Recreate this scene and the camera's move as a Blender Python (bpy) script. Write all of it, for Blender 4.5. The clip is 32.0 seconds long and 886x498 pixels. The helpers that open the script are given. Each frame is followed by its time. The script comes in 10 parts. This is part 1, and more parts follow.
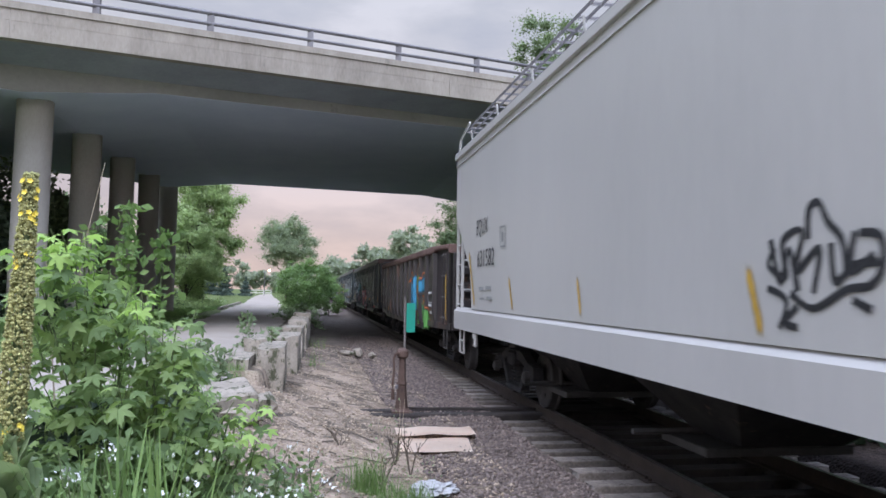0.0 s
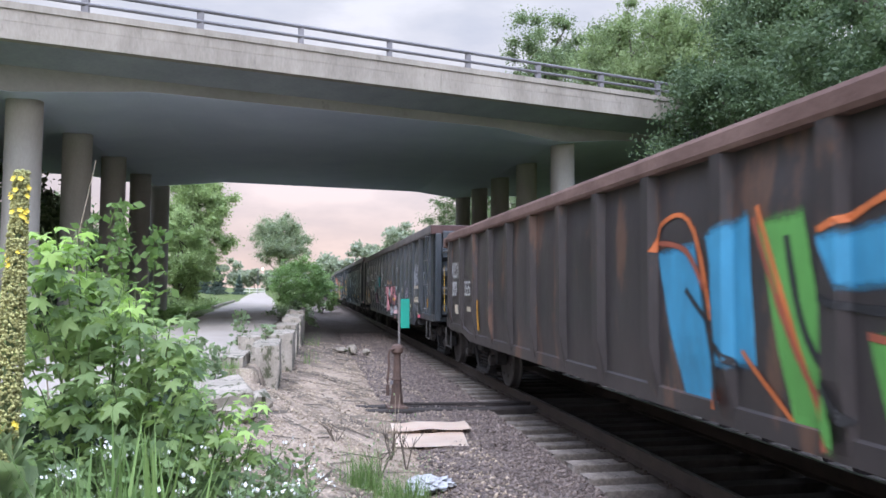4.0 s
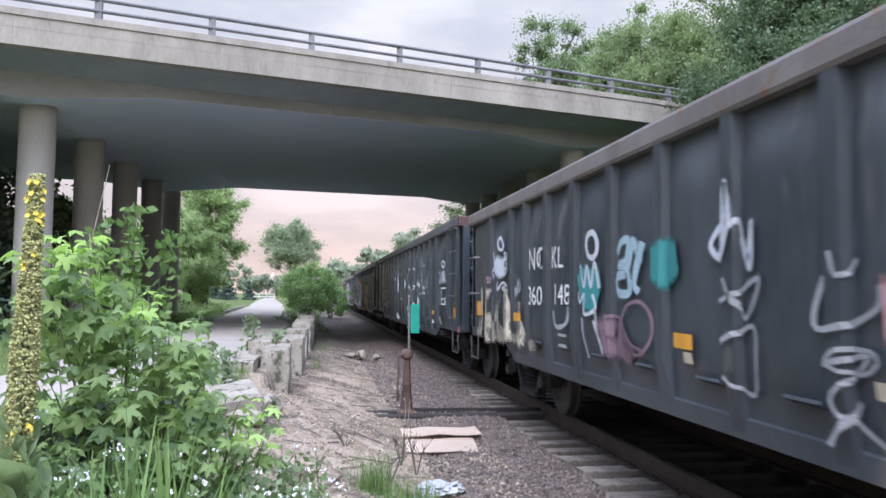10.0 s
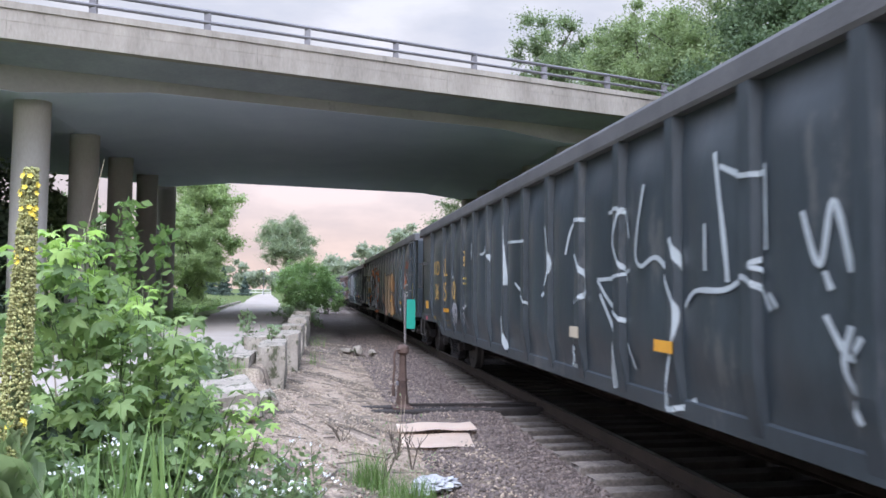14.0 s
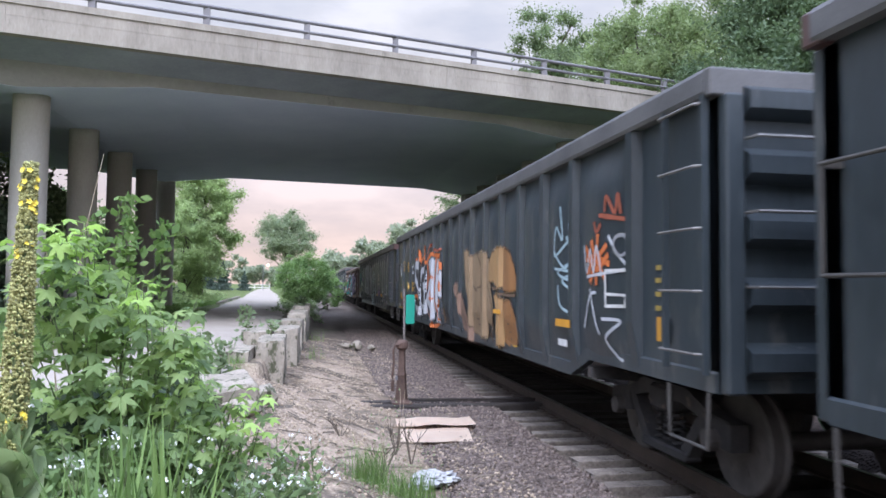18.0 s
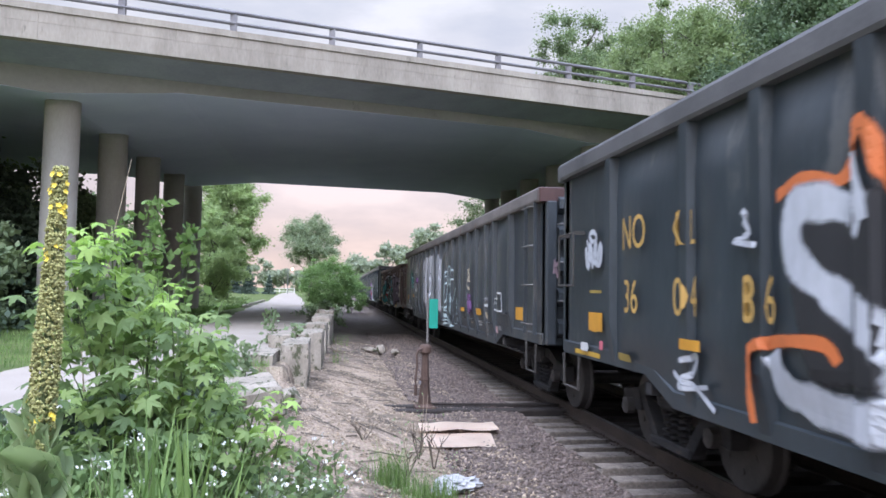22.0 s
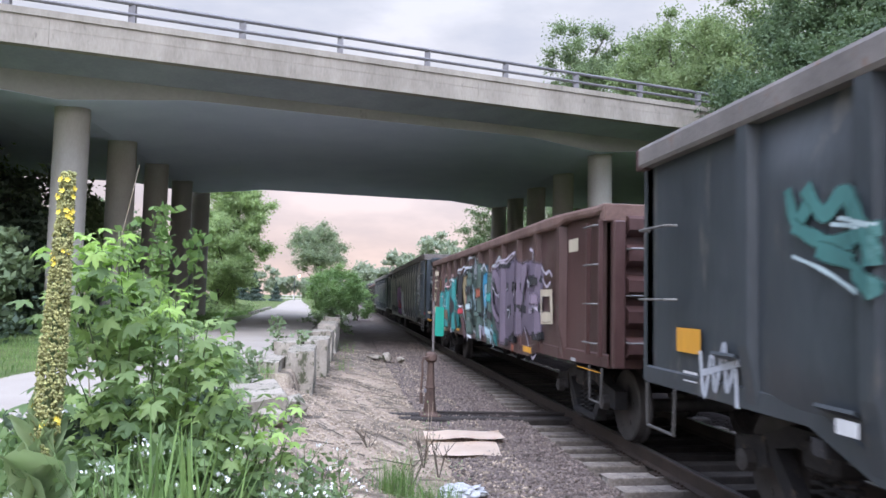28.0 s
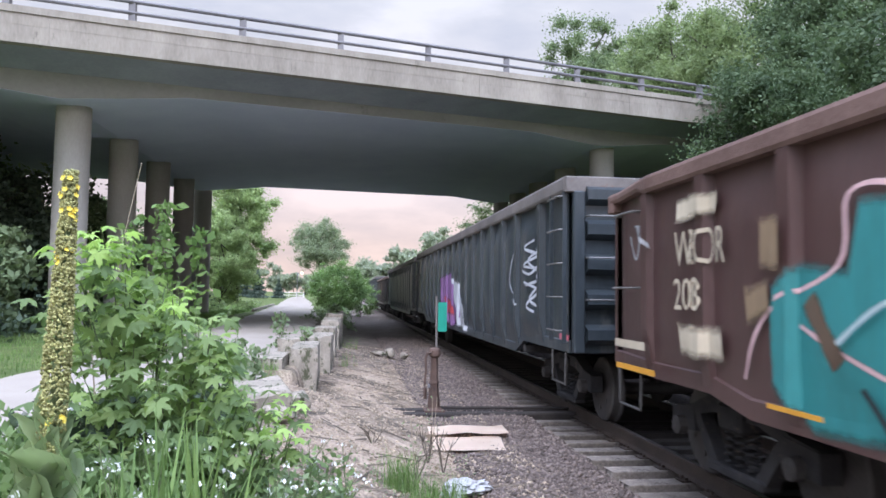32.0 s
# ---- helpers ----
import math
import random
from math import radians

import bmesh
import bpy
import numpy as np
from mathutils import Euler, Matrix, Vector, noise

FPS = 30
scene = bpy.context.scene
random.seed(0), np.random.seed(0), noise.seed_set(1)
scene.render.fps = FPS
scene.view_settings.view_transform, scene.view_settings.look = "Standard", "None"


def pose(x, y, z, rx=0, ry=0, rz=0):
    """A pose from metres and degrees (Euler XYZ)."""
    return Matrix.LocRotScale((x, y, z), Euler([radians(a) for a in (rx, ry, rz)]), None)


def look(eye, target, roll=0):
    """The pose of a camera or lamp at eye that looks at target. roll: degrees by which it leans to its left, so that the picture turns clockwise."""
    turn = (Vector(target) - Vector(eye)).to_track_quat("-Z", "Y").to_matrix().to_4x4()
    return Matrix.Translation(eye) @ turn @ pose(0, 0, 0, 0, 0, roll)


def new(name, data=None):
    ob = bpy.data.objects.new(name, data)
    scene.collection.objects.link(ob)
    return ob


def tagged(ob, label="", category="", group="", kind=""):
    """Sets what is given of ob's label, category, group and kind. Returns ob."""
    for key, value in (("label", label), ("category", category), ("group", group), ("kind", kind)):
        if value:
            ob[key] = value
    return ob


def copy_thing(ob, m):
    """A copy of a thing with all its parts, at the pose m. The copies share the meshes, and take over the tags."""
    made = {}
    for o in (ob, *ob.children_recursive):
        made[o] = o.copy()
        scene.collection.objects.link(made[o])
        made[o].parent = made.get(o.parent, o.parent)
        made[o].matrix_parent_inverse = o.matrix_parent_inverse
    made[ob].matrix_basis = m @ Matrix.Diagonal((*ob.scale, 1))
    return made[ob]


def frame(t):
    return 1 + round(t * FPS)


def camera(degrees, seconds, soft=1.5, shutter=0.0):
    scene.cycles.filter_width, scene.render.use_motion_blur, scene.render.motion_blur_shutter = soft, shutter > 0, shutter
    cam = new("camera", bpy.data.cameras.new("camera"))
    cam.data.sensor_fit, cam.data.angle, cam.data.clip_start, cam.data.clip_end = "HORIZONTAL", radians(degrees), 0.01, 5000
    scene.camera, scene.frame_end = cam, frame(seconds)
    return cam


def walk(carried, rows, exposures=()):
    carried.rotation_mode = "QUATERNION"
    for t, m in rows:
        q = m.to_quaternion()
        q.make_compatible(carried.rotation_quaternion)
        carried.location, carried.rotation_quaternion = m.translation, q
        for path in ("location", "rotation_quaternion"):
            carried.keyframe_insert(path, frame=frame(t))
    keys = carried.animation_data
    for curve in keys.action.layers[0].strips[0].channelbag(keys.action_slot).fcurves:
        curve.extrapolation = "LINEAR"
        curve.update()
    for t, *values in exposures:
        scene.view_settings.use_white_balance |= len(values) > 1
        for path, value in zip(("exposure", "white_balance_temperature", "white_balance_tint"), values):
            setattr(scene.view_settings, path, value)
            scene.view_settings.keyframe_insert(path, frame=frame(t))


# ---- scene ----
cam = camera(62, 32.0, soft=1.6, shutter=0.4)
# seconds; eye in metres; heading, climb and lean in degrees
PATH = [
    (0, 0.012, -0.002, 1.688, 9.878, 3.383, 1.051),
    (0.5, 0.014, -0.000, 1.687, 9.952, 3.366, 0.813),
    (1, 0.017, 0.000, 1.686, 10.060, 3.442, 0.618),
    (1.5, 0.019, -0.001, 1.685, 10.275, 3.537, 0.466),
    (2, 0.020, -0.002, 1.683, 10.424, 3.618, 0.512),
    (2.5, 0.020, -0.003, 1.681, 10.515, 3.581, 0.543),
    (3, 0.019, -0.004, 1.679, 10.523, 3.450, 0.485),
    (3.5, 0.017, -0.004, 1.677, 10.452, 3.266, 0.429),
    (5.5, -0.002, -0.018, 1.669, 10.398, 2.830, 0.102),
    (6, -0.002, -0.016, 1.669, 10.434, 2.839, 0.101),
    (6.5, -0.002, -0.014, 1.668, 10.386, 2.828, 0.099),
    (7, -0.001, -0.012, 1.667, 10.266, 2.817, 0.154),
    (7.5, -0.000, -0.011, 1.666, 10.086, 2.891, 0.335),
    (8, 0.001, -0.010, 1.666, 9.944, 3.028, 0.454),
    (8.5, 0.001, -0.008, 1.665, 9.838, 3.230, 0.617),
    (9, 0.002, -0.007, 1.665, 9.766, 3.384, 0.646),
    (9.5, 0.001, -0.007, 1.665, 9.705, 3.509, 0.628),
    (10, 0.001, -0.007, 1.665, 9.663, 3.543, 0.491),
    (10.5, 0.001, -0.006, 1.664, 9.679, 3.528, 0.313),
    (11, 0.001, -0.006, 1.663, 9.702, 3.450, 0.208),
    (11.5, 0.002, -0.005, 1.662, 9.782, 3.367, 0.168),
    (12, 0.003, -0.004, 1.662, 9.796, 3.299, 0.216),
    (12.5, 0.003, -0.004, 1.661, 9.808, 3.273, 0.379),
    (13, 0.003, -0.003, 1.660, 9.820, 3.238, 0.435),
    (13.5, 0.003, -0.003, 1.660, 9.874, 3.214, 0.512),
    (14, 0.004, -0.002, 1.659, 9.969, 3.224, 0.527),
    (14.5, 0.004, -0.002, 1.658, 10.032, 3.288, 0.519),
    (16.5, 0.002, -0.006, 1.653, 10.102, 3.087, 0.608),
    (17, 0.002, -0.006, 1.654, 10.132, 2.898, 0.541),
    (17.5, 0.003, -0.007, 1.655, 10.138, 2.817, 0.584),
    (18, 0.003, -0.008, 1.657, 10.023, 2.866, 0.618),
    (18.5, 0.005, -0.009, 1.659, 9.875, 2.961, 0.844),
    (19, 0.006, -0.007, 1.661, 9.714, 3.000, 1.052),
    (19.5, 0.007, -0.005, 1.661, 9.535, 2.936, 1.246),
    (20, 0.008, -0.002, 1.661, 9.304, 2.860, 1.252),
    (20.5, 0.009, -0.001, 1.660, 8.940, 2.864, 1.211),
    (21, 0.008, 0.000, 1.659, 8.583, 3.020, 1.161),
    (21.5, 0.008, -0.000, 1.657, 8.277, 3.123, 1.046),
    (22, 0.007, -0.002, 1.656, 8.171, 3.196, 0.896),
    (22.5, 0.006, -0.003, 1.656, 8.145, 3.222, 0.783),
    (23, 0.007, -0.004, 1.656, 8.158, 3.314, 0.802),
    (23.5, 0.009, -0.003, 1.655, 8.071, 3.409, 0.741),
    (24, 0.011, -0.003, 1.655, 7.945, 3.479, 0.775),
    (24.5, 0.013, -0.001, 1.655, 7.797, 3.507, 0.885),
    (25, 0.014, 0.000, 1.655, 7.672, 3.502, 0.973),
    (25.5, 0.014, 0.002, 1.654, 7.582, 3.546, 1.041),
    (27.5, 0.012, -0.001, 1.654, 7.525, 3.797, 1.249),
    (28, 0.013, -0.002, 1.652, 7.639, 3.816, 1.262),
    (28.5, 0.015, -0.003, 1.651, 7.753, 3.757, 1.234),
    (29, 0.016, -0.003, 1.650, 7.820, 3.684, 1.219),
    (29.5, 0.017, -0.002, 1.650, 7.848, 3.542, 1.063),
    (30, 0.016, 0.000, 1.650, 7.708, 3.441, 0.927),
    (30.5, 0.015, 0.001, 1.650, 7.681, 3.398, 0.499),
    (31, 0.013, 0.001, 1.650, 7.625, 3.378, 0.525),
    (31.5, 0.011, -0.000, 1.649, 7.511, 3.416, 0.680),
    (32, 0.010, -0.001, 1.649, 7.470, 3.476, 0.773),
]


def eye_pose(x, y, z, heading, climb, lean):
    h, c = radians(heading), radians(climb)
    way = (math.sin(h) * math.cos(c), math.cos(h) * math.cos(c), math.sin(c))
    return look((x, y, z), (x + 10 * way[0], y + 10 * way[1], z + 10 * way[2]), lean)


# the phone opens up once the pale car has gone by
walk(cam, [(t, eye_pose(*row)) for t, *row in PATH], [(t, e, 6330, 14) for t, e in ((0, 0.24), (1, 0.24), (2, 0.31), (3, 0.52), (5.5, 0.62), (32, 0.62))])


# ---- light: overcast evening sky, pink towards the horizon ----
def node(nt, kind, **values):
    n = nt.nodes.new(kind)
    for k, v in values.items():
        if k in n.inputs:
            n.inputs[k].default_value = v
    return n


def ramp(nt, stops, source):
    r = nt.nodes.new("ShaderNodeValToRGB")
    els = r.color_ramp.elements
    while len(els) < len(stops):
        els.new(0.5)
    for e, (p, c) in zip(els, stops):
        e.position, e.color = p, (*c, 1) if len(c) == 3 else c
    nt.links.new(source, r.inputs["Fac"])
    return r.outputs["Color"]


def mix(nt, fac, a, b, blend="MIX"):
    m = nt.nodes.new("ShaderNodeMix")
    m.data_type, m.blend_type = "RGBA", blend
    for sock, v in ((m.inputs[0], fac), (m.inputs[6], a), (m.inputs[7], b)):
        if isinstance(v, bpy.types.NodeSocket):
            nt.links.new(v, sock)
        elif isinstance(v, (int, float)):
            sock.default_value = v
        else:
            sock.default_value = (*v, 1)
    return m.outputs[2]


def maths(nt, op, a, b=0.0, clamp=False):
    m = nt.nodes.new("ShaderNodeMath")
    m.operation, m.use_clamp = op, clamp
    for sock, v in ((m.inputs[0], a), (m.inputs[1], b)):
        if isinstance(v, bpy.types.NodeSocket):
            nt.links.new(v, sock)
        else:
            sock.default_value = v
    return m.outputs[0]


SUN_UP, SUN_ROUND = 51.0, 200.0
world = bpy.data.worlds.new("evening_sky")
scene.world = world
world.use_nodes = True
nt = world.node_tree
nt.nodes.clear()
out = nt.nodes.new("ShaderNodeOutputWorld")
bg = nt.nodes.new("ShaderNodeBackground")
nt.links.new(bg.outputs[0], out.inputs[0])
sky = nt.nodes.new("ShaderNodeTexSky")
sky.sky_type, sky.sun_disc = "NISHITA", False
sky.sun_elevation, sky.sun_rotation = radians(SUN_UP), radians(SUN_ROUND)
clear = mix(nt, 1.0, sky.outputs[0], (0.085, 0.085, 0.085), "MULTIPLY")
tc = nt.nodes.new("ShaderNodeTexCoord")
sep = nt.nodes.new("ShaderNodeSeparateXYZ")
nt.links.new(tc.outputs["Generated"], sep.inputs[0])
haze = ramp(nt, [(0.0, (0.62, 0.48, 0.43)), (0.06, (0.62, 0.49, 0.45)), (0.13, (0.60, 0.52, 0.51)), (0.22, (0.56, 0.55, 0.58)), (0.42, (0.53, 0.56, 0.61)), (0.6, (1.02, 1.18, 1.52)), (1.0, (1.40, 1.64, 2.22))], sep.outputs[2])
stretch = nt.nodes.new("ShaderNodeMapping")
stretch.inputs["Scale"].default_value = (1.0, 1.0, 3.2)
nt.links.new(tc.outputs["Generated"], stretch.inputs[0])
cloud = node(nt, "ShaderNodeTexNoise", Scale=3.4, Detail=6.0, Roughness=0.55)
nt.links.new(stretch.outputs[0], cloud.inputs["Vector"])
tone = ramp(nt, [(0.36, (0.80, 0.83, 0.89)), (0.5, (0.99, 0.99, 1.0)), (0.62, (1.20, 1.18, 1.17))], cloud.outputs["Fac"])
veil = mix(nt, 1.0, haze, tone, "MULTIPLY")
# the veil is brighter towards the hidden sun, behind the camera
back = maths(nt, "ADD", maths(nt, "MULTIPLY", maths(nt, "MULTIPLY", maths(nt, "MAXIMUM", maths(nt, "MULTIPLY", sep.outputs[1], -1.0), 0.0), maths(nt, "MAXIMUM", sep.outputs[2], 0.0)), 3.8), 1.0)
bright = nt.nodes.new("ShaderNodeVectorMath")
bright.operation = "SCALE"
nt.links.new(veil, bright.inputs[0])
nt.links.new(back, bright.inputs["Scale"])
nt.links.new(mix(nt, 0.9, clear, bright.outputs[0]), bg.inputs[0])
bg.inputs[1].default_value = 1.0

sun_data = bpy.data.lights.new("sun", "SUN")
sun_data.energy, sun_data.angle, sun_data.color = 1.35, radians(26), (1.0, 0.97, 0.945)
sun = new("sun", sun_data)
sun.matrix_world = look((0, 0, 60), (60 * math.sin(radians(20)), 60 * math.cos(radians(20)), 60 - 60 * math.tan(radians(SUN_UP))))


# ---- materials ----
def surface(name, dark, light, size=1.0, rough=0.8, bump=0.3, metal=0.0, fine=40.0, streak=1.0, vary=0.0, patch=None, patch_at=0.6, bump_size=None, spec=0.5, island=False):
    """Two tones blended by a broad and a fine noise in metres; streak > 1 stretches it upright; patch: a third tone in worn spots."""
    m = bpy.data.materials.new(name)
    m.use_nodes = True
    nt = m.node_tree
    bsdf = nt.nodes["Principled BSDF"]
    tc = nt.nodes.new("ShaderNodeTexCoord")
    mp = nt.nodes.new("ShaderNodeMapping")
    mp.inputs["Scale"].default_value = (1, 1, 1 / streak)
    nt.links.new(tc.outputs["Object"], mp.inputs[0])
    broad = node(nt, "ShaderNodeTexNoise", Scale=1.0 / size, Detail=5.0, Roughness=0.6)
    grain = node(nt, "ShaderNodeTexNoise", Scale=fine, Detail=4.0, Roughness=0.65)
    nt.links.new(mp.outputs[0], broad.inputs["Vector"])
    nt.links.new(mp.outputs[0], grain.inputs["Vector"])
    both = maths(nt, "ADD", maths(nt, "MULTIPLY", broad.outputs["Fac"], 0.65), maths(nt, "MULTIPLY", grain.outputs["Fac"], 0.35))
    colour = ramp(nt, [(0.33, dark), (0.67, light)], both)
    if patch:
        spots = node(nt, "ShaderNodeTexNoise", Scale=2.2 / size, Detail=8.0, Roughness=0.7)
        nt.links.new(mp.outputs[0], spots.inputs["Vector"])
        colour = mix(nt, ramp(nt, [(patch_at, (0, 0, 0)), (patch_at + 0.06, (1, 1, 1))], spots.outputs["Fac"]), colour, patch)
    if vary:
        if island:
            rnd = nt.nodes.new("ShaderNodeNewGeometry").outputs["Random Per Island"]
        else:
            rnd = nt.nodes.new("ShaderNodeObjectInfo").outputs["Random"]
        hsv = nt.nodes.new("ShaderNodeHueSaturation")
        nt.links.new(colour, hsv.inputs["Color"])
        nt.links.new(maths(nt, "ADD", maths(nt, "MULTIPLY", rnd, 2 * vary), 1 - vary), hsv.inputs["Value"])
        colour = hsv.outputs[0]
    nt.links.new(colour, bsdf.inputs["Base Color"])
    nt.links.new(maths(nt, "ADD", maths(nt, "MULTIPLY", grain.outputs["Fac"], 0.25), rough - 0.12, True), bsdf.inputs["Roughness"])
    bsdf.inputs["Metallic"].default_value = metal
    bsdf.inputs["Specular IOR Level"].default_value = spec
    if bump:
        b = node(nt, "ShaderNodeBump", Strength=bump, Distance=0.02)
        h = grain
        if bump_size:
            h = node(nt, "ShaderNodeTexNoise", Scale=1.0 / bump_size, Detail=4.0, Roughness=0.6)
            nt.links.new(mp.outputs[0], h.inputs["Vector"])
        nt.links.new(h.outputs["Fac"], b.inputs["Height"])
        nt.links.new(b.outputs[0], bsdf.inputs["Normal"])
    return m


def leafy(name, dark, light, glow=0.35, vary=0.25):
    """Leaves: light passes partly through, tone changes from leaf to leaf."""
    dark, light = [tuple(1.3 * (0.8 * v + 0.2 * sum(c) / 3) for v in c) for c in (dark, light)]
    m = bpy.data.materials.new(name)
    m.use_nodes = True
    nt = m.node_tree
    bsdf = nt.nodes["Principled BSDF"]
    rnd = nt.nodes.new("ShaderNodeNewGeometry").outputs["Random Per Island"]
    tc = nt.nodes.new("ShaderNodeTexCoord")
    broad = node(nt, "ShaderNodeTexNoise", Scale=0.9, Detail=3.0)
    nt.links.new(tc.outputs["Object"], broad.inputs["Vector"])
    f = maths(nt, "ADD", maths(nt, "MULTIPLY", rnd, 0.45), maths(nt, "MULTIPLY", maths(nt, "SUBTRACT", broad.outputs["Fac"], 0.36), 1.7), True)
    colour = ramp(nt, [(0.1, dark), (0.9, light)], f)
    nt.links.new(colour, bsdf.inputs["Base Color"])
    bsdf.inputs["Roughness"].default_value = 0.65
    bsdf.inputs["Specular IOR Level"].default_value = 0.25
    tr = nt.nodes.new("ShaderNodeBsdfTranslucent")
    nt.links.new(mix(nt, 1.0, colour, (1.05, 1.12, 0.8), "MULTIPLY"), tr.inputs[0])
    ms = nt.nodes.new("ShaderNodeMixShader")
    ms.inputs[0].default_value = glow
    nt.links.new(bsdf.outputs[0], ms.inputs[1])
    nt.links.new(tr.outputs[0], ms.inputs[2])
    nt.links.new(ms.outputs[0], nt.nodes["Material Output"].inputs[0])
    return m


CONCRETE = surface("weathered_concrete", (0.22, 0.197, 0.168), (0.40, 0.36, 0.31), 0.9, 0.85, 0.35, fine=16, streak=3.2, patch=(0.20, 0.18, 0.155), patch_at=0.6)
# the overhang's shade is put into this bluer concrete tone
OVERHANG_SHADED = surface("shade_toned_concrete", (0.25, 0.265, 0.315), (0.355, 0.375, 0.43), 1.4, 0.9, 0.2, fine=10)
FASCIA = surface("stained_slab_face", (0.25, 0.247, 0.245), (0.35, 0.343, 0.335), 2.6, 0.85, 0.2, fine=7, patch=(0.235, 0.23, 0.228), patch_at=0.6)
# underside colour raised and blued to stand in for veiling haze
SOFFIT = surface("haze_lifted_soffit", (0.52, 0.57, 0.73), (0.62, 0.665, 0.81), 2.0, 0.9, 0.2, fine=12)
COLUMN = surface("column_concrete", (0.28, 0.265, 0.24), (0.40, 0.378, 0.345), 1.0, 0.85, 0.15, fine=25, streak=3)
BLOCK = surface("block_concrete", (0.17, 0.15, 0.12), (0.42, 0.37, 0.305), 0.45, 0.9, 0.8, fine=20, patch=(0.075, 0.08, 0.045), patch_at=0.52, streak=1.6)
RAIL_METAL = surface("galvanised_rail", (0.13, 0.125, 0.135), (0.22, 0.215, 0.225), 0.8, 0.6, 0.05, 0.3)
STEEL = surface("rusty_rail_steel", (0.035, 0.027, 0.023), (0.085, 0.062, 0.05), 0.4, 0.6, 0.2, 0.3)
HEAD = surface("worn_railhead", (0.20, 0.18, 0.17), (0.36, 0.34, 0.33), 0.5, 0.35, 0.05, 0.9)
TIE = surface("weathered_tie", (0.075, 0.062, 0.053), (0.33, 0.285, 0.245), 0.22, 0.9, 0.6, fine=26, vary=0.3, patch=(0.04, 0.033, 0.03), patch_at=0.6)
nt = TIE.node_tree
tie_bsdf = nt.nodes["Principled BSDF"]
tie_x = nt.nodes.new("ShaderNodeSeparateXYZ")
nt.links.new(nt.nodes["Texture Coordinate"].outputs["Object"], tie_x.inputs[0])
# darker inward: rail grime, plus painted shade from the cars above
grime_and_shade = ramp(nt, [(0.12, (1, 1, 1)), (0.33, (0.16, 0.147, 0.14)), (0.90, (0.10, 0.092, 0.088)), (1.0, (0.8, 0.8, 0.8))], maths(nt, "MULTIPLY", maths(nt, "ADD", tie_x.outputs[0], 1.5), 1 / 3.0))
nt.links.new(mix(nt, 1.0, tie_bsdf.inputs["Base Color"].links[0].from_socket, grime_and_shade, "MULTIPLY"), tie_bsdf.inputs["Base Color"])
GRIME = surface("brake_grime", (0.020, 0.021, 0.024), (0.058, 0.055, 0.054), 0.3, 0.85, 0.3, spec=0.2, patch=(0.11, 0.085, 0.07), patch_at=0.6)
TREAD = surface("wheel_steel", (0.035, 0.033, 0.033), (0.10, 0.092, 0.088), 0.3, 0.6, 0.1, 0.2, spec=0.3)


# ---- building helpers ----
def part(name, bm, material, parent=None, label="", smooth=False):
    """Links a bmesh as one mesh object under a thing or a part."""
    me = bpy.data.meshes.new(name)
    bmesh.ops.recalc_face_normals(bm, faces=bm.faces)
    bm.to_mesh(me)
    bm.free()
    me.materials.append(material)
    if smooth:
        me.polygons.foreach_set("use_smooth", [True] * len(me.polygons))
    ob = new(name, me)
    if parent:
        ob.parent = parent
    if label:
        ob["label"] = label
    return ob


def shared(name, me, parent, m):
    ob = new(name, me)
    ob.parent = parent
    ob.matrix_basis = m
    return ob


def thing(name, label, category, m=None, group="", kind=""):
    ob = tagged(new(name), label, category, group, kind)
    ob.matrix_basis = m or Matrix()
    return ob


def box(bm, x0, x1, y0, y1, z0, z1, bevel=0.0):
    vs = [bm.verts.new((x, y, z)) for z in (z0, z1) for y in (y0, y1) for x in (x0, x1)]
    fs = [bm.faces.new([vs[i] for i in f]) for f in ((0, 2, 3, 1), (4, 5, 7, 6), (0, 1, 5, 4), (2, 6, 7, 3), (0, 4, 6, 2), (1, 3, 7, 5))]
    if bevel:
        es = list({e for f in fs for e in f.edges})
        bmesh.ops.bevel(bm, geom=es, offset=bevel, segments=1, affect="EDGES", profile=0.5)
    return bm


def one_box(*a, **k):
    return box(bmesh.new(), *a, **k)


def rod(bm, a, b, r, n=8, r2=None):
    a, b = Vector(a), Vector(b)
    q = (b - a).to_track_quat("Z", "Y").to_matrix()
    rings = []
    for p, rad in ((a, r), (b, r if r2 is None else r2)):
        rings.append([bm.verts.new(p + q @ Vector((rad * math.cos(2 * math.pi * i / n), rad * math.sin(2 * math.pi * i / n), 0))) for i in range(n)])
    for i in range(n):
        bm.faces.new((rings[0][i], rings[0][(i + 1) % n], rings[1][(i + 1) % n], rings[1][i]))
    bm.faces.new(rings[0][::-1])
    bm.faces.new(rings[1])
    return bm


def bent_rod(points, r, n=6):
    """One unbroken tube through the points."""
    bm = bmesh.new()
    last = None
    for i, p in enumerate(points):
        a, c = Vector(points[max(0, i - 1)]), Vector(points[min(len(points) - 1, i + 1)])
        q = (c - a).to_track_quat("Z", "Y").to_matrix()
        ring = [bm.verts.new(Vector(p) + q @ Vector((r * math.cos(2 * math.pi * k / n), r * math.sin(2 * math.pi * k / n), 0))) for k in range(n)]
        if last:
            for k in range(n):
                bm.faces.new((last[k], last[(k + 1) % n], ring[(k + 1) % n], ring[k]))
        else:
            bm.faces.new(ring[::-1])
        last = ring
    bm.faces.new(last)
    return bm


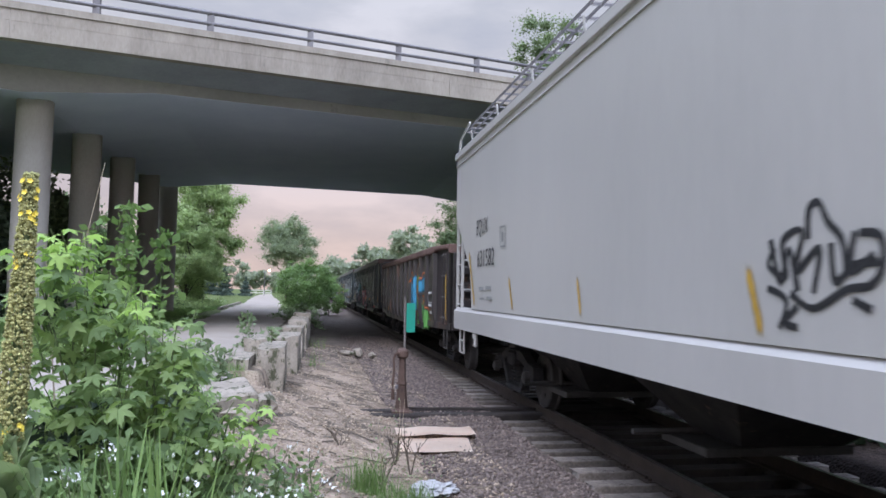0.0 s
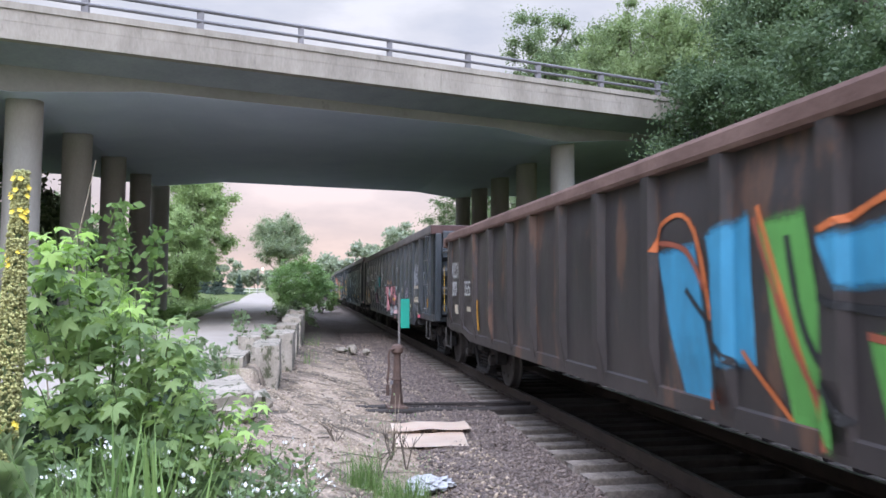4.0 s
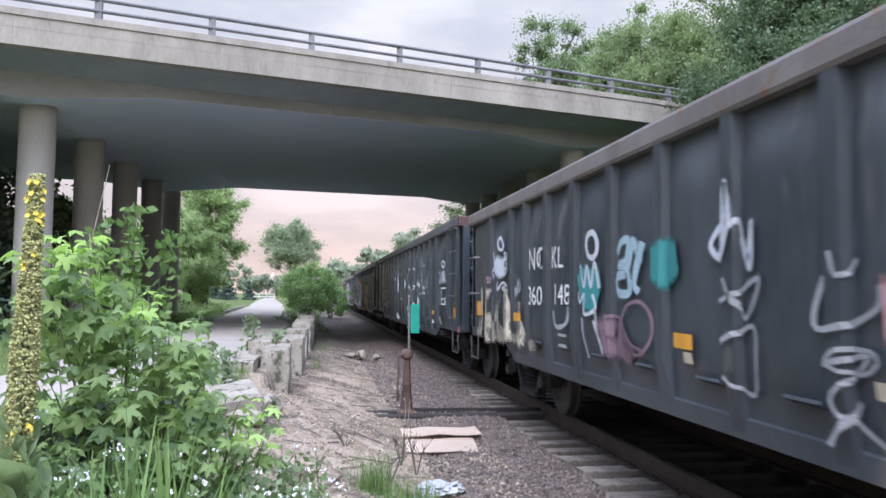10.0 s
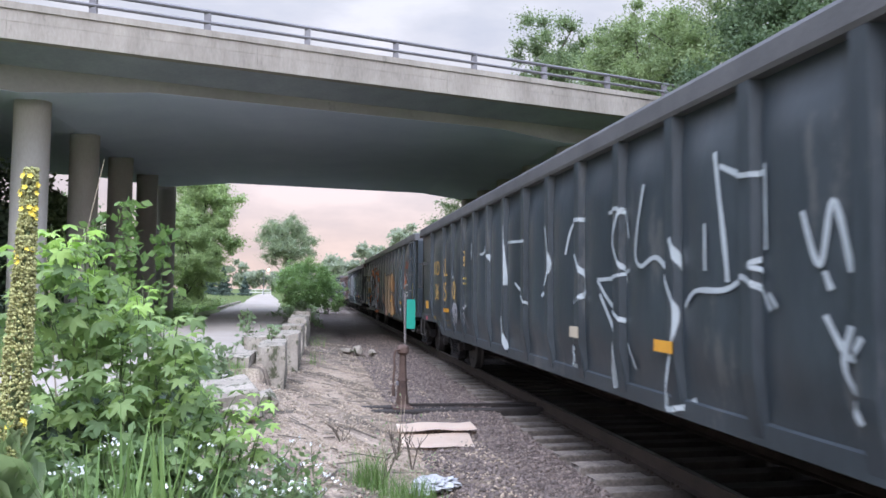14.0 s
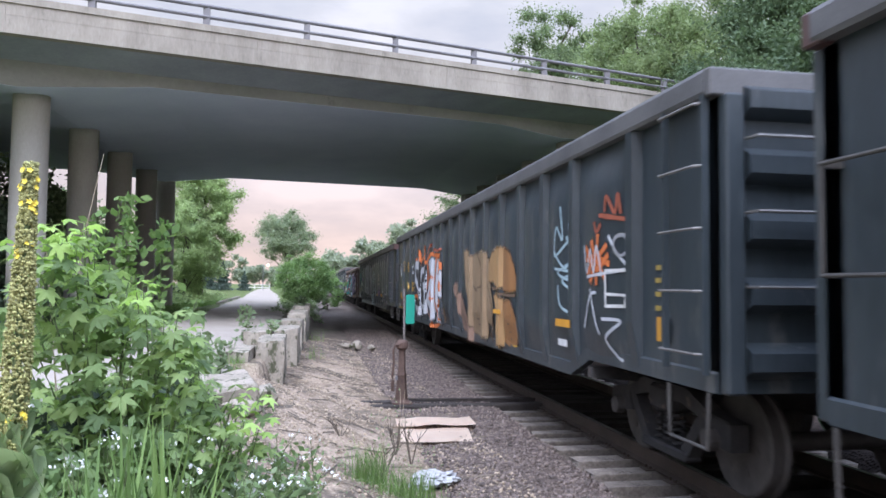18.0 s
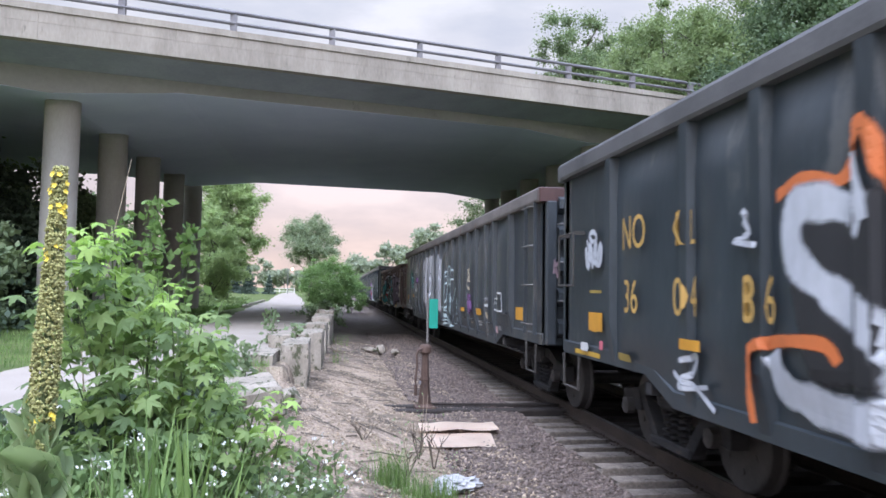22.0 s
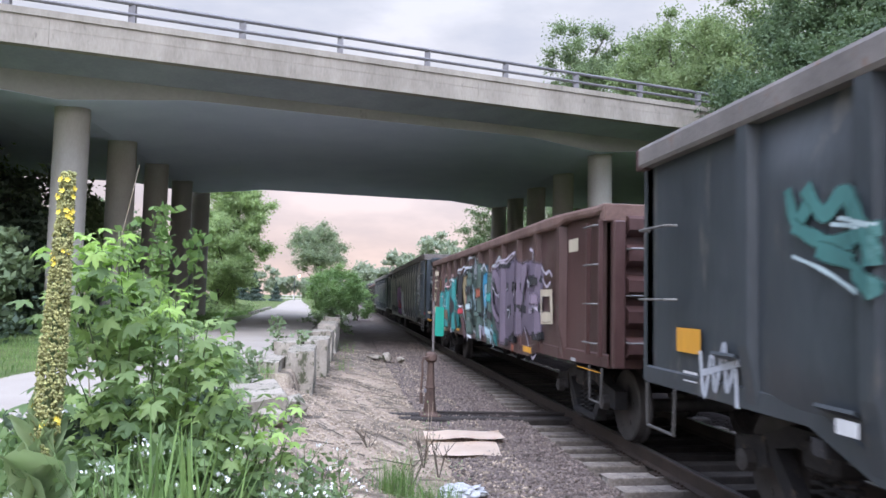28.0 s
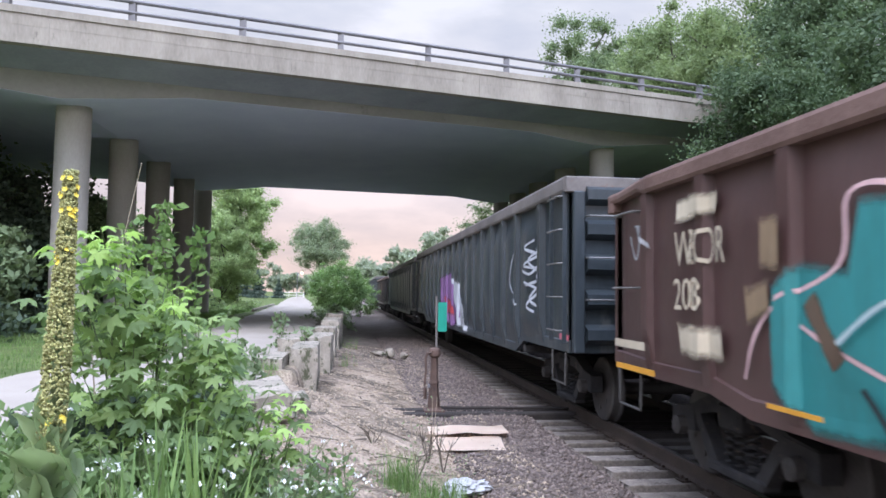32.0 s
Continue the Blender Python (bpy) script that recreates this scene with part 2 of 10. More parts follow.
def prism(bm, outline, axis, a0, a1):
    """Extrudes an outline along an axis: for x the outline holds (y, z), for y (x, z), for z (x, y)."""
    def place(p, a):
        return {"x": (a, p[0], p[1]), "y": (p[0], a, p[1]), "z": (p[0], p[1], a)}[axis]
    lo = [bm.verts.new(place(p, a0)) for p in outline]
    hi = [bm.verts.new(place(p, a1)) for p in outline]
    n = len(outline)
    bm.faces.new(lo)
    bm.faces.new(hi[::-1])
    for i in range(n):
        bm.faces.new((lo[i], hi[i], hi[(i + 1) % n], lo[(i + 1) % n]))
    return bm


def lathe(profile, n=20, axis="z"):
    """Turns (radius, height) pairs round an axis."""
    bm = bmesh.new()
    rings = []
    for r, h in profile:
        ring = []
        for i in range(n):
            a = 2 * math.pi * i / n
            c, s = r * math.cos(a), r * math.sin(a)
            ring.append(bm.verts.new((h, c, s) if axis == "x" else (c, s, h)))
        rings.append(ring)
    for lo, hi in zip(rings, rings[1:]):
        for i in range(n):
            bm.faces.new((lo[i], lo[(i + 1) % n], hi[(i + 1) % n], hi[i]))
    bm.faces.new(rings[0][::-1])
    bm.faces.new(rings[-1])
    return bm


def raw_mesh(name, verts, sides, material):
    """A mesh of separate faces, each with the same number of sides, from an array of corners."""
    verts = np.asarray(verts, dtype=np.float32).reshape(-1, 3)
    n = len(verts) // sides
    me = bpy.data.meshes.new(name)
    me.vertices.add(n * sides)
    me.vertices.foreach_set("co", verts.ravel())
    me.loops.add(n * sides)
    me.loops.foreach_set("vertex_index", np.arange(n * sides, dtype=np.int32))
    me.polygons.add(n)
    me.polygons.foreach_set("loop_start", np.arange(0, n * sides, sides, dtype=np.int32))
    me.polygons.foreach_set("loop_total", np.full(n, sides, dtype=np.int32))
    me.update(calc_edges=True)
    me.materials.append(material)
    return me


def grid_mesh(name, xs, ys, height, material):
    X, Y = np.meshgrid(xs, ys)
    Z = height(X, Y)
    nx, ny = len(xs), len(ys)
    verts = np.stack([X.ravel(), Y.ravel(), Z.ravel()], 1)
    i = (np.arange(ny - 1)[:, None] * nx + np.arange(nx - 1)[None, :]).ravel()
    faces = np.stack([i, i + 1, i + 1 + nx, i + nx], 1)
    me = bpy.data.meshes.new(name)
    me.from_pydata(verts.tolist(), [], faces.tolist())
    me.polygons.foreach_set("use_smooth", [True] * len(me.polygons))
    me.materials.append(material)
    return me


def waves(x, y, seed, size):
    """Cheap smooth unevenness for arrays."""
    rng = np.random.RandomState(seed)
    total = 0
    for k in range(6):
        a, p, f = rng.rand() * 6.28, rng.rand() * 6.28, (0.6 + 1.3 * rng.rand()) / size
        total = total + np.sin((x * math.cos(a) + y * math.sin(a)) * f * 6.28 + p)
    return total / 6


# ---- ground ----
TRACK_X, GAUGE = 4.25, 1.435
PATH_Z = 0.45


def path_mid(y):
    """Middle of the footpath; it swings gently away far off."""
    return np.interp(np.asarray(y, dtype=float), (0, 15, 25, 33, 40, 48, 70, 150, 640), (-3.1, -2.85, -2.65, -2.85, -3.2, -3.7, -4.55, -9.6, -40))


def step(a, b, v):
    t = np.clip((v - a) / (b - a), 0, 1)
    return t * t * (3 - 2 * t)


def ballast_edge(y):
    """Where the ballast ends and the open ties begin; further on it covers their ends."""
    return 2.66 + np.clip((np.asarray(y, dtype=float) - 7) * 0.022, -0.1, 1.0)


def ground_height(x, y):
    x, y = np.asarray(x, dtype=float), np.asarray(y, dtype=float)
    near = 1 - step(11.2, 12.2, y)
    walled = step(11.2, 12.0, y) * (1 - step(30, 36, y))
    foot = -0.15 + 0.17 * (1 - step(-0.5, 1.6, x)) + 0.035 * waves(x, y, 3, 2.6) + 0.02 * waves(x, y, 13, 0.7) * (1 - step(1.0, 2.2, x))
    # rain has cut gullies down the slope
    p, q = 0.9 * x + 0.45 * y, 0.9 * y - 0.45 * x
    cut = step(-0.8, -0.3, x) * (1 - step(1.1, 2.0, x)) * (1 - step(17, 24, y))
    foot = foot - cut * 0.07 * np.clip(waves(p, 0.14 * q, 23, 0.75) + 0.1, 0, 1) - cut * 0.03 * np.abs(waves(p, 0.2 * q, 29, 0.33))
    edge = np.where(walled > 0.5, -0.62, -1.0)
    soft = step(-2.2, 0.6, x)
    rise = np.where(walled > 0.5, step(edge - 0.16, edge + 0.06, x), soft)
    upper = PATH_Z - 0.015 + 0.05 * waves(x, y, 5, 3.0) * step(2.0, 3.5, np.abs(x - path_mid(y)))
    z = upper * (1 - rise) + foot * rise
    be = ballast_edge(y)
    bed = step(1.2, 2.2, x) * (1 - step(6.0, 7.2, x))
    z = z * (1 - bed) + (-0.14 + 0.015 * waves(x, y, 17, 0.6)) * bed
    pit = step(be - 0.02, be + 0.12, x) * (1 - step(5.85, 6.05, x))
    z = z * (1 - pit) - 0.35 * pit
    # unseen rise behind the train, added to stop light coming under the cars
    right = step(6.9, 8.6, x)
    z = z * (1 - right) + (0.75 + 0.1 * waves(x, y, 8, 4)) * right
    # banks under the ends of the bridge and beside the line
    bank_r = step(11.0, 20.0, x) * (1 - step(150, 260, y))
    z = z + bank_r * (5.6 * np.exp(-((y - 34) / 16.0) ** 2) + 1.2)
    bank_l = step(-10.5, -19.0, x)
    z = z + bank_l * (3.0 * np.exp(-((y - 30) / 13.0) ** 2) + 0.4 * step(0, 30, y))
    return z


def spread(lo, hi, fine_lo, fine_hi, fine, grow=1.25):
    out = list(np.arange(fine_lo, fine_hi + fine / 2, fine))
    s = fine
    while out[-1] < hi:
        s *= grow
        out.append(out[-1] + s)
    s = fine
    while out[0] > lo:
        s *= grow
        out.insert(0, out[0] - s)
    return np.array(out)


def ground_material():
    m = bpy.data.materials.new("ground")
    m.use_nodes = True
    nt = m.node_tree
    bsdf = nt.nodes["Principled BSDF"]
    tc = nt.nodes.new("ShaderNodeTexCoord")
    sep = nt.nodes.new("ShaderNodeSeparateXYZ")
    nt.links.new(tc.outputs["Object"], sep.inputs[0])

    def noise_of(scale, detail=5.0, rough=0.6):
        n = node(nt, "ShaderNodeTexNoise", Scale=scale, Detail=detail, Roughness=rough)
        nt.links.new(tc.outputs["Object"], n.inputs["Vector"])
        return n.outputs["Fac"]

    def cells(scale):
        n = node(nt, "ShaderNodeTexVoronoi", Scale=scale)
        nt.links.new(tc.outputs["Object"], n.inputs["Vector"])
        return n

    wobble = maths(nt, "MULTIPLY", maths(nt, "SUBTRACT", noise_of(0.8), 0.5), 1.6)
    across = maths(nt, "ADD", sep.outputs[0], wobble)
    stones, pebbles = cells(26.0), cells(60.0)
    pale = mix(nt, 1.0, ramp(nt, [(0.3, (0.235, 0.185, 0.138)), (0.7, (0.42, 0.345, 0.27))], noise_of(1.3, 8.0)), ramp(nt, [(0.0, (0.75, 0.72, 0.7)), (1.0, (1.2, 1.2, 1.2))], pebbles.outputs["Color"]), "MULTIPLY")
    pale = mix(nt, ramp(nt, [(0.52, (0, 0, 0)), (0.64, (1, 1, 1))], noise_of(2.3, 8.0, 0.7)), pale, (0.10, 0.085, 0.068))
    # darker soil and the gullies' shadows, both painted as streaks down the slope
    runs = nt.nodes.new("ShaderNodeCombineXYZ")
    nt.links.new(maths(nt, "ADD", maths(nt, "MULTIPLY", sep.outputs[0], 2.6), maths(nt, "MULTIPLY", sep.outputs[1], 1.3)), runs.inputs[0])
    nt.links.new(maths(nt, "SUBTRACT", maths(nt, "MULTIPLY", sep.outputs[1], 0.30), maths(nt, "MULTIPLY", sep.outputs[0], 0.15)), runs.inputs[1])
    soil_and_shadow = node(nt, "ShaderNodeTexNoise", Scale=1.0, Detail=7.0, Roughness=0.68)
    nt.links.new(runs.outputs[0], soil_and_shadow.inputs["Vector"])
    pale = mix(nt, ramp(nt, [(0.46, (0, 0, 0)), (0.60, (0.9, 0.9, 0.9))], soil_and_shadow.outputs["Fac"]), pale, (0.085, 0.070, 0.056))
    ballast = mix(nt, 1.0, ramp(nt, [(0.3, (0.08, 0.062, 0.055)), (0.7, (0.175, 0.142, 0.128))], noise_of(0.9)), ramp(nt, [(0.0, (0.5, 0.48, 0.48)), (1.0, (1.4, 1.35, 1.35))], stones.outputs["Color"]), "MULTIPLY")
    grass = ramp(nt, [(0.3, (0.055, 0.085, 0.028)), (0.6, (0.12, 0.155, 0.05)), (0.8, (0.19, 0.19, 0.08))], noise_of(1.7, 8.0, 0.7))
    x01 = maths(nt, "MULTIPLY", maths(nt, "ADD", across, 12.0), 1 / 24.0)
    c = mix(nt, ramp(nt, [(0.545, (0, 0, 0)), (0.60, (1, 1, 1))], x01), pale, ballast)
    # oil-dark bed, deepened in colour for shade between ties and under cars
    oil_and_shade = mix(nt, 1.0, ballast, (0.10, 0.09, 0.085), "MULTIPLY")
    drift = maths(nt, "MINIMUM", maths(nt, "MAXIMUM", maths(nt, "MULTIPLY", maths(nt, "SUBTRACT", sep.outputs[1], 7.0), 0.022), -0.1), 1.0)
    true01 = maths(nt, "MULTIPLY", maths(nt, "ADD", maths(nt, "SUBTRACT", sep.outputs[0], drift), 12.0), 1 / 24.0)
    soil = ramp(nt, [(0.3, (0.085, 0.070, 0.060)), (0.7, (0.20, 0.168, 0.145))], noise_of(2.1, 8.0, 0.7))
    c = mix(nt, ramp(nt, [(0.32, (0, 0, 0)), (0.42, (1, 1, 1))], maths(nt, "MULTIPLY", maths(nt, "ADD", sep.outputs[1], maths(nt, "MULTIPLY", wobble, 3.0)), 0.02)), c, soil)
    c = mix(nt, ramp(nt, [(0.609, (0, 0, 0)), (0.615, (1, 1, 1)), (0.755, (1, 1, 1)), (0.775, (0, 0, 0))], true01), c, oil_and_shade)
    c = mix(nt, ramp(nt, [(0.43, (1, 1, 1)), (0.47, (0, 0, 0))], x01), c, grass)
    c = mix(nt, ramp(nt, [(0.80, (0, 0, 0)), (0.86, (1, 1, 1))], x01), c, grass)
    nt.links.new(c, bsdf.inputs["Base Color"])
    bsdf.inputs["Roughness"].default_value = 0.95
    bsdf.inputs["Specular IOR Level"].default_value = 0.2
    b = node(nt, "ShaderNodeBump", Strength=0.8, Distance=0.03)
    nt.links.new(stones.outputs["Distance"], b.inputs["Height"])
    nt.links.new(b.outputs[0], bsdf.inputs["Normal"])
    return m


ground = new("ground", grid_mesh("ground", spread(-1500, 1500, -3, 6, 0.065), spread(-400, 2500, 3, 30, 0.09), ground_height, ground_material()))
tagged(ground, "pale gravel and dirt slope with grass beyond", "ground", kind="structure")

PATH_MAT = surface("path_limestone", (0.27, 0.235, 0.20), (0.36, 0.32, 0.275), 1.5, 0.95, 0.3, fine=60, patch=(0.32, 0.28, 0.235), patch_at=0.58)
bm = bmesh.new()
rows_ = []
for y in spread(-60, 640, 0, 60, 0.8, 1.2):
    mid, half = float(path_mid(y)), 1.75 + 0.07 * math.sin(y * 0.9) + 0.05 * math.sin(y * 2.3 + 1)
    rows_.append([bm.verts.new((mid + half * k, y, PATH_Z + 0.03 - 0.05 * k * k)) for k in (-1, -0.5, 0, 0.5, 1)])
for a, b in zip(rows_, rows_[1:]):
    for i in range(4):
        bm.faces.new((a[i], a[i + 1], b[i + 1], b[i]))
tagged(part("footpath", bm, PATH_MAT, smooth=True), "pale compacted limestone footpath running under the bridge", "path", kind="structure")

# ---- track ----
track = thing("railway_track", "rusty railway track on weathered wooden ties", "railway track", kind="structure")
RAIL_PROFILE = [(-0.07, -0.17), (0.07, -0.17), (0.07, -0.158), (0.012, -0.14), (0.012, -0.04), (0.036, -0.032), (0.036, -0.004), (0.03, 0.0), (-0.03, 0.0), (-0.036, -0.004), (-0.036, -0.032), (-0.012, -0.04), (-0.012, -0.14), (-0.07, -0.158)]
for side in (-1, 1):
    cx = TRACK_X + side * (GAUGE / 2 + 0.036)
    part("rail", prism(bmesh.new(), [(cx + px, pz) for px, pz in RAIL_PROFILE], "y", -60, 420), STEEL, track)
    part("running_band", one_box(cx - 0.024, cx + 0.024, -60, 420, -0.001, 0.003), HEAD, track, "worn bright running surface")
rng = random.Random(4)
tie_meshes = []
for k in range(4):
    bm = one_box(-1.5, 1.5, -0.115, 0.115, -0.17, 0.0, bevel=0.012)
    for v in bm.verts:
        v.co += Vector((rng.uniform(-0.03, 0.03) if abs(v.co.x) > 1 else 0, rng.uniform(-0.008, 0.008), rng.uniform(-0.012, 0.004)))
    me = bpy.data.meshes.new("tie")
    bm.to_mesh(me)
    bm.free()
    me.materials.append(TIE)
    tie_meshes.append(me)
y = -6.0
while y < 118:
    m = pose(TRACK_X + rng.uniform(-0.05, 0.05), y, -0.175 + rng.uniform(-0.008, 0.006), 0, 0, rng.uniform(-1.2, 1.2))
    shared("tie", rng.choice(tie_meshes), track, m)
    y += rng.uniform(0.47, 0.54)
bm = bmesh.new()
for i in range(500):
    yy = 118 + i * 0.51
    box(bm, TRACK_X - 1.48, TRACK_X + 1.48, yy - 0.11, yy + 0.11, -0.34, -0.175)
tagged(part("far_ties", bm, TIE, track), kind="stuff")
# tie plates with spikes beside the near rail
bm = one_box(-0.16, 0.16, -0.09, 0.09, 0, 0.012)
for sx in (-0.1, 0.1):
    box(bm, sx - 0.012, sx + 0.012, -0.06, -0.035, 0.012, 0.04)
    box(bm, sx - 0.012, sx + 0.012, 0.035, 0.06, 0.012, 0.04)
me_plate = bpy.data.meshes.new("tie_plate")
bm.to_mesh(me_plate)
bm.free()
me_plate.materials.append(STEEL)
for ob in [o for o in track.children if o.name.startswith("tie")]:
    if ob.location.y < 40:
        shared("tie_plate", me_plate, track, pose(TRACK_X - GAUGE / 2 - 0.036, ob.location.y, -0.176))

# ---- bridge: haunched concrete slab on round columns, skewed across the line ----
SKEW = math.tan(radians(18.4))


def face_y(x):
    return 19.08 + (x + 5.5) * SKEW


def deck_z(x, b=0.0):
    """Top of the edge beam along the bridge; the deck climbs a little to one end and to its far side."""
    return 8.36 + 0.026 * (x + 5.5) + 0.011 * b


def haunch(x):
    def bump_(d, w):
        return max(0.0, 1 - abs(d) / w) ** 0.9
    return 1.37 + 0.36 * bump_(x + 7.55, 3.1) + 0.29 * bump_(x - 9.1, 2.7)


BRIDGE_W = 22.6
bridge = thing("road_bridge", "weathered grey concrete road bridge on round columns", "bridge", kind="")


def slab(name, b0, b1, top, bottom, material, xs, label=""):
    """A slab between two skewed edges; top and bottom give depths below the deck's edge."""
    bm = bmesh.new()
    rows = []
    nb = 2 if b1 - b0 < 3 else 9
    for x in xs:
        ring = []
        for k in range(nb):
            b = b0 + (b1 - b0) * k / (nb - 1)
            ring.append((bm.verts.new((x, face_y(x) + b, deck_z(x, b) - top(x, b))), bm.verts.new((x, face_y(x) + b, deck_z(x, b) - bottom(x, b)))))
        rows.append(ring)
    for a, c in zip(rows, rows[1:]):
        for k in range(nb - 1):
            for j in (0, 1):
                bm.faces.new((a[k][j], a[k + 1][j], c[k + 1][j], c[k][j]))
        for k in (0, nb - 1):
            bm.faces.new((a[k][0], a[k][1], c[k][1], c[k][0]))
    for ring in (rows[0], rows[-1]):
        for k in range(nb - 1):
            bm.faces.new((ring[k][0], ring[k + 1][0], ring[k + 1][1], ring[k][1]))
    return part(name, bm, material, bridge, label)


def flat(v):
    return lambda x, b: v


LONG = list(np.arange(-24, 26.1, 0.5))
OVER = 1.75       # how far the deck stands out beyond the slab
slab("slab", OVER, BRIDGE_W - OVER, flat(0.80), lambda x, b: haunch(x), SOFFIT, LONG, "haunched concrete slab, its underside paled and blued for haze")
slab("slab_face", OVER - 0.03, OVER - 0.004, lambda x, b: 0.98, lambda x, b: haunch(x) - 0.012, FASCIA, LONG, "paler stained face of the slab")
slab("deck", 0.06, BRIDGE_W - 0.06, flat(0.25), flat(0.79), CONCRETE, LONG)
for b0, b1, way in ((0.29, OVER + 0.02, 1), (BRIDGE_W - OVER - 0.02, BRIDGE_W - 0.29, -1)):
    slab("overhang", b0, b1, flat(0.77), lambda x, b: 0.84 + 0.25 * (min(b, BRIDGE_W - b) - 0.29) / OVER, OVERHANG_SHADED, LONG)
# the edge beams, cast in lengths, under a coping
for b0 in (0.0, BRIDGE_W - 0.3):
    x = -24.0
    while x < 26:
        x1 = min(x + 5.6, 26.0)
        slab("edge_beam", b0, b0 + 0.3, flat(0.125), flat(0.84), CONCRETE, [x + 0.003, (x + x1) / 2, x1 - 0.003])
        x = x1
    # marks of the form boards along the outer face
    out_ = b0 - 0.005 if b0 < 1 else b0 + 0.297
    for d in (0.40,):
        slab("board_mark", out_, out_ + 0.008, flat(d), flat(d + 0.012), CONCRETE, LONG)
    slab("coping", b0 - 0.035, b0 + 0.335, flat(-0.05), flat(0.12), CONCRETE, LONG)


def bridge_rail(b):
    """Two round rails on tapered posts above an edge beam."""
    tops = []
    for i in range(-6, 12):
        x = -5.5 + i * 2.611
        y, z = face_y(x) + b, deck_z(x, b) + 0.05
        bm = prism(bmesh.new(), [(x - 0.085, y - 0.09), (x + 0.085, y - 0.09), (x + 0.075, y + 0.09), (x - 0.075, y + 0.09)], "z", z, z + 0.56)
        part("rail_post", bm, RAIL_METAL, bridge)
        tops.append((x, y, z))
    for h, r in ((0.52, 0.055), (0.23, 0.05)):
        for a, c in zip(tops, tops[1:]):
            part("rail_bar", rod(bmesh.new(), (a[0] + 0.004, a[1] - 0.07, a[2] + h), (c[0] - 0.004, c[1] - 0.07, c[2] + h), r, 8), RAIL_METAL, bridge)


bridge_rail(0.15)
bridge_rail(BRIDGE_W - 0.15)
for cx, ys in ((-7.55, (21.34, 26.0, 30.65, 35.4, 40.0)), (9.5, (26.6, 31.3, 35.9, 40.4, 44.9))):
    for cy in ys:
        base = float(ground_height(cx, cy)) - 0.4
        b = cy - face_y(cx)
        top = deck_z(cx, b) - haunch(cx) + 0.1
        bm = lathe([(0.47, base), (0.455, base + 0.5), (0.455, top - 0.3), (0.455, top)], 28)
        col = part("column", bm, COLUMN, bridge, smooth=True)
        col.location = (cx, cy, 0)
# abutments close the far ends
for x0, x1 in ((-24, -22.5), (23.5, 25)):
    bm = bmesh.new()
    vs = []
    for z in (-1.0, 7.2):
        for x, b in ((x0, 0.6), (x1, 0.6), (x1, BRIDGE_W - 0.6), (x0, BRIDGE_W - 0.6)):
            vs.append(bm.verts.new((x, face_y(x) + b, z)))
    for f in ((0, 1, 2, 3), (7, 6, 5, 4), (0, 4, 5, 1), (1, 5, 6, 2), (2, 6, 7, 3), (3, 7, 4, 0)):
        bm.faces.new([vs[i] for i in f])
    part("abutment", bm, CONCRETE, bridge)


# ---- train ----
HALF = 1.62       # half a car's width over its posts
SHIFT = [(0, 0.0), (2, 7.62), (5.5, 20.7), (7, 26.05), (11, 40.55), (16.5, 60.25), (18, 65.9), (23, 84.4), (28, 102.72), (32, 118.2)]


def moved(t):
    """How far the train has come by t, smoothly through the rows of SHIFT."""
    ts, ss = np.array([a for a, _ in SHIFT]), np.array([b for _, b in SHIFT])
    k = np.gradient(ss, ts)
    i = int(np.clip(np.searchsorted(ts, t) - 1, 0, len(ts) - 2))
    h = ts[i + 1] - ts[i]
    u = (t - ts[i]) / h
    return float((2 * u**3 - 3 * u**2 + 1) * ss[i] + (u**3 - 2 * u**2 + u) * h * k[i] + (3 * u**2 - 2 * u**3) * ss[i + 1] + (u**3 - u**2) * h * k[i + 1])


CARS = []         # (thing, y of its front end at the start)
WHEELS = []       # (wheelset, local place)


def car_paint(name, dark, light, patch, patch_at=0.6, rough=0.42):
    return surface(name, dark, light, 0.9, rough, 0.12, fine=22, streak=4.0, patch=patch, patch_at=patch_at, vary=0.0)


BLACK = car_paint("faded_black_car_paint", (0.016, 0.023, 0.029), (0.043, 0.056, 0.066), (0.072, 0.078, 0.081), 0.58)
BLACK_B = car_paint("dusty_black_car_paint", (0.022, 0.028, 0.034), (0.056, 0.066, 0.075), (0.088, 0.086, 0.083), 0.57)
BROWN = car_paint("dark_brown_car_paint", (0.021, 0.019, 0.020), (0.051, 0.043, 0.043), (0.105, 0.060, 0.043), 0.55)
MAROON = car_paint("maroon_car_paint", (0.046, 0.023, 0.022), (0.095, 0.051, 0.046), (0.075, 0.04, 0.028), 0.62)
RUST = surface("rusted_chord", (0.085, 0.045, 0.035), (0.20, 0.125, 0.105), 0.5, 0.8, 0.3, fine=25)
CHORD = surface("worn_chord_paint", (0.10, 0.09, 0.085), (0.20, 0.18, 0.17), 0.6, 0.7, 0.2, fine=25, patch=(0.16, 0.09, 0.06), patch_at=0.58)
CHORD_DARK = surface("dark_chord_paint", (0.06, 0.062, 0.066), (0.13, 0.13, 0.135), 0.8, 0.55, 0.1)
WHITE_CAR = surface("pale_hopper_paint", (0.415, 0.41, 0.395), (0.48, 0.472, 0.455), 2.2, 0.38, 0.02, fine=8, streak=3)
IRON = surface("dark_ironwork", (0.035, 0.034, 0.034), (0.10, 0.095, 0.09), 0.4, 0.6, 0.1, 0.3)
GRAB = surface("worn_grab_iron", (0.10, 0.098, 0.096), (0.23, 0.225, 0.22), 0.3, 0.5, 0.05, 0.4)


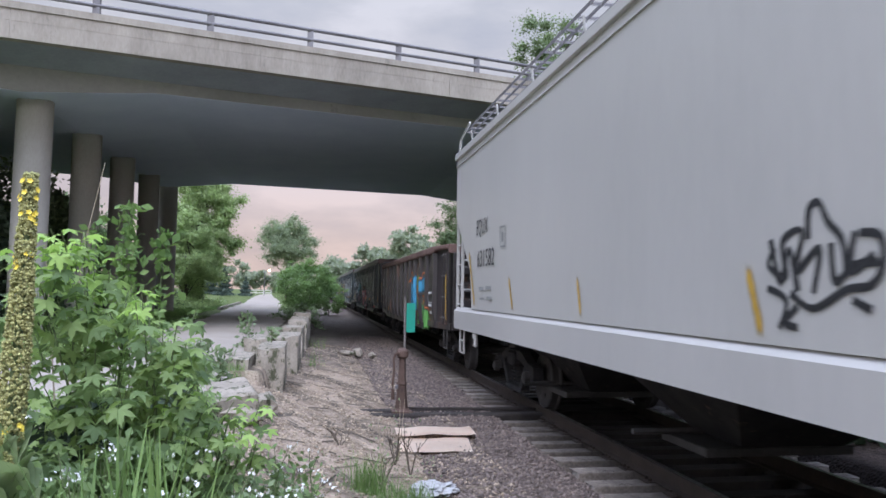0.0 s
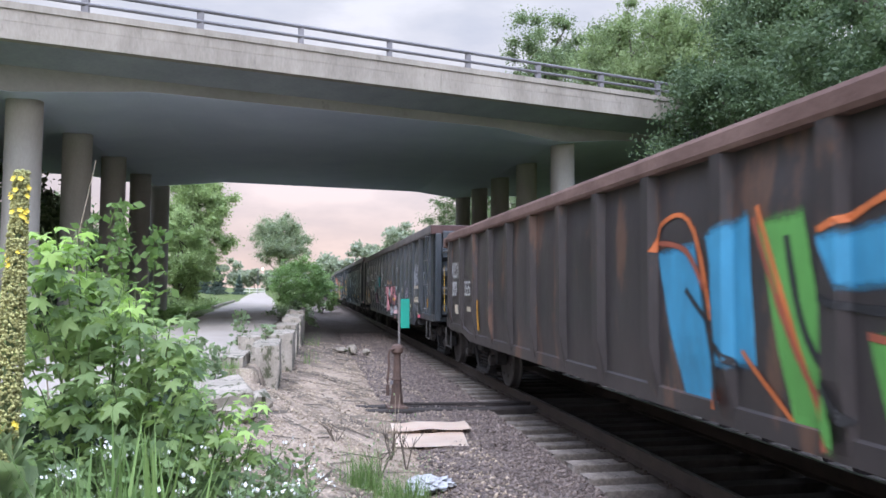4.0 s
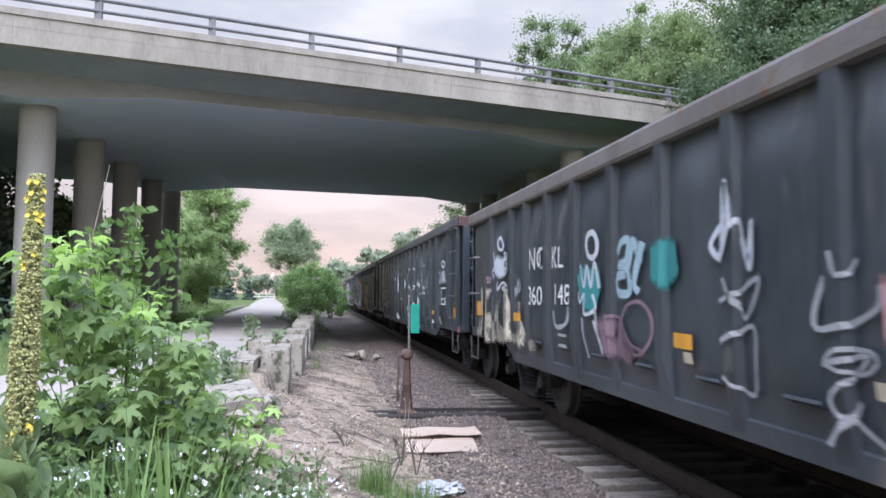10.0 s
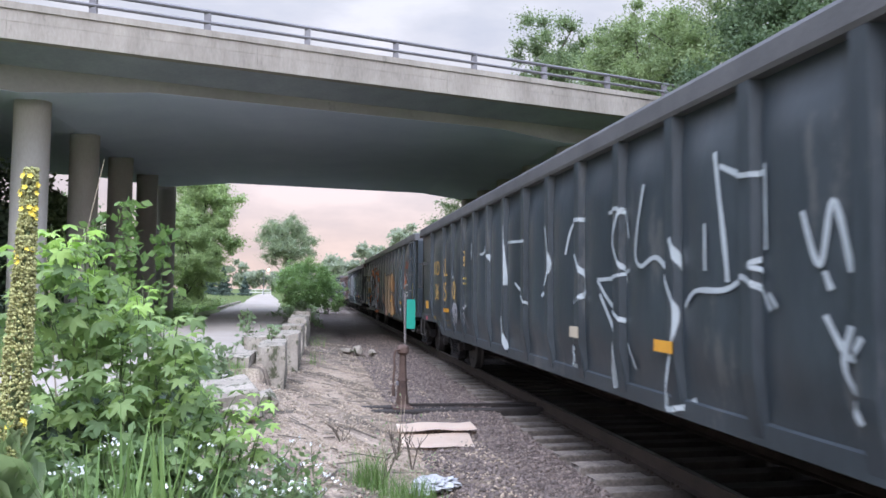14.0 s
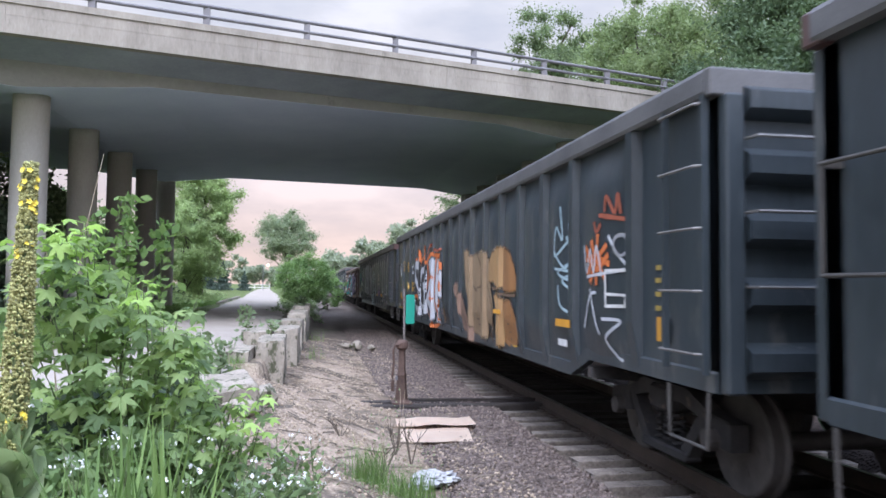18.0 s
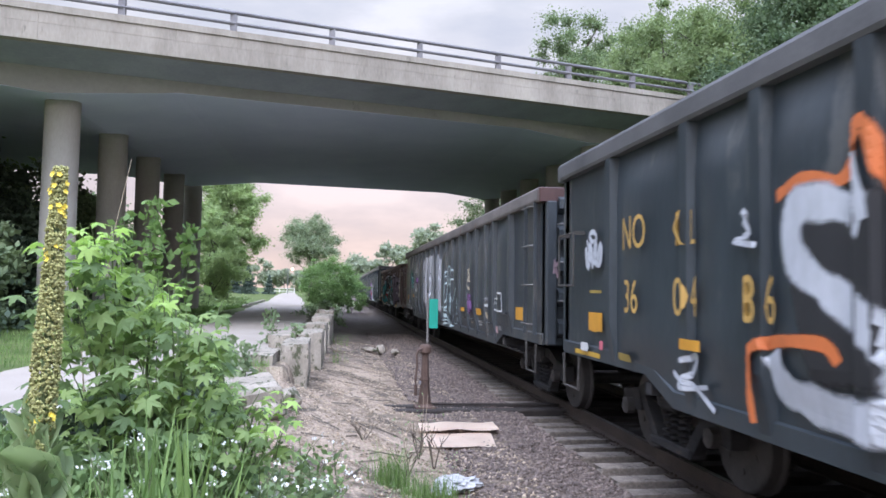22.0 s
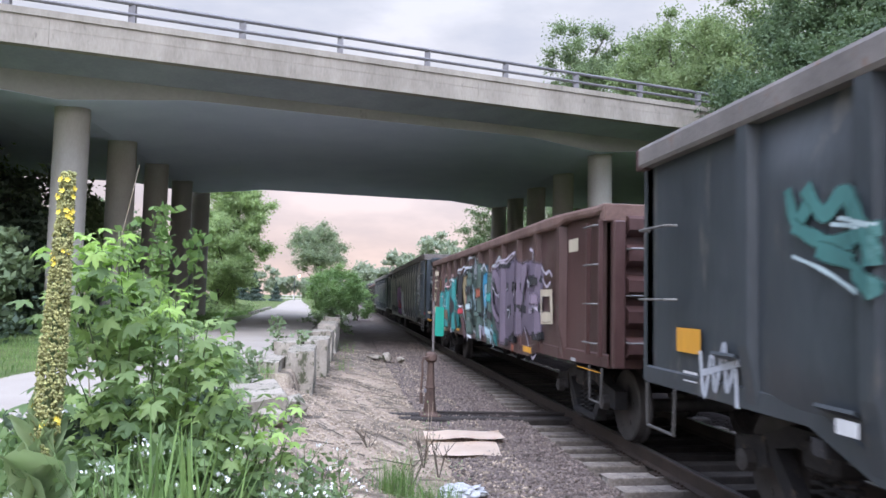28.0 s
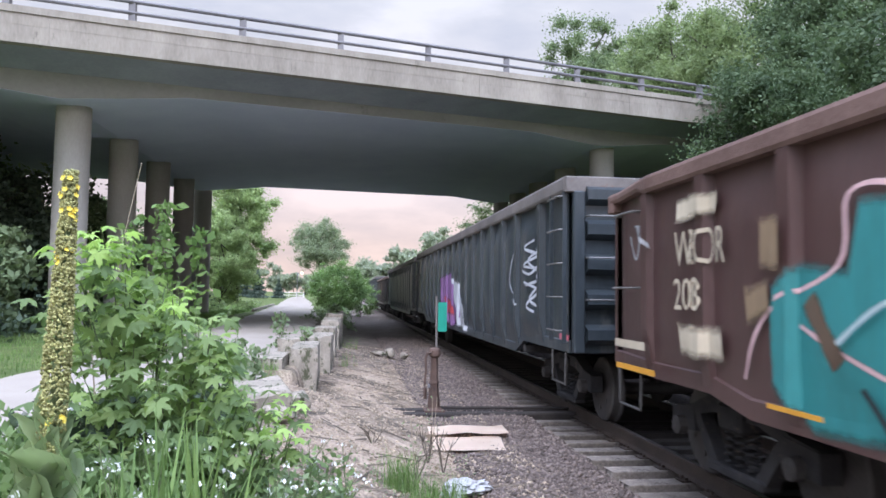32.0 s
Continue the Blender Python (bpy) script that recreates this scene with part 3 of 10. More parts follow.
def truck(car, u, paint=GRIME):
    """A three-piece freight truck: two side frames with springs, a bolster and two wheelsets."""
    bogie = part("truck", one_box(-1.12, 1.12, u - 0.18, u + 0.18, 0.55, 0.78, bevel=0.03), paint, car)
    for side in (-1, 1):
        x = side * 0.99
        top_line = [(u - 1.12, 0.62), (u - 0.78, 0.66), (u - 0.42, 0.80), (u + 0.42, 0.80), (u + 0.78, 0.66), (u + 1.12, 0.62), (u + 0.6, 0.6), (u + 0.34, 0.66), (u - 0.34, 0.66), (u - 0.6, 0.6)]
        part("side_frame", prism(bmesh.new(), top_line, "x", x - 0.07, x + 0.07), paint, bogie)
        for s in (-1, 1):
            part("pedestal", prism(bmesh.new(), [(u + s * 1.12, 0.40), (u + s * 1.12, 0.61), (u + s * 0.7, 0.65), (u + s * 0.66, 0.44)], "x", x - 0.08, x + 0.08), paint, bogie)
            part("tension_bar", prism(bmesh.new(), [(u + s * 0.74, 0.60), (u + s * 0.62, 0.62), (u + s * 0.28, 0.24), (u + s * 0.40, 0.18)], "x", x - 0.06, x + 0.06), paint, bogie)
        part("spring_plank", one_box(x - 0.09, x + 0.09, u - 0.42, u + 0.42, 0.16, 0.25, bevel=0.02), paint, bogie)
        for k in (-0.17, 0.0, 0.17):
            pts = [(x + 0.055 * math.cos(a), u + k + 0.055 * math.sin(a), 0.25 + 0.30 * i / 30) for i, a in enumerate(np.arange(0, 31) * 1.05)]
            part("spring", bent_rod(pts, 0.014, 5), paint, bogie)
        for s in (-0.89, 0.89):
            part("axle_cap", lathe([(0.09, x + side * 0.08), (0.085, x + side * 0.16), (0.04, x + side * 0.18)], 12, "x"), TREAD, bogie).location = (0, u + s, 0.46)
    for s in (-0.89, 0.89):
        prof = [(0.08, -0.86), (0.40, -0.845), (0.42, -0.83), (0.425, -0.74), (0.445, -0.715), (0.445, -0.69), (0.34, -0.70), (0.30, -0.76), (0.13, -0.75), (0.08, -0.70), (0.08, 0.70), (0.13, 0.75), (0.30, 0.76), (0.34, 0.70), (0.445, 0.69), (0.445, 0.715), (0.425, 0.74), (0.42, 0.83), (0.40, 0.845), (0.08, 0.86)]
        bm = lathe(prof, 24, "x")
        for sx in (-0.85, 0.85):
            for a in range(6):
                rod(bm, (sx - 0.012, 0.24 * math.cos(a * 1.047), 0.24 * math.sin(a * 1.047)), (sx + 0.012, 0.24 * math.cos(a * 1.047), 0.24 * math.sin(a * 1.047)), 0.03, 6)
        w = part("wheelset", bm, TREAD, bogie)
        WHEELS.append((w, (0, u + s, 0.425)))
    return bogie


def coupler(car, u, way):
    bm = one_box(-0.09, 0.09, min(u, u + way * 0.62), max(u, u + way * 0.62), 0.78, 0.95, bevel=0.02)
    box(bm, -0.17, 0.13, min(u + way * 0.42, u + way * 0.68), max(u + way * 0.42, u + way * 0.68), 0.72, 1.0, bevel=0.04)
    part("coupler", bm, IRON, car)
    part("air_hose", bent_rod([(0.35, u, 0.80), (0.36, u + way * 0.18, 0.66), (0.30, u + way * 0.35, 0.50), (0.18, u + way * 0.5, 0.44), (0.08, u + way * 0.58, 0.5)], 0.022, 6), GRIME, car)


class Side:
    """The near side of a gondola: how far out its sheet or a post stands at u, for paint to follow."""

    def __init__(self, sheet, posts, out, half=0.065, flank=0.035, bow=0.0, z0=0.0, z1=1.0):
        self.sheet, self.posts, self.out, self.half, self.flank = sheet, posts, out, half, flank
        self.bow, self.z0, self.z1 = bow, z0, z1

    def bulge(self, u, z):
        """The sheet is pushed outwards between its posts by years of heavy loads."""
        if not self.bow:
            return 0.0
        for a, b in zip(self.posts, self.posts[1:]):
            if a < u < b:
                k = min(1.0, max(0.0, min(z - self.z0, self.z1 - z)) / 0.45)
                return self.bow * math.sin(math.pi * (u - a) / (b - a)) * k * k * (3 - 2 * k)
        return 0.0

    def at(self, u, z):
        best = 0.0
        for p in self.posts:
            d = abs(u - p)
            best = max(best, 1.0 if d <= self.half else max(0.0, 1 - (d - self.half) / self.flank))
        return -max(self.sheet + best * (self.out - self.sheet), self.sheet + self.bulge(u, z)) - 0.005

    def breaks(self, u0, u1):
        cuts = {u0, u1}
        for p in self.posts:
            for d in (self.half, self.half + self.flank):
                cuts |= {p - d, p + d}
        return sorted(c for c in cuts if u0 <= c <= u1)


def gondola(name, label, front, L, top, sill, end_z, posts, paint, chord_paint, tapered=False, gussets=False, load=None, end_paint=None):
    """An open freight car. Its space: y from the front end backwards, z from the railhead, the near side at -x."""
    car = thing(name, label, "freight car", group="cars of the freight train")
    CARS.append((car, front))
    sheet = HALF - 0.085
    chord_h = 0.19 if not tapered else 0.15
    nip = 0.16 if tapered else 0.0

    def inset(u):
        return nip * (1 - min(1, max(0, min(u - 0.2, L - 0.2 - u)) / 1.1)) if tapered else 0.0

    def low(u):
        d = min(u, L - u)
        return end_z + (sill - end_z) * min(1, max(0, (d - 2.3) / 0.55))

    side_map = Side(sheet, posts, HALF, bow=0.04 if tapered else 0.083, z0=sill + 0.13, z1=top - chord_h)
    cuts = sorted({0.0, 0.2, 1.0, 1.3, L - 1.3, 1.9, 2.3, 2.85, L - 2.85, L - 2.3, L - 1.9, L - 1.0, L - 0.2, L, *posts})
    for side in (-1, 1):
        bm = bmesh.new()
        rows = []
        for u in cuts:
            x = side * (sheet - inset(u))
            rows.append([bm.verts.new((x + side * dx, u, z)) for dx, z in ((0, low(u)), (0, top - 0.02), (-0.05, top - 0.02), (-0.05, low(u)))])
        for a, b in zip(rows, rows[1:]):
            for i in range(4):
                bm.faces.new((a[i], a[(i + 1) % 4], b[(i + 1) % 4], b[i]))
        bm.faces.new(rows[0])
        bm.faces.new(rows[-1][::-1])
        if side < 0:
            bm.free()
            bm = bmesh.new()
            us = sorted({*cuts, *(a + (b - a) * k / 8 for a, b in zip(posts, posts[1:]) for k in range(9))})
            grid = []
            for u in us:
                zs = [low(u) + (top - 0.02 - low(u)) * k / 24 for k in range(25)]
                grid.append([bm.verts.new((-(sheet - inset(u) + side_map.bulge(u, z)), u, z)) for z in zs] + [bm.verts.new((-(sheet - inset(u)) + 0.05, u, z)) for z in (zs[-1], zs[0])])
            for a, b in zip(grid, grid[1:]):
                for i in range(27):
                    f = bm.faces.new((a[i], a[(i + 1) % 27], b[(i + 1) % 27], b[i]))
                    f.smooth = i < 24
            bm.faces.new(grid[0])
            bm.faces.new(grid[-1][::-1])
        part("side_sheet", bm, paint, car)
        bm = bmesh.new()
        rows = []
        for u in cuts:
            x = side * (HALF - inset(u))
            thin = 0.05 if tapered and (u < 1.2 or u > L - 1.2) else 0.0
            rows.append([bm.verts.new((x + side * dx, u, z)) for dx, z in ((0, top - chord_h + thin), (0.015, top - chord_h + thin + 0.03), (0.015, top - 0.03), (0, top), (-0.16, top), (-0.16, top - chord_h + thin))])
        for a, b in zip(rows, rows[1:]):
            for i in range(6):
                bm.faces.new((a[i], a[(i + 1) % 6], b[(i + 1) % 6], b[i]))
        bm.faces.new(rows[0])
        bm.faces.new(rows[-1][::-1])
        part("top_chord", bm, chord_paint, car)
        # the sill, a plate standing a little proud along the bottom
        bm = bmesh.new()
        rows = []
        for u in cuts:
            x = side * (sheet - inset(u))
            rows.append([bm.verts.new((x + side * dx, u, low(u) + dz)) for dx, dz in ((0.022, 0.0), (0.022, 0.13), (0.0, 0.145), (-0.06, 0.0))])
        for a, b in zip(rows, rows[1:]):
            for i in range(4):
                bm.faces.new((a[i], a[(i + 1) % 4], b[(i + 1) % 4], b[i]))
        bm.faces.new(rows[0])
        bm.faces.new(rows[-1][::-1])
        part("side_sill", bm, paint, car)
        for p in posts:
            x0, x1 = sheet - inset(p) - 0.01, HALF - inset(p)
            hat = [(p - 0.10, x0), (p - 0.065, x1), (p + 0.065, x1), (p + 0.10, x0)]
            bm = bmesh.new()
            zs = [(low(p) + 0.02, 0.3), (low(p) + 0.42, 1.0), (top - chord_h - 0.002, 1.0)]
            rings = [[bm.verts.new((side * (x0 + (x - x0) * k), u, z)) for u, x in hat] for z, k in zs]
            for a, b in zip(rings, rings[1:]):
                for i in range(3):
                    bm.faces.new((a[i], a[i + 1], b[i + 1], b[i]))
            bm.faces.new(rings[0])
            bm.faces.new(rings[-1])
            part("side_post", bm, paint, car)
            if gussets and side < 0:
                part("gusset", prism(bmesh.new(), [(x0 * side, low(p) + 0.33), (-x1 + 0.0, low(p) + 0.36), (-x1 - 0.01, low(p) + 0.34), (x0 * side, low(p) + 0.29)], "y", p + 0.10, p + 0.42), paint, car)
    w = sheet - nip
    # ends: a sheet with deep pressed ribs, a corner post at each side
    for u, way in ((0.0, -1), (L, 1)):
        part("end_sheet", one_box(-w, w, u - 0.03, u + 0.03, end_z, top - 0.04), paint, car)
        part("end_chord", one_box(-w - 0.09, w + 0.09, u - 0.07, u + 0.09, top - 0.2, top - 0.004, bevel=0.012), end_paint or chord_paint, car)
        n = 5
        for k in range(n):
            z = end_z + 0.22 + (top - 0.45 - end_z) * k / (n - 1)
            bm = prism(bmesh.new(), [(0.02, z - 0.13), (0.15, z - 0.06), (0.15, z + 0.06), (0.02, z + 0.13)], "x", -w + 0.16, w - 0.16)
            for v in bm.verts:
                v.co.y = u + way * v.co.y
            part("end_rib", bm, paint, car)
        for side in (-1, 1):
            x = side * w
            part("corner_post", one_box(min(x, x - side * 0.14), max(x, x - side * 0.14), u - 0.12, u + 0.12, end_z, top - 0.19, bevel=0.015), paint, car)
        for z in (top - 0.5, top - 1.0, top - 1.5):
            part("grab_iron", bent_rod([(-w + 0.15, u + way * 0.1, z), (-w + 0.15, u + way * 0.24, z), (-w + 0.75, u + way * 0.24, z), (-w + 0.75, u + way * 0.1, z)], 0.012), GRAB, car)
    part("floor", one_box(-w, w, 0.1, L - 0.1, end_z, end_z + 0.1), GRIME, car)
    part("centre_sill", one_box(-0.18, 0.18, 0.2, L - 0.2, end_z - 0.32, end_z + 0.01), GRIME, car)
    for k in range(1, 8):
        u = L * k / 8
        part("cross_bearer", prism(bmesh.new(), [(-w, sill + 0.14), (-w, sill + 0.04), (-0.2, sill - 0.08), (0.2, sill - 0.08), (w, sill + 0.04), (w, sill + 0.14)], "y", u - 0.06, u + 0.06), GRIME, car)
    # a ladder on the near side at the front end, two grab irons at the rear
    for u0, u1 in ((0.0 if tapered else 0.18 if gussets else 0.03, 0.40 if tapered else 0.68 if gussets else 0.60), (L - 0.80 if tapered else L - 0.64, L - 0.25 if tapered else L - 0.10)):
        x = -(HALF - inset(0.4)) - 0.02
        if u0 > 1 and not tapered and not gussets:
            for za, zb, ua, ub in ((0.78, 0.78, u0, u1), (1.36, 1.36, u0, u1), (0.78, 1.36, u0 + 0.01, u0 + 0.01), (0.78, 1.36, u1 - 0.01, u1 - 0.01)):
                part("grab_iron", rod(bmesh.new(), (x - 0.02, ua, end_z + za), (x - 0.02, ub, end_z + zb), 0.012), IRON, car)
            for ua in (u0, u1):
                part("bracket", one_box(x - 0.02, x + 0.13, ua - 0.02, ua + 0.02, end_z + 1.34, end_z + 1.38), IRON, car)
        elif u0 > 1:
            for z in (end_z + 0.79, end_z + 1.52) if tapered else (end_z + 0.72, end_z + 1.32):
                part("grab_iron", bent_rod([(x + 0.07, u0, z), (x - 0.03, u0 + 0.02, z), (x - 0.03, u1 - 0.02, z), (x + 0.07, u1, z)], 0.012), GRAB, car)
        if u0 > 1:
            part("stirrup", bent_rod([(x + 0.05, u0, end_z), (x + 0.05, u0 + 0.02, end_z - 0.36), (x + 0.05, u1 - 0.02, end_z - 0.36), (x + 0.05, u1, end_z)], 0.016), IRON, car)
            continue
        for u in (u0, u1):
            part("ladder_stile", one_box(x, x + 0.05, u - 0.02, u + 0.02, end_z + 0.12, top - 0.18), paint, car)
        n = 4 if tapered or gussets else 5
        for k in range(n):
            z = end_z + 0.26 + (top - 0.5 - end_z) * k / (n - 1)
            part("rung", bent_rod([(x + 0.01, u0, z), (x - 0.04, u0 + 0.03, z), (x - 0.04, u1 - 0.03, z), (x + 0.01, u1, z)], 0.011), GRAB, car)
        part("stirrup", bent_rod([(x + 0.05, u0, end_z), (x + 0.05, u0 + 0.02, end_z - 0.38), (x + 0.05, u1 - 0.02, end_z - 0.38), (x + 0.05, u1, end_z)], 0.016), IRON, car)
    for u in (1.75, L - 1.75):
        truck(car, u)
    coupler(car, 0.0, -1)
    coupler(car, L, 1)
    if load:
        part("scrap_load", load(w - 0.1, L, top), RUST, car, "heaped rusty scrap just below the rim")
    return car, side_map


POSTS_A = [1.25] + [2.68 + k * 0.99 for k in range(14)] + [17.15]
POSTS_C = [v + 0.05 for v in (1.7, 2.87, 3.58, 4.5, 5.43, 6.42, 7.41, 8.41, 9.4, 10.39, 11.38, 12.38, 13.37, 14.3, 15.21, 15.93, 17.1)]
POSTS_B = [1.2 + k * 1.075 for k in range(13)]
POSTS_SHORT = [1.2 + k * 1.04 for k in range(13)]
car1, side1 = gondola("gondola_car", "dark brown open gondola with blue and green graffiti", 15.25, 14.9, 2.72, 0.80, 0.90, POSTS_SHORT, BROWN, RUST, tapered=True)
car2, side2 = gondola("gondola_car", "dusty black open gondola sprayed with pink, teal and white graffiti", 30.9, 18.7, 3.06, 0.76, 0.97, POSTS_C, BLACK_B, CHORD, gussets=True, end_paint=MAROON)
car3, side3 = gondola("gondola_car", "black open gondola with thin white scrawls along its side", 50.7, 18.7, 3.17, 0.74, 0.95, POSTS_A, BLACK, CHORD_DARK, end_paint=MAROON)
car4, side4 = gondola("gondola_car", "black open gondola with orange and white block graffiti", 70.5, 18.7, 3.17, 0.74, 0.95, POSTS_A, BLACK, CHORD_DARK)
car5, side5 = gondola("gondola_car", "dusty black open gondola with pale line graffiti, rusty rim", 90.15, 18.85, 3.04, 0.76, 0.96, POSTS_C, BLACK_B, CHORD, gussets=True, end_paint=MAROON)
car6, side6 = gondola("gondola_car", "maroon open gondola covered in teal and purple graffiti", 110.4, 15.3, 2.72, 0.84, 0.94, POSTS_B, MAROON, RUST, tapered=True)
car7, side7 = gondola("gondola_car", "black open gondola with small white and purple graffiti", 126.85, 18.7, 3.1, 0.76, 0.96, POSTS_A, BLACK, CHORD)
gondola("gondola_car", "black open gondola with an orange graffito at its end", 146.4, 18.7, 3.05, 0.76, 0.96, POSTS_A, BLACK_B, CHORD)
gondola("gondola_car", "dark brown open gondola far down the train", 166.2, 15.3, 2.72, 0.84, 0.94, POSTS_B, BROWN, RUST, tapered=True)
gondola("gondola_car", "black open gondola at the far end of the train", 182.7, 18.7, 3.1, 0.76, 0.96, POSTS_A, BLACK, CHORD)


# ---- covered hopper ----
def covered_hopper(front):
    car = thing("covered_hopper_car", "pale grey covered hopper with black graffiti and yellow strips", "freight car", group="cars of the freight train")
    CARS.append((car, front))
    a, b = 1.5, 19.6
    outline = [(a, 4.3), (b, 4.3), (b, 3.1), (b - 1.3, 2.07), (b - 1.45, 1.42), (a + 1.45, 1.42), (a + 1.3, 2.07), (a, 3.1)]
    part("body", prism(bmesh.new(), outline, "x", -HALF, HALF), WHITE_CAR, car)
    part("roof", prism(bmesh.new(), [(-HALF, 4.29), (-HALF + 0.05, 4.34), (-0.8, 4.56), (0, 4.62), (0.8, 4.56), (HALF - 0.05, 4.34), (HALF, 4.29)], "y", a, b), WHITE_CAR, car)
    for side in (-1, 1):
        x = side * HALF
        part("eave", one_box(min(x - side * 0.02, x + side * 0.045), max(x - side * 0.02, x + side * 0.045), a - 0.02, b + 0.02, 4.17, 4.30, bevel=0.012), WHITE_CAR, car)
        part("eave_bead", one_box(min(x, x + side * 0.02), max(x, x + side * 0.02), a, b, 4.05, 4.075), WHITE_CAR, car)
        x = side * (HALF + 0.03)
        part("side_sill", prism(bmesh.new(), [(x, 1.04), (x, 1.36), (x - side * 0.06, 1.42), (x - side * 0.22, 1.42), (x - side * 0.22, 1.36), (x - side * 0.05, 1.34), (x - side * 0.05, 1.06), (x - side * 0.16, 1.04)], "y", a + 0.05, b - 0.05), WHITE_CAR, car)
    # hopper outlets under the body
    for k in range(4):
        u = 5.2 + k * 3.6
        bm = bmesh.new()
        lo = [bm.verts.new(p) for p in ((-0.5, u - 0.4, 0.38), (0.5, u - 0.4, 0.38), (0.5, u + 0.4, 0.38), (-0.5, u + 0.4, 0.38))]
        hi = [bm.verts.new(p) for p in ((-1.4, u - 1.7, 1.43), (1.4, u - 1.7, 1.43), (1.4, u + 1.7, 1.43), (-1.4, u + 1.7, 1.43))]
        for i in range(4):
            bm.faces.new((lo[i], lo[(i + 1) % 4], hi[(i + 1) % 4], hi[i]))
        bm.faces.new(lo)
        bm.faces.new(hi)
        part("outlet", bm, GRIME, car)
        part("outlet_gate", one_box(-0.85, 0.6, u - 0.42, u + 0.42, 0.30, 0.38, bevel=0.01), IRON, car)
        part("gate_shaft", rod(bmesh.new(), (-1.25, u + 0.2, 0.42), (1.25, u + 0.2, 0.42), 0.03), IRON, car)
    # running board: grating along the roof on short legs
    for x0 in (-1.5, 0.95):
        for k in range(5):
            part("walkway_bar", one_box(x0 + k * 0.135, x0 + k * 0.135 + 0.012, a, b, 4.70, 4.74), RAIL_METAL, car)
        for k in range(46):
            u = a + 0.1 + k * (b - a - 0.2) / 45
            shared("walkway_slat", SLAT, car, Matrix.Translation((x0 + 0.28, u, 4.72)))
        for k in range(10):
            u = a + 0.4 + k * (b - a - 0.8) / 9
            part("walkway_leg", bent_rod([(x0 + 0.05, u, 4.70), (x0 + 0.1, u, 4.35), (x0 + 0.5, u, 4.70)], 0.02), WHITE_CAR, car)
    # end platforms, ladders and handrails
    for u, way in ((b, 1), (a, -1)):
        part("end_sill", one_box(-1.6, 1.6, min(u - way * 0.1, u), max(u - way * 0.1, u), 1.05, 1.36, bevel=0.02), WHITE_CAR, car)
        part("platform", one_box(-1.55, 1.55, min(u - way * 1.5, u), max(u - way * 1.5, u), 1.34, 1.38), WHITE_CAR, car)
        for side in (-1, 1):
            x = side * 1.58
            for d in (0.03, 0.45):
                part("ladder_stile", one_box(x - 0.025, x + 0.025, u - way * d - 0.025, u - way * d + 0.025, 1.1, 3.12 if d < 0.1 else 2.75), WHITE_CAR, car)
            for k in range(5):
                z = 1.48 + k * 0.36
                part("rung", rod(bmesh.new(), (x, u - way * 0.03, z), (x, u - way * (0.45 if k < 4 else 0.3), z), 0.014), WHITE_CAR, car)
            part("stirrup", bent_rod([(x, u - way * 0.35, 1.06), (x, u - way * 0.37, 0.62), (x, u - way * 0.68, 0.62), (x, u - way * 0.7, 1.06)], 0.02), WHITE_CAR, car)
            part("stirrup_step", rod(bmesh.new(), (x, u - way * 0.36, 0.84), (x, u - way * 0.69, 0.84), 0.016), WHITE_CAR, car)
            part("corner_rail", bent_rod([(x, u, 3.1), (x, u + way * 0.06, 3.2), (x, u + way * 0.06, 4.0), (x, u - way * 0.1, 4.55), (x, u - way * 0.9, 4.72)], 0.022), WHITE_CAR, car)
        for z in (1.75, 2.3):
            part("handrail", rod(bmesh.new(), (-1.5, u - way * 0.05, z), (1.5, u - way * 0.05, z), 0.018), WHITE_CAR, car)
        part("slope_brace", bent_rod([(-1.1, u - way * 0.2, 1.4), (-1.1, u - way * 0.9, 2.5)], 0.05), WHITE_CAR, car)
    for u in (3.6, 17.5):
        truck(car, u)
    lug = part("jacking_lug", one_box(-1.64, -1.58, 17.78, 17.98, 0.80, 1.05, bevel=0.03), WHITE_CAR, car)
    part("lug_eye", rod(bmesh.new(), (-1.646, 17.88, 0.90), (-1.63, 17.88, 0.90), 0.05, 12), GRIME, lug)
    part("centre_sill", one_box(-0.2, 0.2, a - 0.1, b + 0.1, 0.75, 1.1), GRIME, car)
    coupler(car, a, -1)
    coupler(car, b, 1)
    return car


bm = one_box(-0.28, 0.28, -0.008, 0.008, -0.015, 0.015)
SLAT = bpy.data.meshes.new("walkway_slat")
bm.to_mesh(SLAT)
bm.free()
SLAT.materials.append(RAIL_METAL)
hopper_thing = covered_hopper(-6.0)
hopper = (hopper_thing, Side(HALF, [], HALF), [0])
car1, car2, car3, car4, car5, car6, car7 = [(c, s, [0]) for c, s in ((car1, side1), (car2, side2), (car3, side3), (car4, side4), (car5, side5), (car6, side6), (car7, side7))]


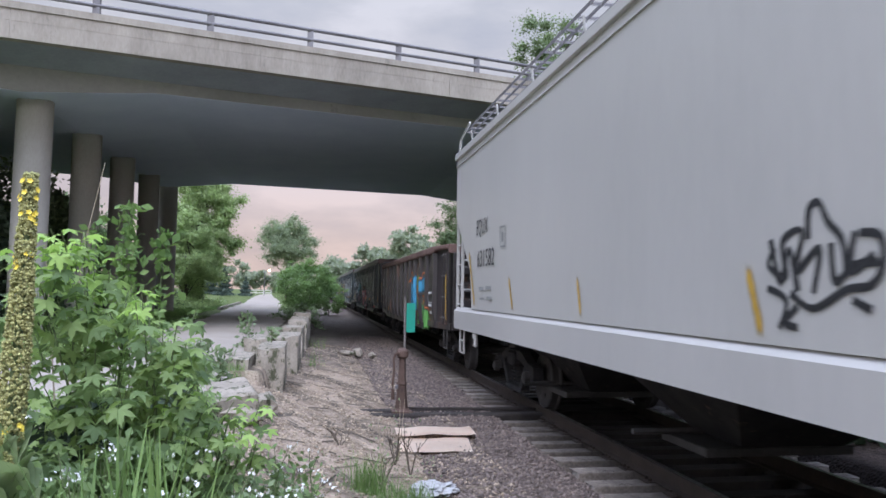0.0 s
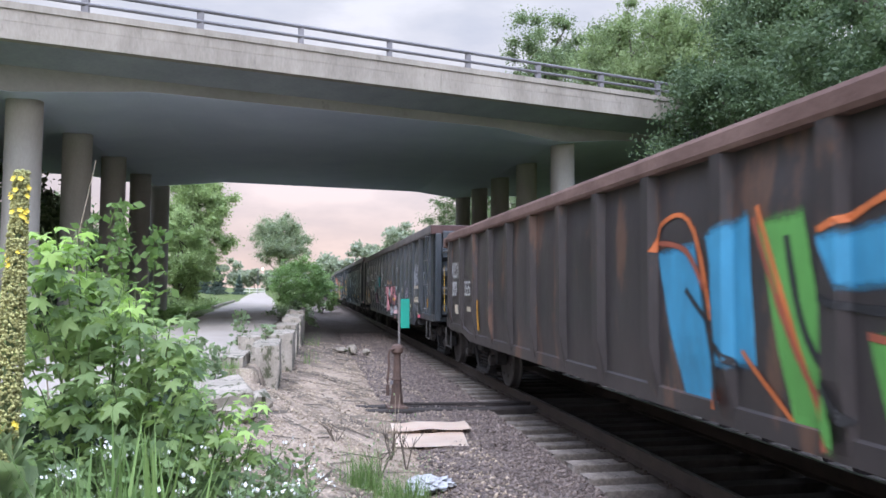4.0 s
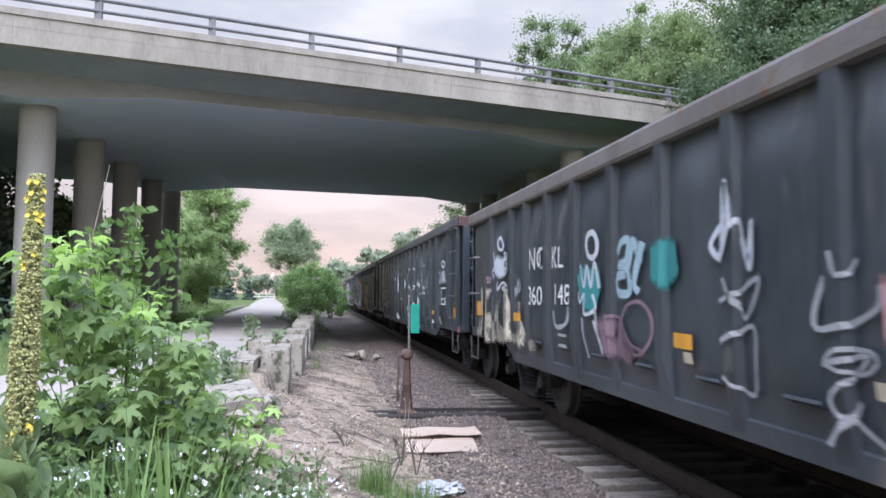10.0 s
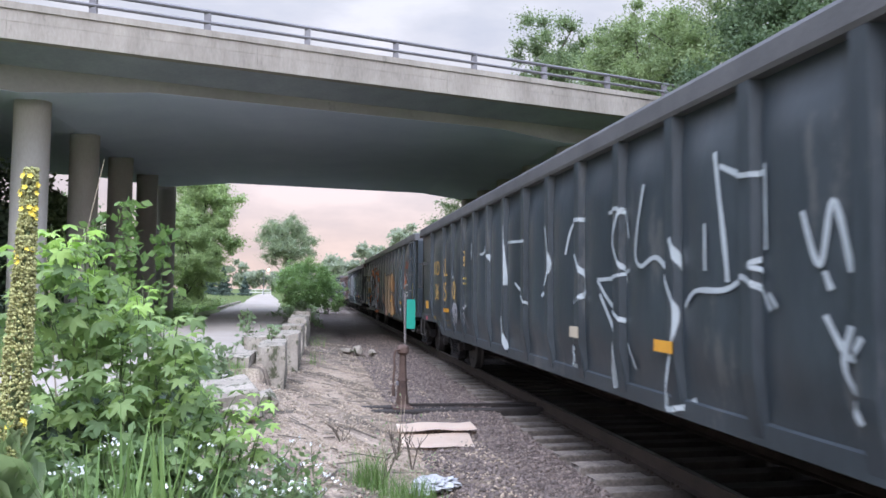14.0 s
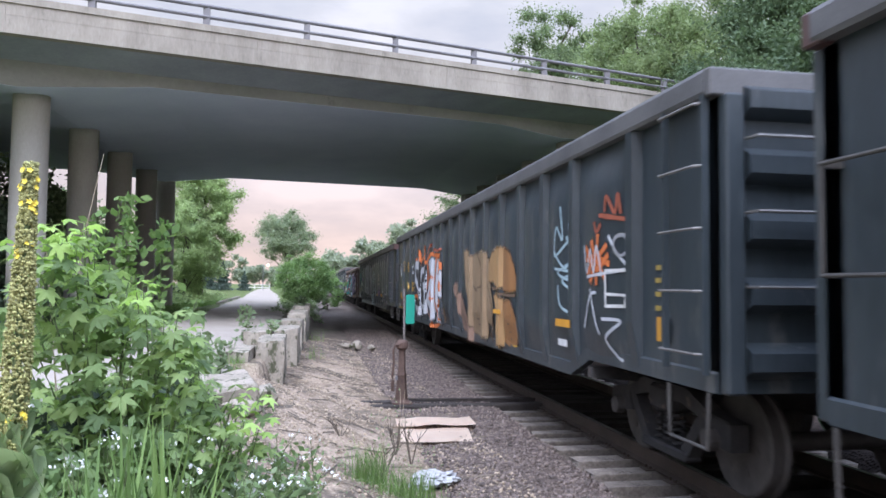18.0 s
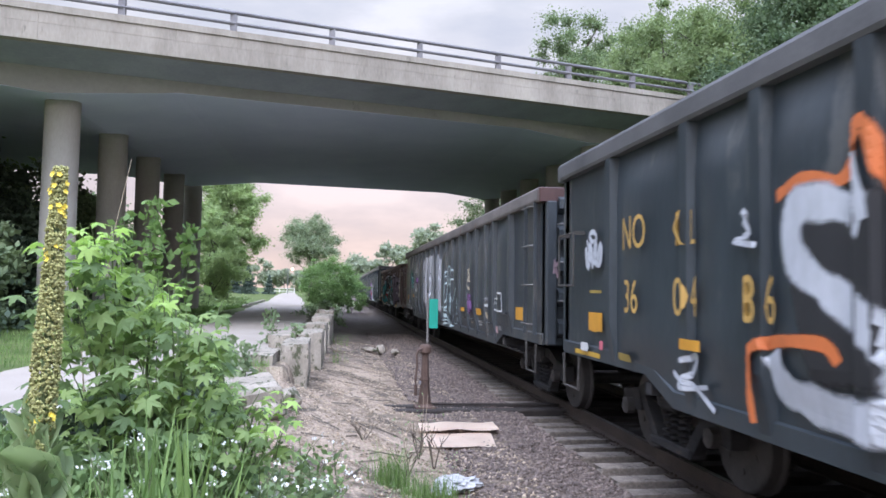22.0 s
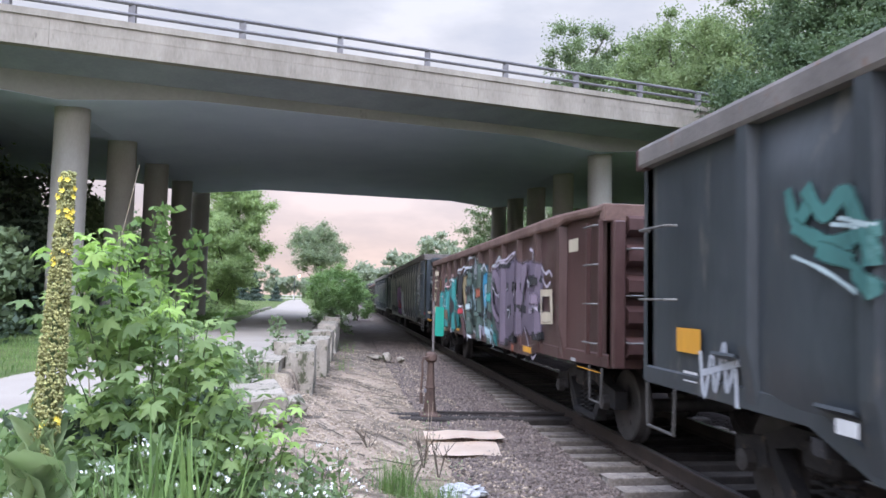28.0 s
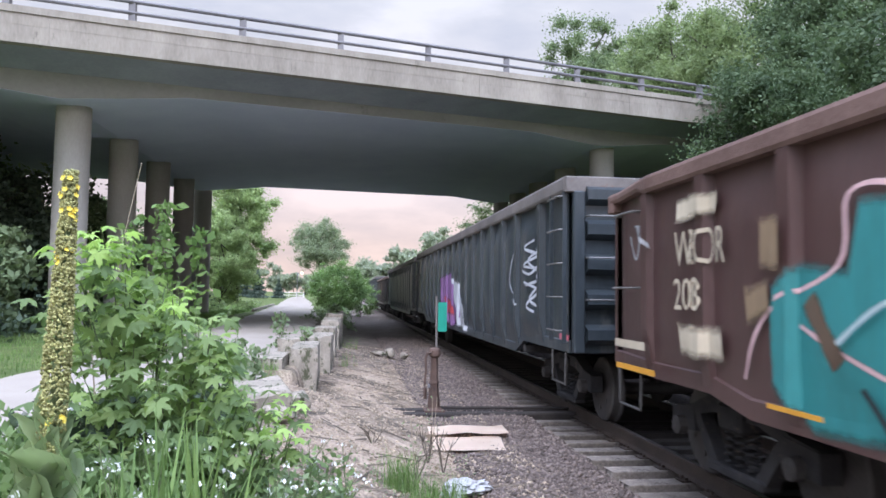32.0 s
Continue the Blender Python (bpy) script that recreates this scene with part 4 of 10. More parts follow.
# ---- sprayed paint and lettering that follow the posts of a car's side ----
def thin_rim(m):
    """Lets a coat break up into specks where its attribute "bare" nears 1, along the rim."""
    nt = m.node_tree
    rim = nt.nodes.new("ShaderNodeAttribute")
    rim.attribute_name = "bare"
    tc = nt.nodes["Texture Coordinate"]
    speck = node(nt, "ShaderNodeTexNoise", Scale=26.0, Detail=5.0, Roughness=0.7)
    nt.links.new(tc.outputs["Object"], speck.inputs["Vector"])
    thin = maths(nt, "ADD", rim.outputs["Fac"], maths(nt, "MULTIPLY", maths(nt, "SUBTRACT", speck.outputs["Fac"], 0.5), 0.7))
    clear = nt.nodes.new("ShaderNodeBsdfTransparent")
    ms = nt.nodes.new("ShaderNodeMixShader")
    nt.links.new(ramp(nt, [(0.42, (0, 0, 0)), (0.95, (1, 1, 1))], thin), ms.inputs[0])
    nt.links.new(nt.nodes["Principled BSDF"].outputs[0], ms.inputs[1])
    nt.links.new(clear.outputs[0], ms.inputs[2])
    nt.links.new(ms.outputs[0], nt.nodes["Material Output"].inputs[0])
    return m


def spray(name, c):
    """Sprayed paint, uneven in tone and soft along its rim."""
    m = surface(name, tuple(0.66 * v for v in c), tuple(1.04 * v for v in c), 0.35, 0.6, 0.05, fine=14, streak=3)
    return thin_rim(m)


SPRAY_BLACK, SPRAY_WHITE, SPRAY_GREY = spray("black_spray", (0.02, 0.021, 0.024)), spray("white_spray", (0.50, 0.53, 0.58)), spray("grey_spray", (0.30, 0.31, 0.33))
SPRAY_ORANGE, SPRAY_RUST, SPRAY_RED, SPRAY_PINK = spray("orange_spray", (0.62, 0.17, 0.05)), spray("rust_spray", (0.33, 0.09, 0.05)), spray("red_spray", (0.42, 0.045, 0.06)), spray("pink_spray", (0.52, 0.24, 0.27))
SPRAY_PALE_PINK, SPRAY_MAUVE, SPRAY_PURPLE, SPRAY_LAVENDER = spray("pale_pink_spray", (0.68, 0.45, 0.46)), spray("mauve_spray", (0.21, 0.14, 0.17)), spray("purple_spray", (0.22, 0.11, 0.27)), spray("lavender_spray", (0.46, 0.42, 0.50))
SPRAY_PURPLE_GREY, SPRAY_OLIVE, SPRAY_GREEN_GREY = spray("dusky_purple_spray", (0.16, 0.128, 0.175)), spray("olive_spray", (0.13, 0.16, 0.15)), spray("grey_green_spray", (0.068, 0.11, 0.095))
SPRAY_TEAL, SPRAY_DIM_TEAL, SPRAY_PALE_TEAL = spray("teal_spray", (0.03, 0.235, 0.235)), spray("faded_teal_spray", (0.05, 0.17, 0.16)), spray("pale_teal_spray", (0.42, 0.53, 0.55))
SPRAY_BLUE, SPRAY_PALE_BLUE, SPRAY_GREEN = spray("blue_spray", (0.05, 0.30, 0.50)), spray("pale_blue_spray", (0.33, 0.46, 0.52)), spray("green_spray", (0.11, 0.34, 0.075))
GRIMY_CREAM = thin_rim(surface("grimy_cream_drips", (0.06, 0.058, 0.054), (0.66, 0.60, 0.47), 0.16, 0.7, 0.1, fine=7, streak=3.0, patch=(0.07, 0.07, 0.07), patch_at=0.53))
SPRAY_LILAC, SPRAY_CREAM_DULL = spray("lilac_spray", (0.235, 0.185, 0.25)), spray("dull_cream_spray", (0.36, 0.29, 0.16))
SPRAY_CHALK = spray("chalky_spray", (0.40, 0.45, 0.47))
SPRAY_SMOKE = spray("smoky_spray", (0.12, 0.135, 0.145))
SPRAY_GOLD, SPRAY_ROSE = spray("gold_spray", (0.36, 0.22, 0.10)), spray("dusty_rose_spray", (0.25, 0.16, 0.12))
SPRAY_TAN, SPRAY_BROWN, SPRAY_UMBER = spray("tan_spray", (0.27, 0.19, 0.115)), spray("brown_spray", (0.30, 0.145, 0.055)), spray("umber_spray", (0.13, 0.085, 0.055))
PAINT_WHITE, PAINT_YELLOW, CREAM = spray("white_lettering", (0.66, 0.67, 0.67)), spray("yellow_lettering", (0.58, 0.36, 0.10)), spray("cream_paint", (0.56, 0.49, 0.37))
ORANGE_TAPE, YELLOW_TAPE, FADED_YELLOW, PINK_TAPE = spray("orange_reflector", (0.68, 0.33, 0.035)), spray("yellow_reflector", (0.58, 0.36, 0.05)), spray("faded_yellow", (0.36, 0.26, 0.06)), spray("pink_tape", (0.75, 0.18, 0.24))
FADED_GREY, STENCIL_BLACK = spray("faded_grey", (0.33, 0.34, 0.34)), spray("stencil_black", (0.05, 0.05, 0.055))


def spans(poly, u):
    """Where an upright line at u lies inside a closed outline."""
    zs = []
    for (u0, z0), (u1, z1) in zip(poly, poly[1:] + poly[:1]):
        if (u0 <= u) != (u1 <= u):
            zs.append(z0 + (z1 - z0) * (u - u0) / (u1 - u0))
    zs.sort()
    return list(zip(zs[::2], zs[1::2]))


def skin(car, poly_list, material, name, label=""):
    """A thin coat inside the outlines, laid over sheet and posts."""
    ob, side, count = car
    count[0] += 1
    lift = 0.0004 * count[0]
    bm = bmesh.new()
    bare = bm.verts.layers.float.new("bare")
    for poly in poly_list:
        u0, u1 = min(p[0] for p in poly), max(p[0] for p in poly)
        n = max(2, int((u1 - u0) / 0.035))
        cuts = sorted({u0, u1, *(u0 + (u1 - u0) * k / n for k in range(n + 1)), *(p[0] for p in poly), *side.breaks(u0, u1)})
        for a, b in zip(cuts, cuts[1:]):
            if b - a < 1e-4:
                continue
            e = min(1e-4, (b - a) / 4)
            left, right = spans(poly, a + e), spans(poly, b - e)
            if len(left) != len(right):
                left = right = spans(poly, (a + b) / 2)
            for (l0, l1), (r0, r1) in zip(left, right):
                n = max(1, math.ceil(max(l1 - l0, r1 - r0) / 0.15))
                edge = []
                for k in range(n + 1):
                    za, zb = l0 + (l1 - l0) * k / n, r0 + (r1 - r0) * k / n
                    edge.append((bm.verts.new((side.at(a + e, za) - lift, a, za)), bm.verts.new((side.at(b - e, zb) - lift, b, zb))))
                if name == "graffito":
                    for pair in (edge[0], edge[-1]):
                        for v in pair:
                            v[bare] = 1.0
                for (p, q), (p2, q2) in zip(edge, edge[1:]):
                    bm.faces.new((p, q, q2, p2))
    bmesh.ops.remove_doubles(bm, verts=bm.verts, dist=1e-3)
    return part(name, bm, material, ob, label)


def fill(car, material, poly):
    return skin(car, [poly], material, "graffito")


def smooth_line(pts):
    out = []
    for i in range(len(pts) - 1):
        p0, p1, p2, p3 = pts[max(0, i - 1)], pts[i], pts[i + 1], pts[min(len(pts) - 1, i + 2)]
        for k in range(6):
            t = k / 6
            out.append(tuple(0.5 * (2 * b + (c - a) * t + (2 * a - 5 * b + 4 * c - d) * t * t + (3 * b - a - 3 * c + d) * t**3) for a, b, c, d in zip(p0, p1, p2, p3)))
    out.append(pts[-1])
    # close steps, so that the line follows each post and dent
    fine = [out[0]]
    for (u0, z0), (u1, z1) in zip(out, out[1:]):
        n = max(1, math.ceil(math.hypot(u1 - u0, z1 - z0) / 0.028))
        fine += [(u0 + (u1 - u0) * k / n, z0 + (z1 - z0) * k / n) for k in range(1, n + 1)]
    return fine


def stroke(car, material, width, pts):
    """A sprayed line: short quads and round joints along a smooth curve."""
    line = smooth_line(pts)
    ob, side, count = car
    count[0] += 1
    bm = bmesh.new()
    bare = bm.verts.layers.float.new("bare")
    lift, h = 0.0004 * count[0], width * 0.62
    for i, (u, z) in enumerate(line):
        a, c = line[max(0, i - 1)], line[min(len(line) - 1, i + 1)]
        d = Vector((c[0] - a[0], c[1] - a[1]))
        d = d.normalized() if d.length > 1e-6 else Vector((1, 0))
        w = h * (0.85 + 0.3 * noise.noise((u * 6, z * 6, count[0])))
        ring = []
        for k in range(-3, 4):
            t = k / 3
            uu, zz = u - d.y * w * t, z + d.x * w * t
            ring.append(bm.verts.new((side.at(uu, zz) - lift, uu, zz)))
            ring[-1][bare] = (0.0, 0.05, 0.45, 1.0)[abs(k)]
        if i:
            for k in range(6):
                bm.faces.new((last[k], last[k + 1], ring[k + 1], ring[k]))
        last = ring
    return part("graffito", bm, material, ob)


def frame_line(car, material, width, pts):
    """A straight-edged painted border."""
    made = []
    for a, b in zip(pts, pts[1:]):
        d = Vector((b[0] - a[0], b[1] - a[1])).normalized() * width / 2
        n_ = Vector((-d.y, d.x))
        made.append([(a[0] - d.x + n_.x, a[1] - d.y + n_.y), (b[0] + d.x + n_.x, b[1] + d.y + n_.y), (b[0] + d.x - n_.x, b[1] + d.y - n_.y), (a[0] - d.x - n_.x, a[1] - d.y - n_.y)])
    for poly in made:
        skin(car, [poly], material, "border_line")


def plate(car, material, ua, ub, z0, z1):
    """A flat label: screwed across a post where it meets one, else painted on the sheet."""
    u0, u1 = min(ua, ub), max(ua, ub)
    ob, side, count = car
    if any(u0 - 0.05 < p < u1 + 0.05 for p in side.posts):
        count[0] += 1
        x = -side.out - 0.006 - 0.0004 * count[0]
        return part("marking", one_box(x - 0.002, x + 0.003, u0, u1, z0, z1), material, ob)
    return skin(car, [[(u0, z0), (u1, z0), (u1, z1), (u0, z1)]], material, "marking")


def letter(car, material, words, u, z, height, wide=1.0):
    """Stencilled words that run towards the front of the car."""
    ob, side, count = car
    count[0] += 1
    curve = bpy.data.curves.new("lettering", "FONT")
    curve.body, curve.size, curve.resolution_u = words, height * 1.38, 3
    holder = new("lettering", curve)
    me = bpy.data.meshes.new_from_object(holder)
    bpy.data.objects.remove(holder)
    bm = bmesh.new()
    bm.from_mesh(me)
    for v in bm.verts:
        v.co = (0, u - v.co.x * 0.82 * wide, z + v.co.y)
    us = [v.co.y for v in bm.verts]
    lo, hi = min(us), max(us)
    for k in range(1, 6):
        bmesh.ops.bisect_plane(bm, geom=bm.verts[:] + bm.edges[:] + bm.faces[:], plane_co=(0, 0, z + height * k / 6), plane_no=(0, 0, 1))
    for cut in side.breaks(lo, hi) + [lo + 0.05 * k for k in range(1, int((hi - lo) / 0.05))]:
        bmesh.ops.bisect_plane(bm, geom=bm.verts[:] + bm.edges[:] + bm.faces[:], plane_co=(0, cut, 0), plane_no=(0, 1, 0))
    for v in bm.verts:
        v.co.x = side.at(v.co.y, v.co.z) - 0.0004 * count[0]
    bm.to_mesh(me)
    bm.free()
    me.materials.append(material)
    made = new("lettering", me)
    made.parent = ob
    made["label"] = "stencilled lettering"
    return made


# ---- graffiti and lettering on the cars: distance from the front end and height above the rail, in metres ----
stroke(hopper, SPRAY_BLACK, 0.05, [(9.89, 2.03), (9.80, 1.78), (9.72, 1.97), (9.65, 1.73)])
stroke(hopper, SPRAY_BLACK, 0.05, [(9.56, 2.01), (9.55, 2.17), (9.47, 2.20), (9.40, 2.09), (9.30, 1.99), (9.27, 1.80)])
stroke(hopper, SPRAY_BLACK, 0.05, [(9.85, 1.98), (9.91, 1.88), (9.75, 1.81), (9.78, 2.01), (9.61, 2.06), (9.66, 1.84), (9.47, 1.96), (9.52, 1.72)])
stroke(hopper, SPRAY_BLACK, 0.05, [(9.38, 1.98), (9.35, 1.78), (9.22, 1.86), (9.05, 1.87)])
stroke(hopper, SPRAY_BLACK, 0.05, [(9.21, 2.03), (9.24, 1.83), (9.08, 1.91)])
stroke(hopper, SPRAY_BLACK, 0.05, [(9.92, 1.75), (9.75, 1.68), (9.81, 1.52)])
stroke(hopper, SPRAY_BLACK, 0.05, [(9.65, 1.65), (9.76, 1.56), (9.65, 1.53)])
stroke(hopper, SPRAY_BLACK, 0.05, [(9.71, 1.72), (9.52, 1.64), (9.27, 1.74), (9.11, 1.76), (9.03, 1.85), (9.04, 1.99), (9.18, 2.02)])
stroke(hopper, SPRAY_BLACK, 0.05, [(9.23, 1.69), (9.10, 1.64)])
fill(hopper, YELLOW_TAPE, [(10.17, 1.91), (10.08, 1.90), (9.93, 1.45), (10.02, 1.45)])
fill(hopper, YELLOW_TAPE, [(13.13, 1.89), (13.06, 1.89), (12.93, 1.46), (13.00, 1.46)])
fill(hopper, YELLOW_TAPE, [(15.77, 1.92), (15.69, 1.92), (15.47, 1.46), (15.56, 1.46)])
fill(hopper, YELLOW_TAPE, [(18.42, 2.41), (18.31, 2.40), (17.81, 1.47), (17.93, 1.47)])
letter(hopper, STENCIL_BLACK, "EQUX", 17.82, 2.63, 0.26, 1.0)
letter(hopper, STENCIL_BLACK, "631582", 17.72, 2.11, 0.28, 1.22)
plate(hopper, FADED_GREY, 17.56, 17.22, 1.73, 1.79)
plate(hopper, FADED_GREY, 17.09, 16.74, 1.74, 1.80)
plate(hopper, FADED_GREY, 17.50, 17.20, 1.59, 1.62)
plate(hopper, FADED_GREY, 17.02, 16.69, 1.59, 1.64)
plate(hopper, FADED_GREY, 12.43, 12.13, 1.25, 1.25)
plate(hopper, YELLOW_TAPE, 12.21, 12.13, 1.15, 1.23)
frame_line(hopper, FADED_GREY, 0.03, [(16.24, 2.64), (15.95, 2.63), (15.93, 2.35), (16.20, 2.36), (16.24, 2.64)])
plate(hopper, FADED_GREY, 16.13, 16.03, 2.42, 2.56)
fill(car1, SPRAY_BLUE, [(5.28, 1.99), (4.67, 2.04), (4.44, 0.89), (4.83, 0.79)])
fill(car1, SPRAY_BLUE, [(4.56, 2.07), (4.03, 2.19), (3.97, 1.18), (4.33, 1.16)])
fill(car1, SPRAY_BLUE, [(3.38, 1.98), (2.55, 2.10), (2.53, 1.69), (3.22, 1.66)])
fill(car1, SPRAY_GREEN, [(3.93, 2.12), (3.52, 2.16), (3.39, 1.45), (3.23, 0.83), (3.65, 0.84)])
fill(car1, SPRAY_GREEN, [(3.06, 1.46), (2.76, 1.58), (2.24, 1.34), (1.78, 1.23), (1.69, 0.87), (2.25, 0.80), (2.92, 0.81)])
stroke(car1, SPRAY_ORANGE, 0.045, [(5.28, 1.97), (5.15, 2.19), (4.67, 2.09), (4.38, 0.90)])
stroke(car1, SPRAY_ORANGE, 0.045, [(3.93, 2.19), (3.65, 1.53), (3.39, 0.87)])
stroke(car1, SPRAY_ORANGE, 0.045, [(3.38, 1.98), (2.62, 2.16), (2.49, 1.63), (2.91, 1.58), (2.24, 1.34), (1.76, 1.26), (1.67, 0.88)])
stroke(car1, SPRAY_ORANGE, 0.045, [(4.13, 1.30), (3.56, 0.85)])
stroke(car1, SPRAY_BLACK, 0.05, [(4.44, 2.02), (4.33, 0.90)])
stroke(car1, SPRAY_RUST, 0.05, [(3.97, 2.12), (3.65, 1.44), (3.31, 0.85)])
stroke(car1, SPRAY_BLACK, 0.05, [(3.38, 2.15), (3.39, 1.68), (2.91, 1.58), (2.56, 1.66)])
stroke(car1, SPRAY_RUST, 0.05, [(3.06, 1.46), (2.49, 1.33), (2.34, 0.83)])
stroke(car1, SPRAY_BLACK, 0.05, [(2.18, 1.29), (1.79, 1.13), (1.71, 0.87)])
stroke(car1, SPRAY_BLACK, 0.05, [(4.78, 1.68), (4.17, 1.17)])
stroke(car1, SPRAY_BLUE, 0.05, [(2.76, 1.55), (2.63, 1.06), (2.77, 0.83)])
stroke(car1, SPRAY_BLACK, 0.05, [(3.65, 1.99), (3.52, 1.45), (3.19, 1.01)])
stroke(car1, SPRAY_RUST, 0.05, [(5.23, 2.04), (4.78, 1.96), (4.55, 1.68)])
stroke(car1, SPRAY_BLACK, 0.05, [(2.91, 1.14), (2.30, 1.09)])
frame_line(car1, PAINT_WHITE, 0.05, [(1.93, 1.66), (1.41, 1.68), (1.35, 1.39), (1.82, 1.39), (1.93, 1.66)])
stroke(car1, PAINT_WHITE, 0.04, [(1.89, 1.45), (1.36, 1.45)])
plate(car1, PAINT_WHITE, 1.70, 1.45, 1.20, 1.26)
fill(car1, YELLOW_TAPE, [(-0.15, 2.11), (-0.27, 2.10), (-0.32, 1.13), (-0.21, 1.13)])
letter(car1, PAINT_WHITE, "WSOR", 13.48, 1.87, 0.30, 0.68)
letter(car1, PAINT_WHITE, "200", 13.44, 1.55, 0.28, 1.0)
letter(car1, PAINT_WHITE, "355", 12.31, 1.56, 0.26, 1.0)
plate(car1, ORANGE_TAPE, 11.45, 11.32, 1.02, 1.50)
plate(car1, CREAM, 13.10, 12.78, 1.23, 1.39)
plate(car1, CREAM, 12.09, 11.69, 1.30, 1.38)
stroke(car2, SPRAY_WHITE, 0.05, [(2.25, 2.27), (2.45, 1.99), (2.51, 1.81), (2.10, 1.87), (2.18, 2.04), (2.26, 1.70)])
stroke(car2, SPRAY_WHITE, 0.045, [(1.50, 1.93), (1.48, 2.03), (1.32, 2.05), (1.23, 1.94), (1.40, 1.85), (1.18, 1.79), (1.30, 1.92)])
stroke(car2, SPRAY_WHITE, 0.045, [(1.45, 1.90), (1.26, 1.70), (1.13, 1.92), (1.21, 1.75), (0.89, 1.78)])
stroke(car2, SPRAY_WHITE, 0.045, [(1.34, 1.75), (1.03, 1.62), (0.91, 1.69), (1.14, 1.84)])
stroke(car2, SPRAY_WHITE, 0.045, [(1.31, 1.70), (1.12, 1.54), (0.90, 1.55), (1.03, 1.66), (1.17, 1.56)])
stroke(car2, SPRAY_WHITE, 0.045, [(1.23, 1.65), (1.14, 1.48), (1.08, 1.33)])
fill(car2, CREAM, [(1.17, 1.40), (1.08, 1.41), (1.04, 1.19), (1.15, 1.21)])
plate(car2, ORANGE_TAPE, 0.94, 0.59, 1.25, 1.45)
plate(car2, FADED_GREY, 0.74, 0.48, 1.18, 1.18)
plate(car2, FADED_GREY, 0.77, 0.44, 1.11, 1.11)
plate(car2, FADED_GREY, 1.35, 1.11, 1.14, 1.16)
plate(car2, FADED_GREY, 1.30, 1.16, 1.07, 1.09)
fill(car1, YELLOW_TAPE, [(14.43, 2.15), (14.38, 2.14), (14.30, 1.19), (14.38, 1.18)])
frame_line(car2, CREAM, 0.07, [(2.46, 1.71), (1.90, 1.71), (1.86, 1.39), (2.45, 1.37), (2.46, 1.71)])
stroke(car2, CREAM, 0.04, [(2.43, 1.44), (1.88, 1.46)])
stroke(car2, SPRAY_GREY, 0.07, [(2.31, 1.70), (2.29, 1.45)])
stroke(car2, SPRAY_GREY, 0.04, [(2.12, 1.69), (2.11, 1.46)])
stroke(car2, SPRAY_WHITE, 0.045, [(2.54, 1.94), (2.56, 1.77), (2.48, 1.80), (2.51, 1.95), (2.37, 2.11), (2.38, 1.86), (2.33, 1.77), (2.23, 1.95), (2.26, 2.07), (2.32, 2.01), (2.20, 1.80), (2.10, 1.94), (2.07, 2.05)])
stroke(car2, SPRAY_WHITE, 0.045, [(2.44, 2.02), (2.31, 1.73)])
stroke(car2, SPRAY_WHITE, 0.045, [(2.19, 1.91), (2.15, 1.73)])
stroke(car2, SPRAY_WHITE, 0.045, [(2.09, 1.99), (1.96, 1.79), (1.89, 1.72)])
stroke(car2, SPRAY_GREY, 0.035, [(2.25, 2.28), (2.19, 2.12), (2.10, 2.29), (2.07, 2.08), (1.98, 2.24), (2.01, 2.07)])
stroke(car2, SPRAY_GREY, 0.035, [(2.23, 2.07), (2.02, 2.13), (1.82, 2.03)])
stroke(car2, SPRAY_GREY, 0.035, [(2.02, 2.30), (1.83, 2.37)])
stroke(car2, SPRAY_GREY, 0.035, [(2.19, 2.21), (1.84, 2.14)])
stroke(car2, SPRAY_GREY, 0.035, [(1.94, 2.32), (1.87, 2.17), (1.81, 2.24)])
stroke(car2, SPRAY_GREY, 0.1, [(2.41, 1.32), (2.35, 1.16), (2.26, 1.29)])
stroke(car2, SPRAY_GREY, 0.1, [(2.17, 1.30), (2.09, 1.14), (1.97, 1.32)])
plate(car2, CREAM, 2.20, 2.03, 1.04, 1.09)
plate(car2, PINK_TAPE, 1.93, 1.82, 0.98, 1.05)
plate(car2, ORANGE_TAPE, 3.97, 3.56, 1.28, 1.37)
plate(car2, CREAM, 4.70, 4.55, 1.56, 1.66)
plate(car2, CREAM, 3.02, 2.87, 1.20, 1.29)
plate(car2, FADED_GREY, 3.90, 3.60, 1.13, 1.12)
plate(car2, FADED_GREY, 3.90, 3.60, 1.09, 1.07)
plate(car2, FADED_GREY, 4.69, 4.53, 1.08, 1.08)
plate(car2, FADED_GREY, 4.70, 4.53, 0.99, 0.99)
plate(car2, FADED_GREY, 3.13, 2.86, 1.54, 1.56)
plate(car2, FADED_GREY, 3.13, 2.87, 1.42, 1.43)
stroke(car2, SPRAY_GREY, 0.035, [(4.99, 1.62), (4.91, 1.69), (4.87, 1.58), (4.77, 1.74), (4.73, 1.59), (4.56, 1.73), (4.58, 1.55)])
stroke(car2, SPRAY_GREY, 0.035, [(4.88, 1.39), (4.67, 1.51), (4.51, 1.38)])
stroke(car2, SPRAY_GREY, 0.035, [(4.77, 1.66), (4.64, 1.48)])
stroke(car2, SPRAY_GREY, 0.035, [(4.60, 1.52), (4.49, 1.50)])
stroke(car2, SPRAY_LAVENDER, 0.03, [(4.19, 1.73), (3.99, 1.89), (3.97, 1.76)])
stroke(car2, SPRAY_LAVENDER, 0.03, [(4.00, 1.70), (3.81, 1.54), (3.59, 1.69), (3.80, 1.67)])
stroke(car2, SPRAY_LAVENDER, 0.03, [(4.01, 1.54), (3.57, 1.56)])
stroke(car2, SPRAY_LAVENDER, 0.03, [(3.98, 1.44), (3.81, 1.54), (3.64, 1.43)])
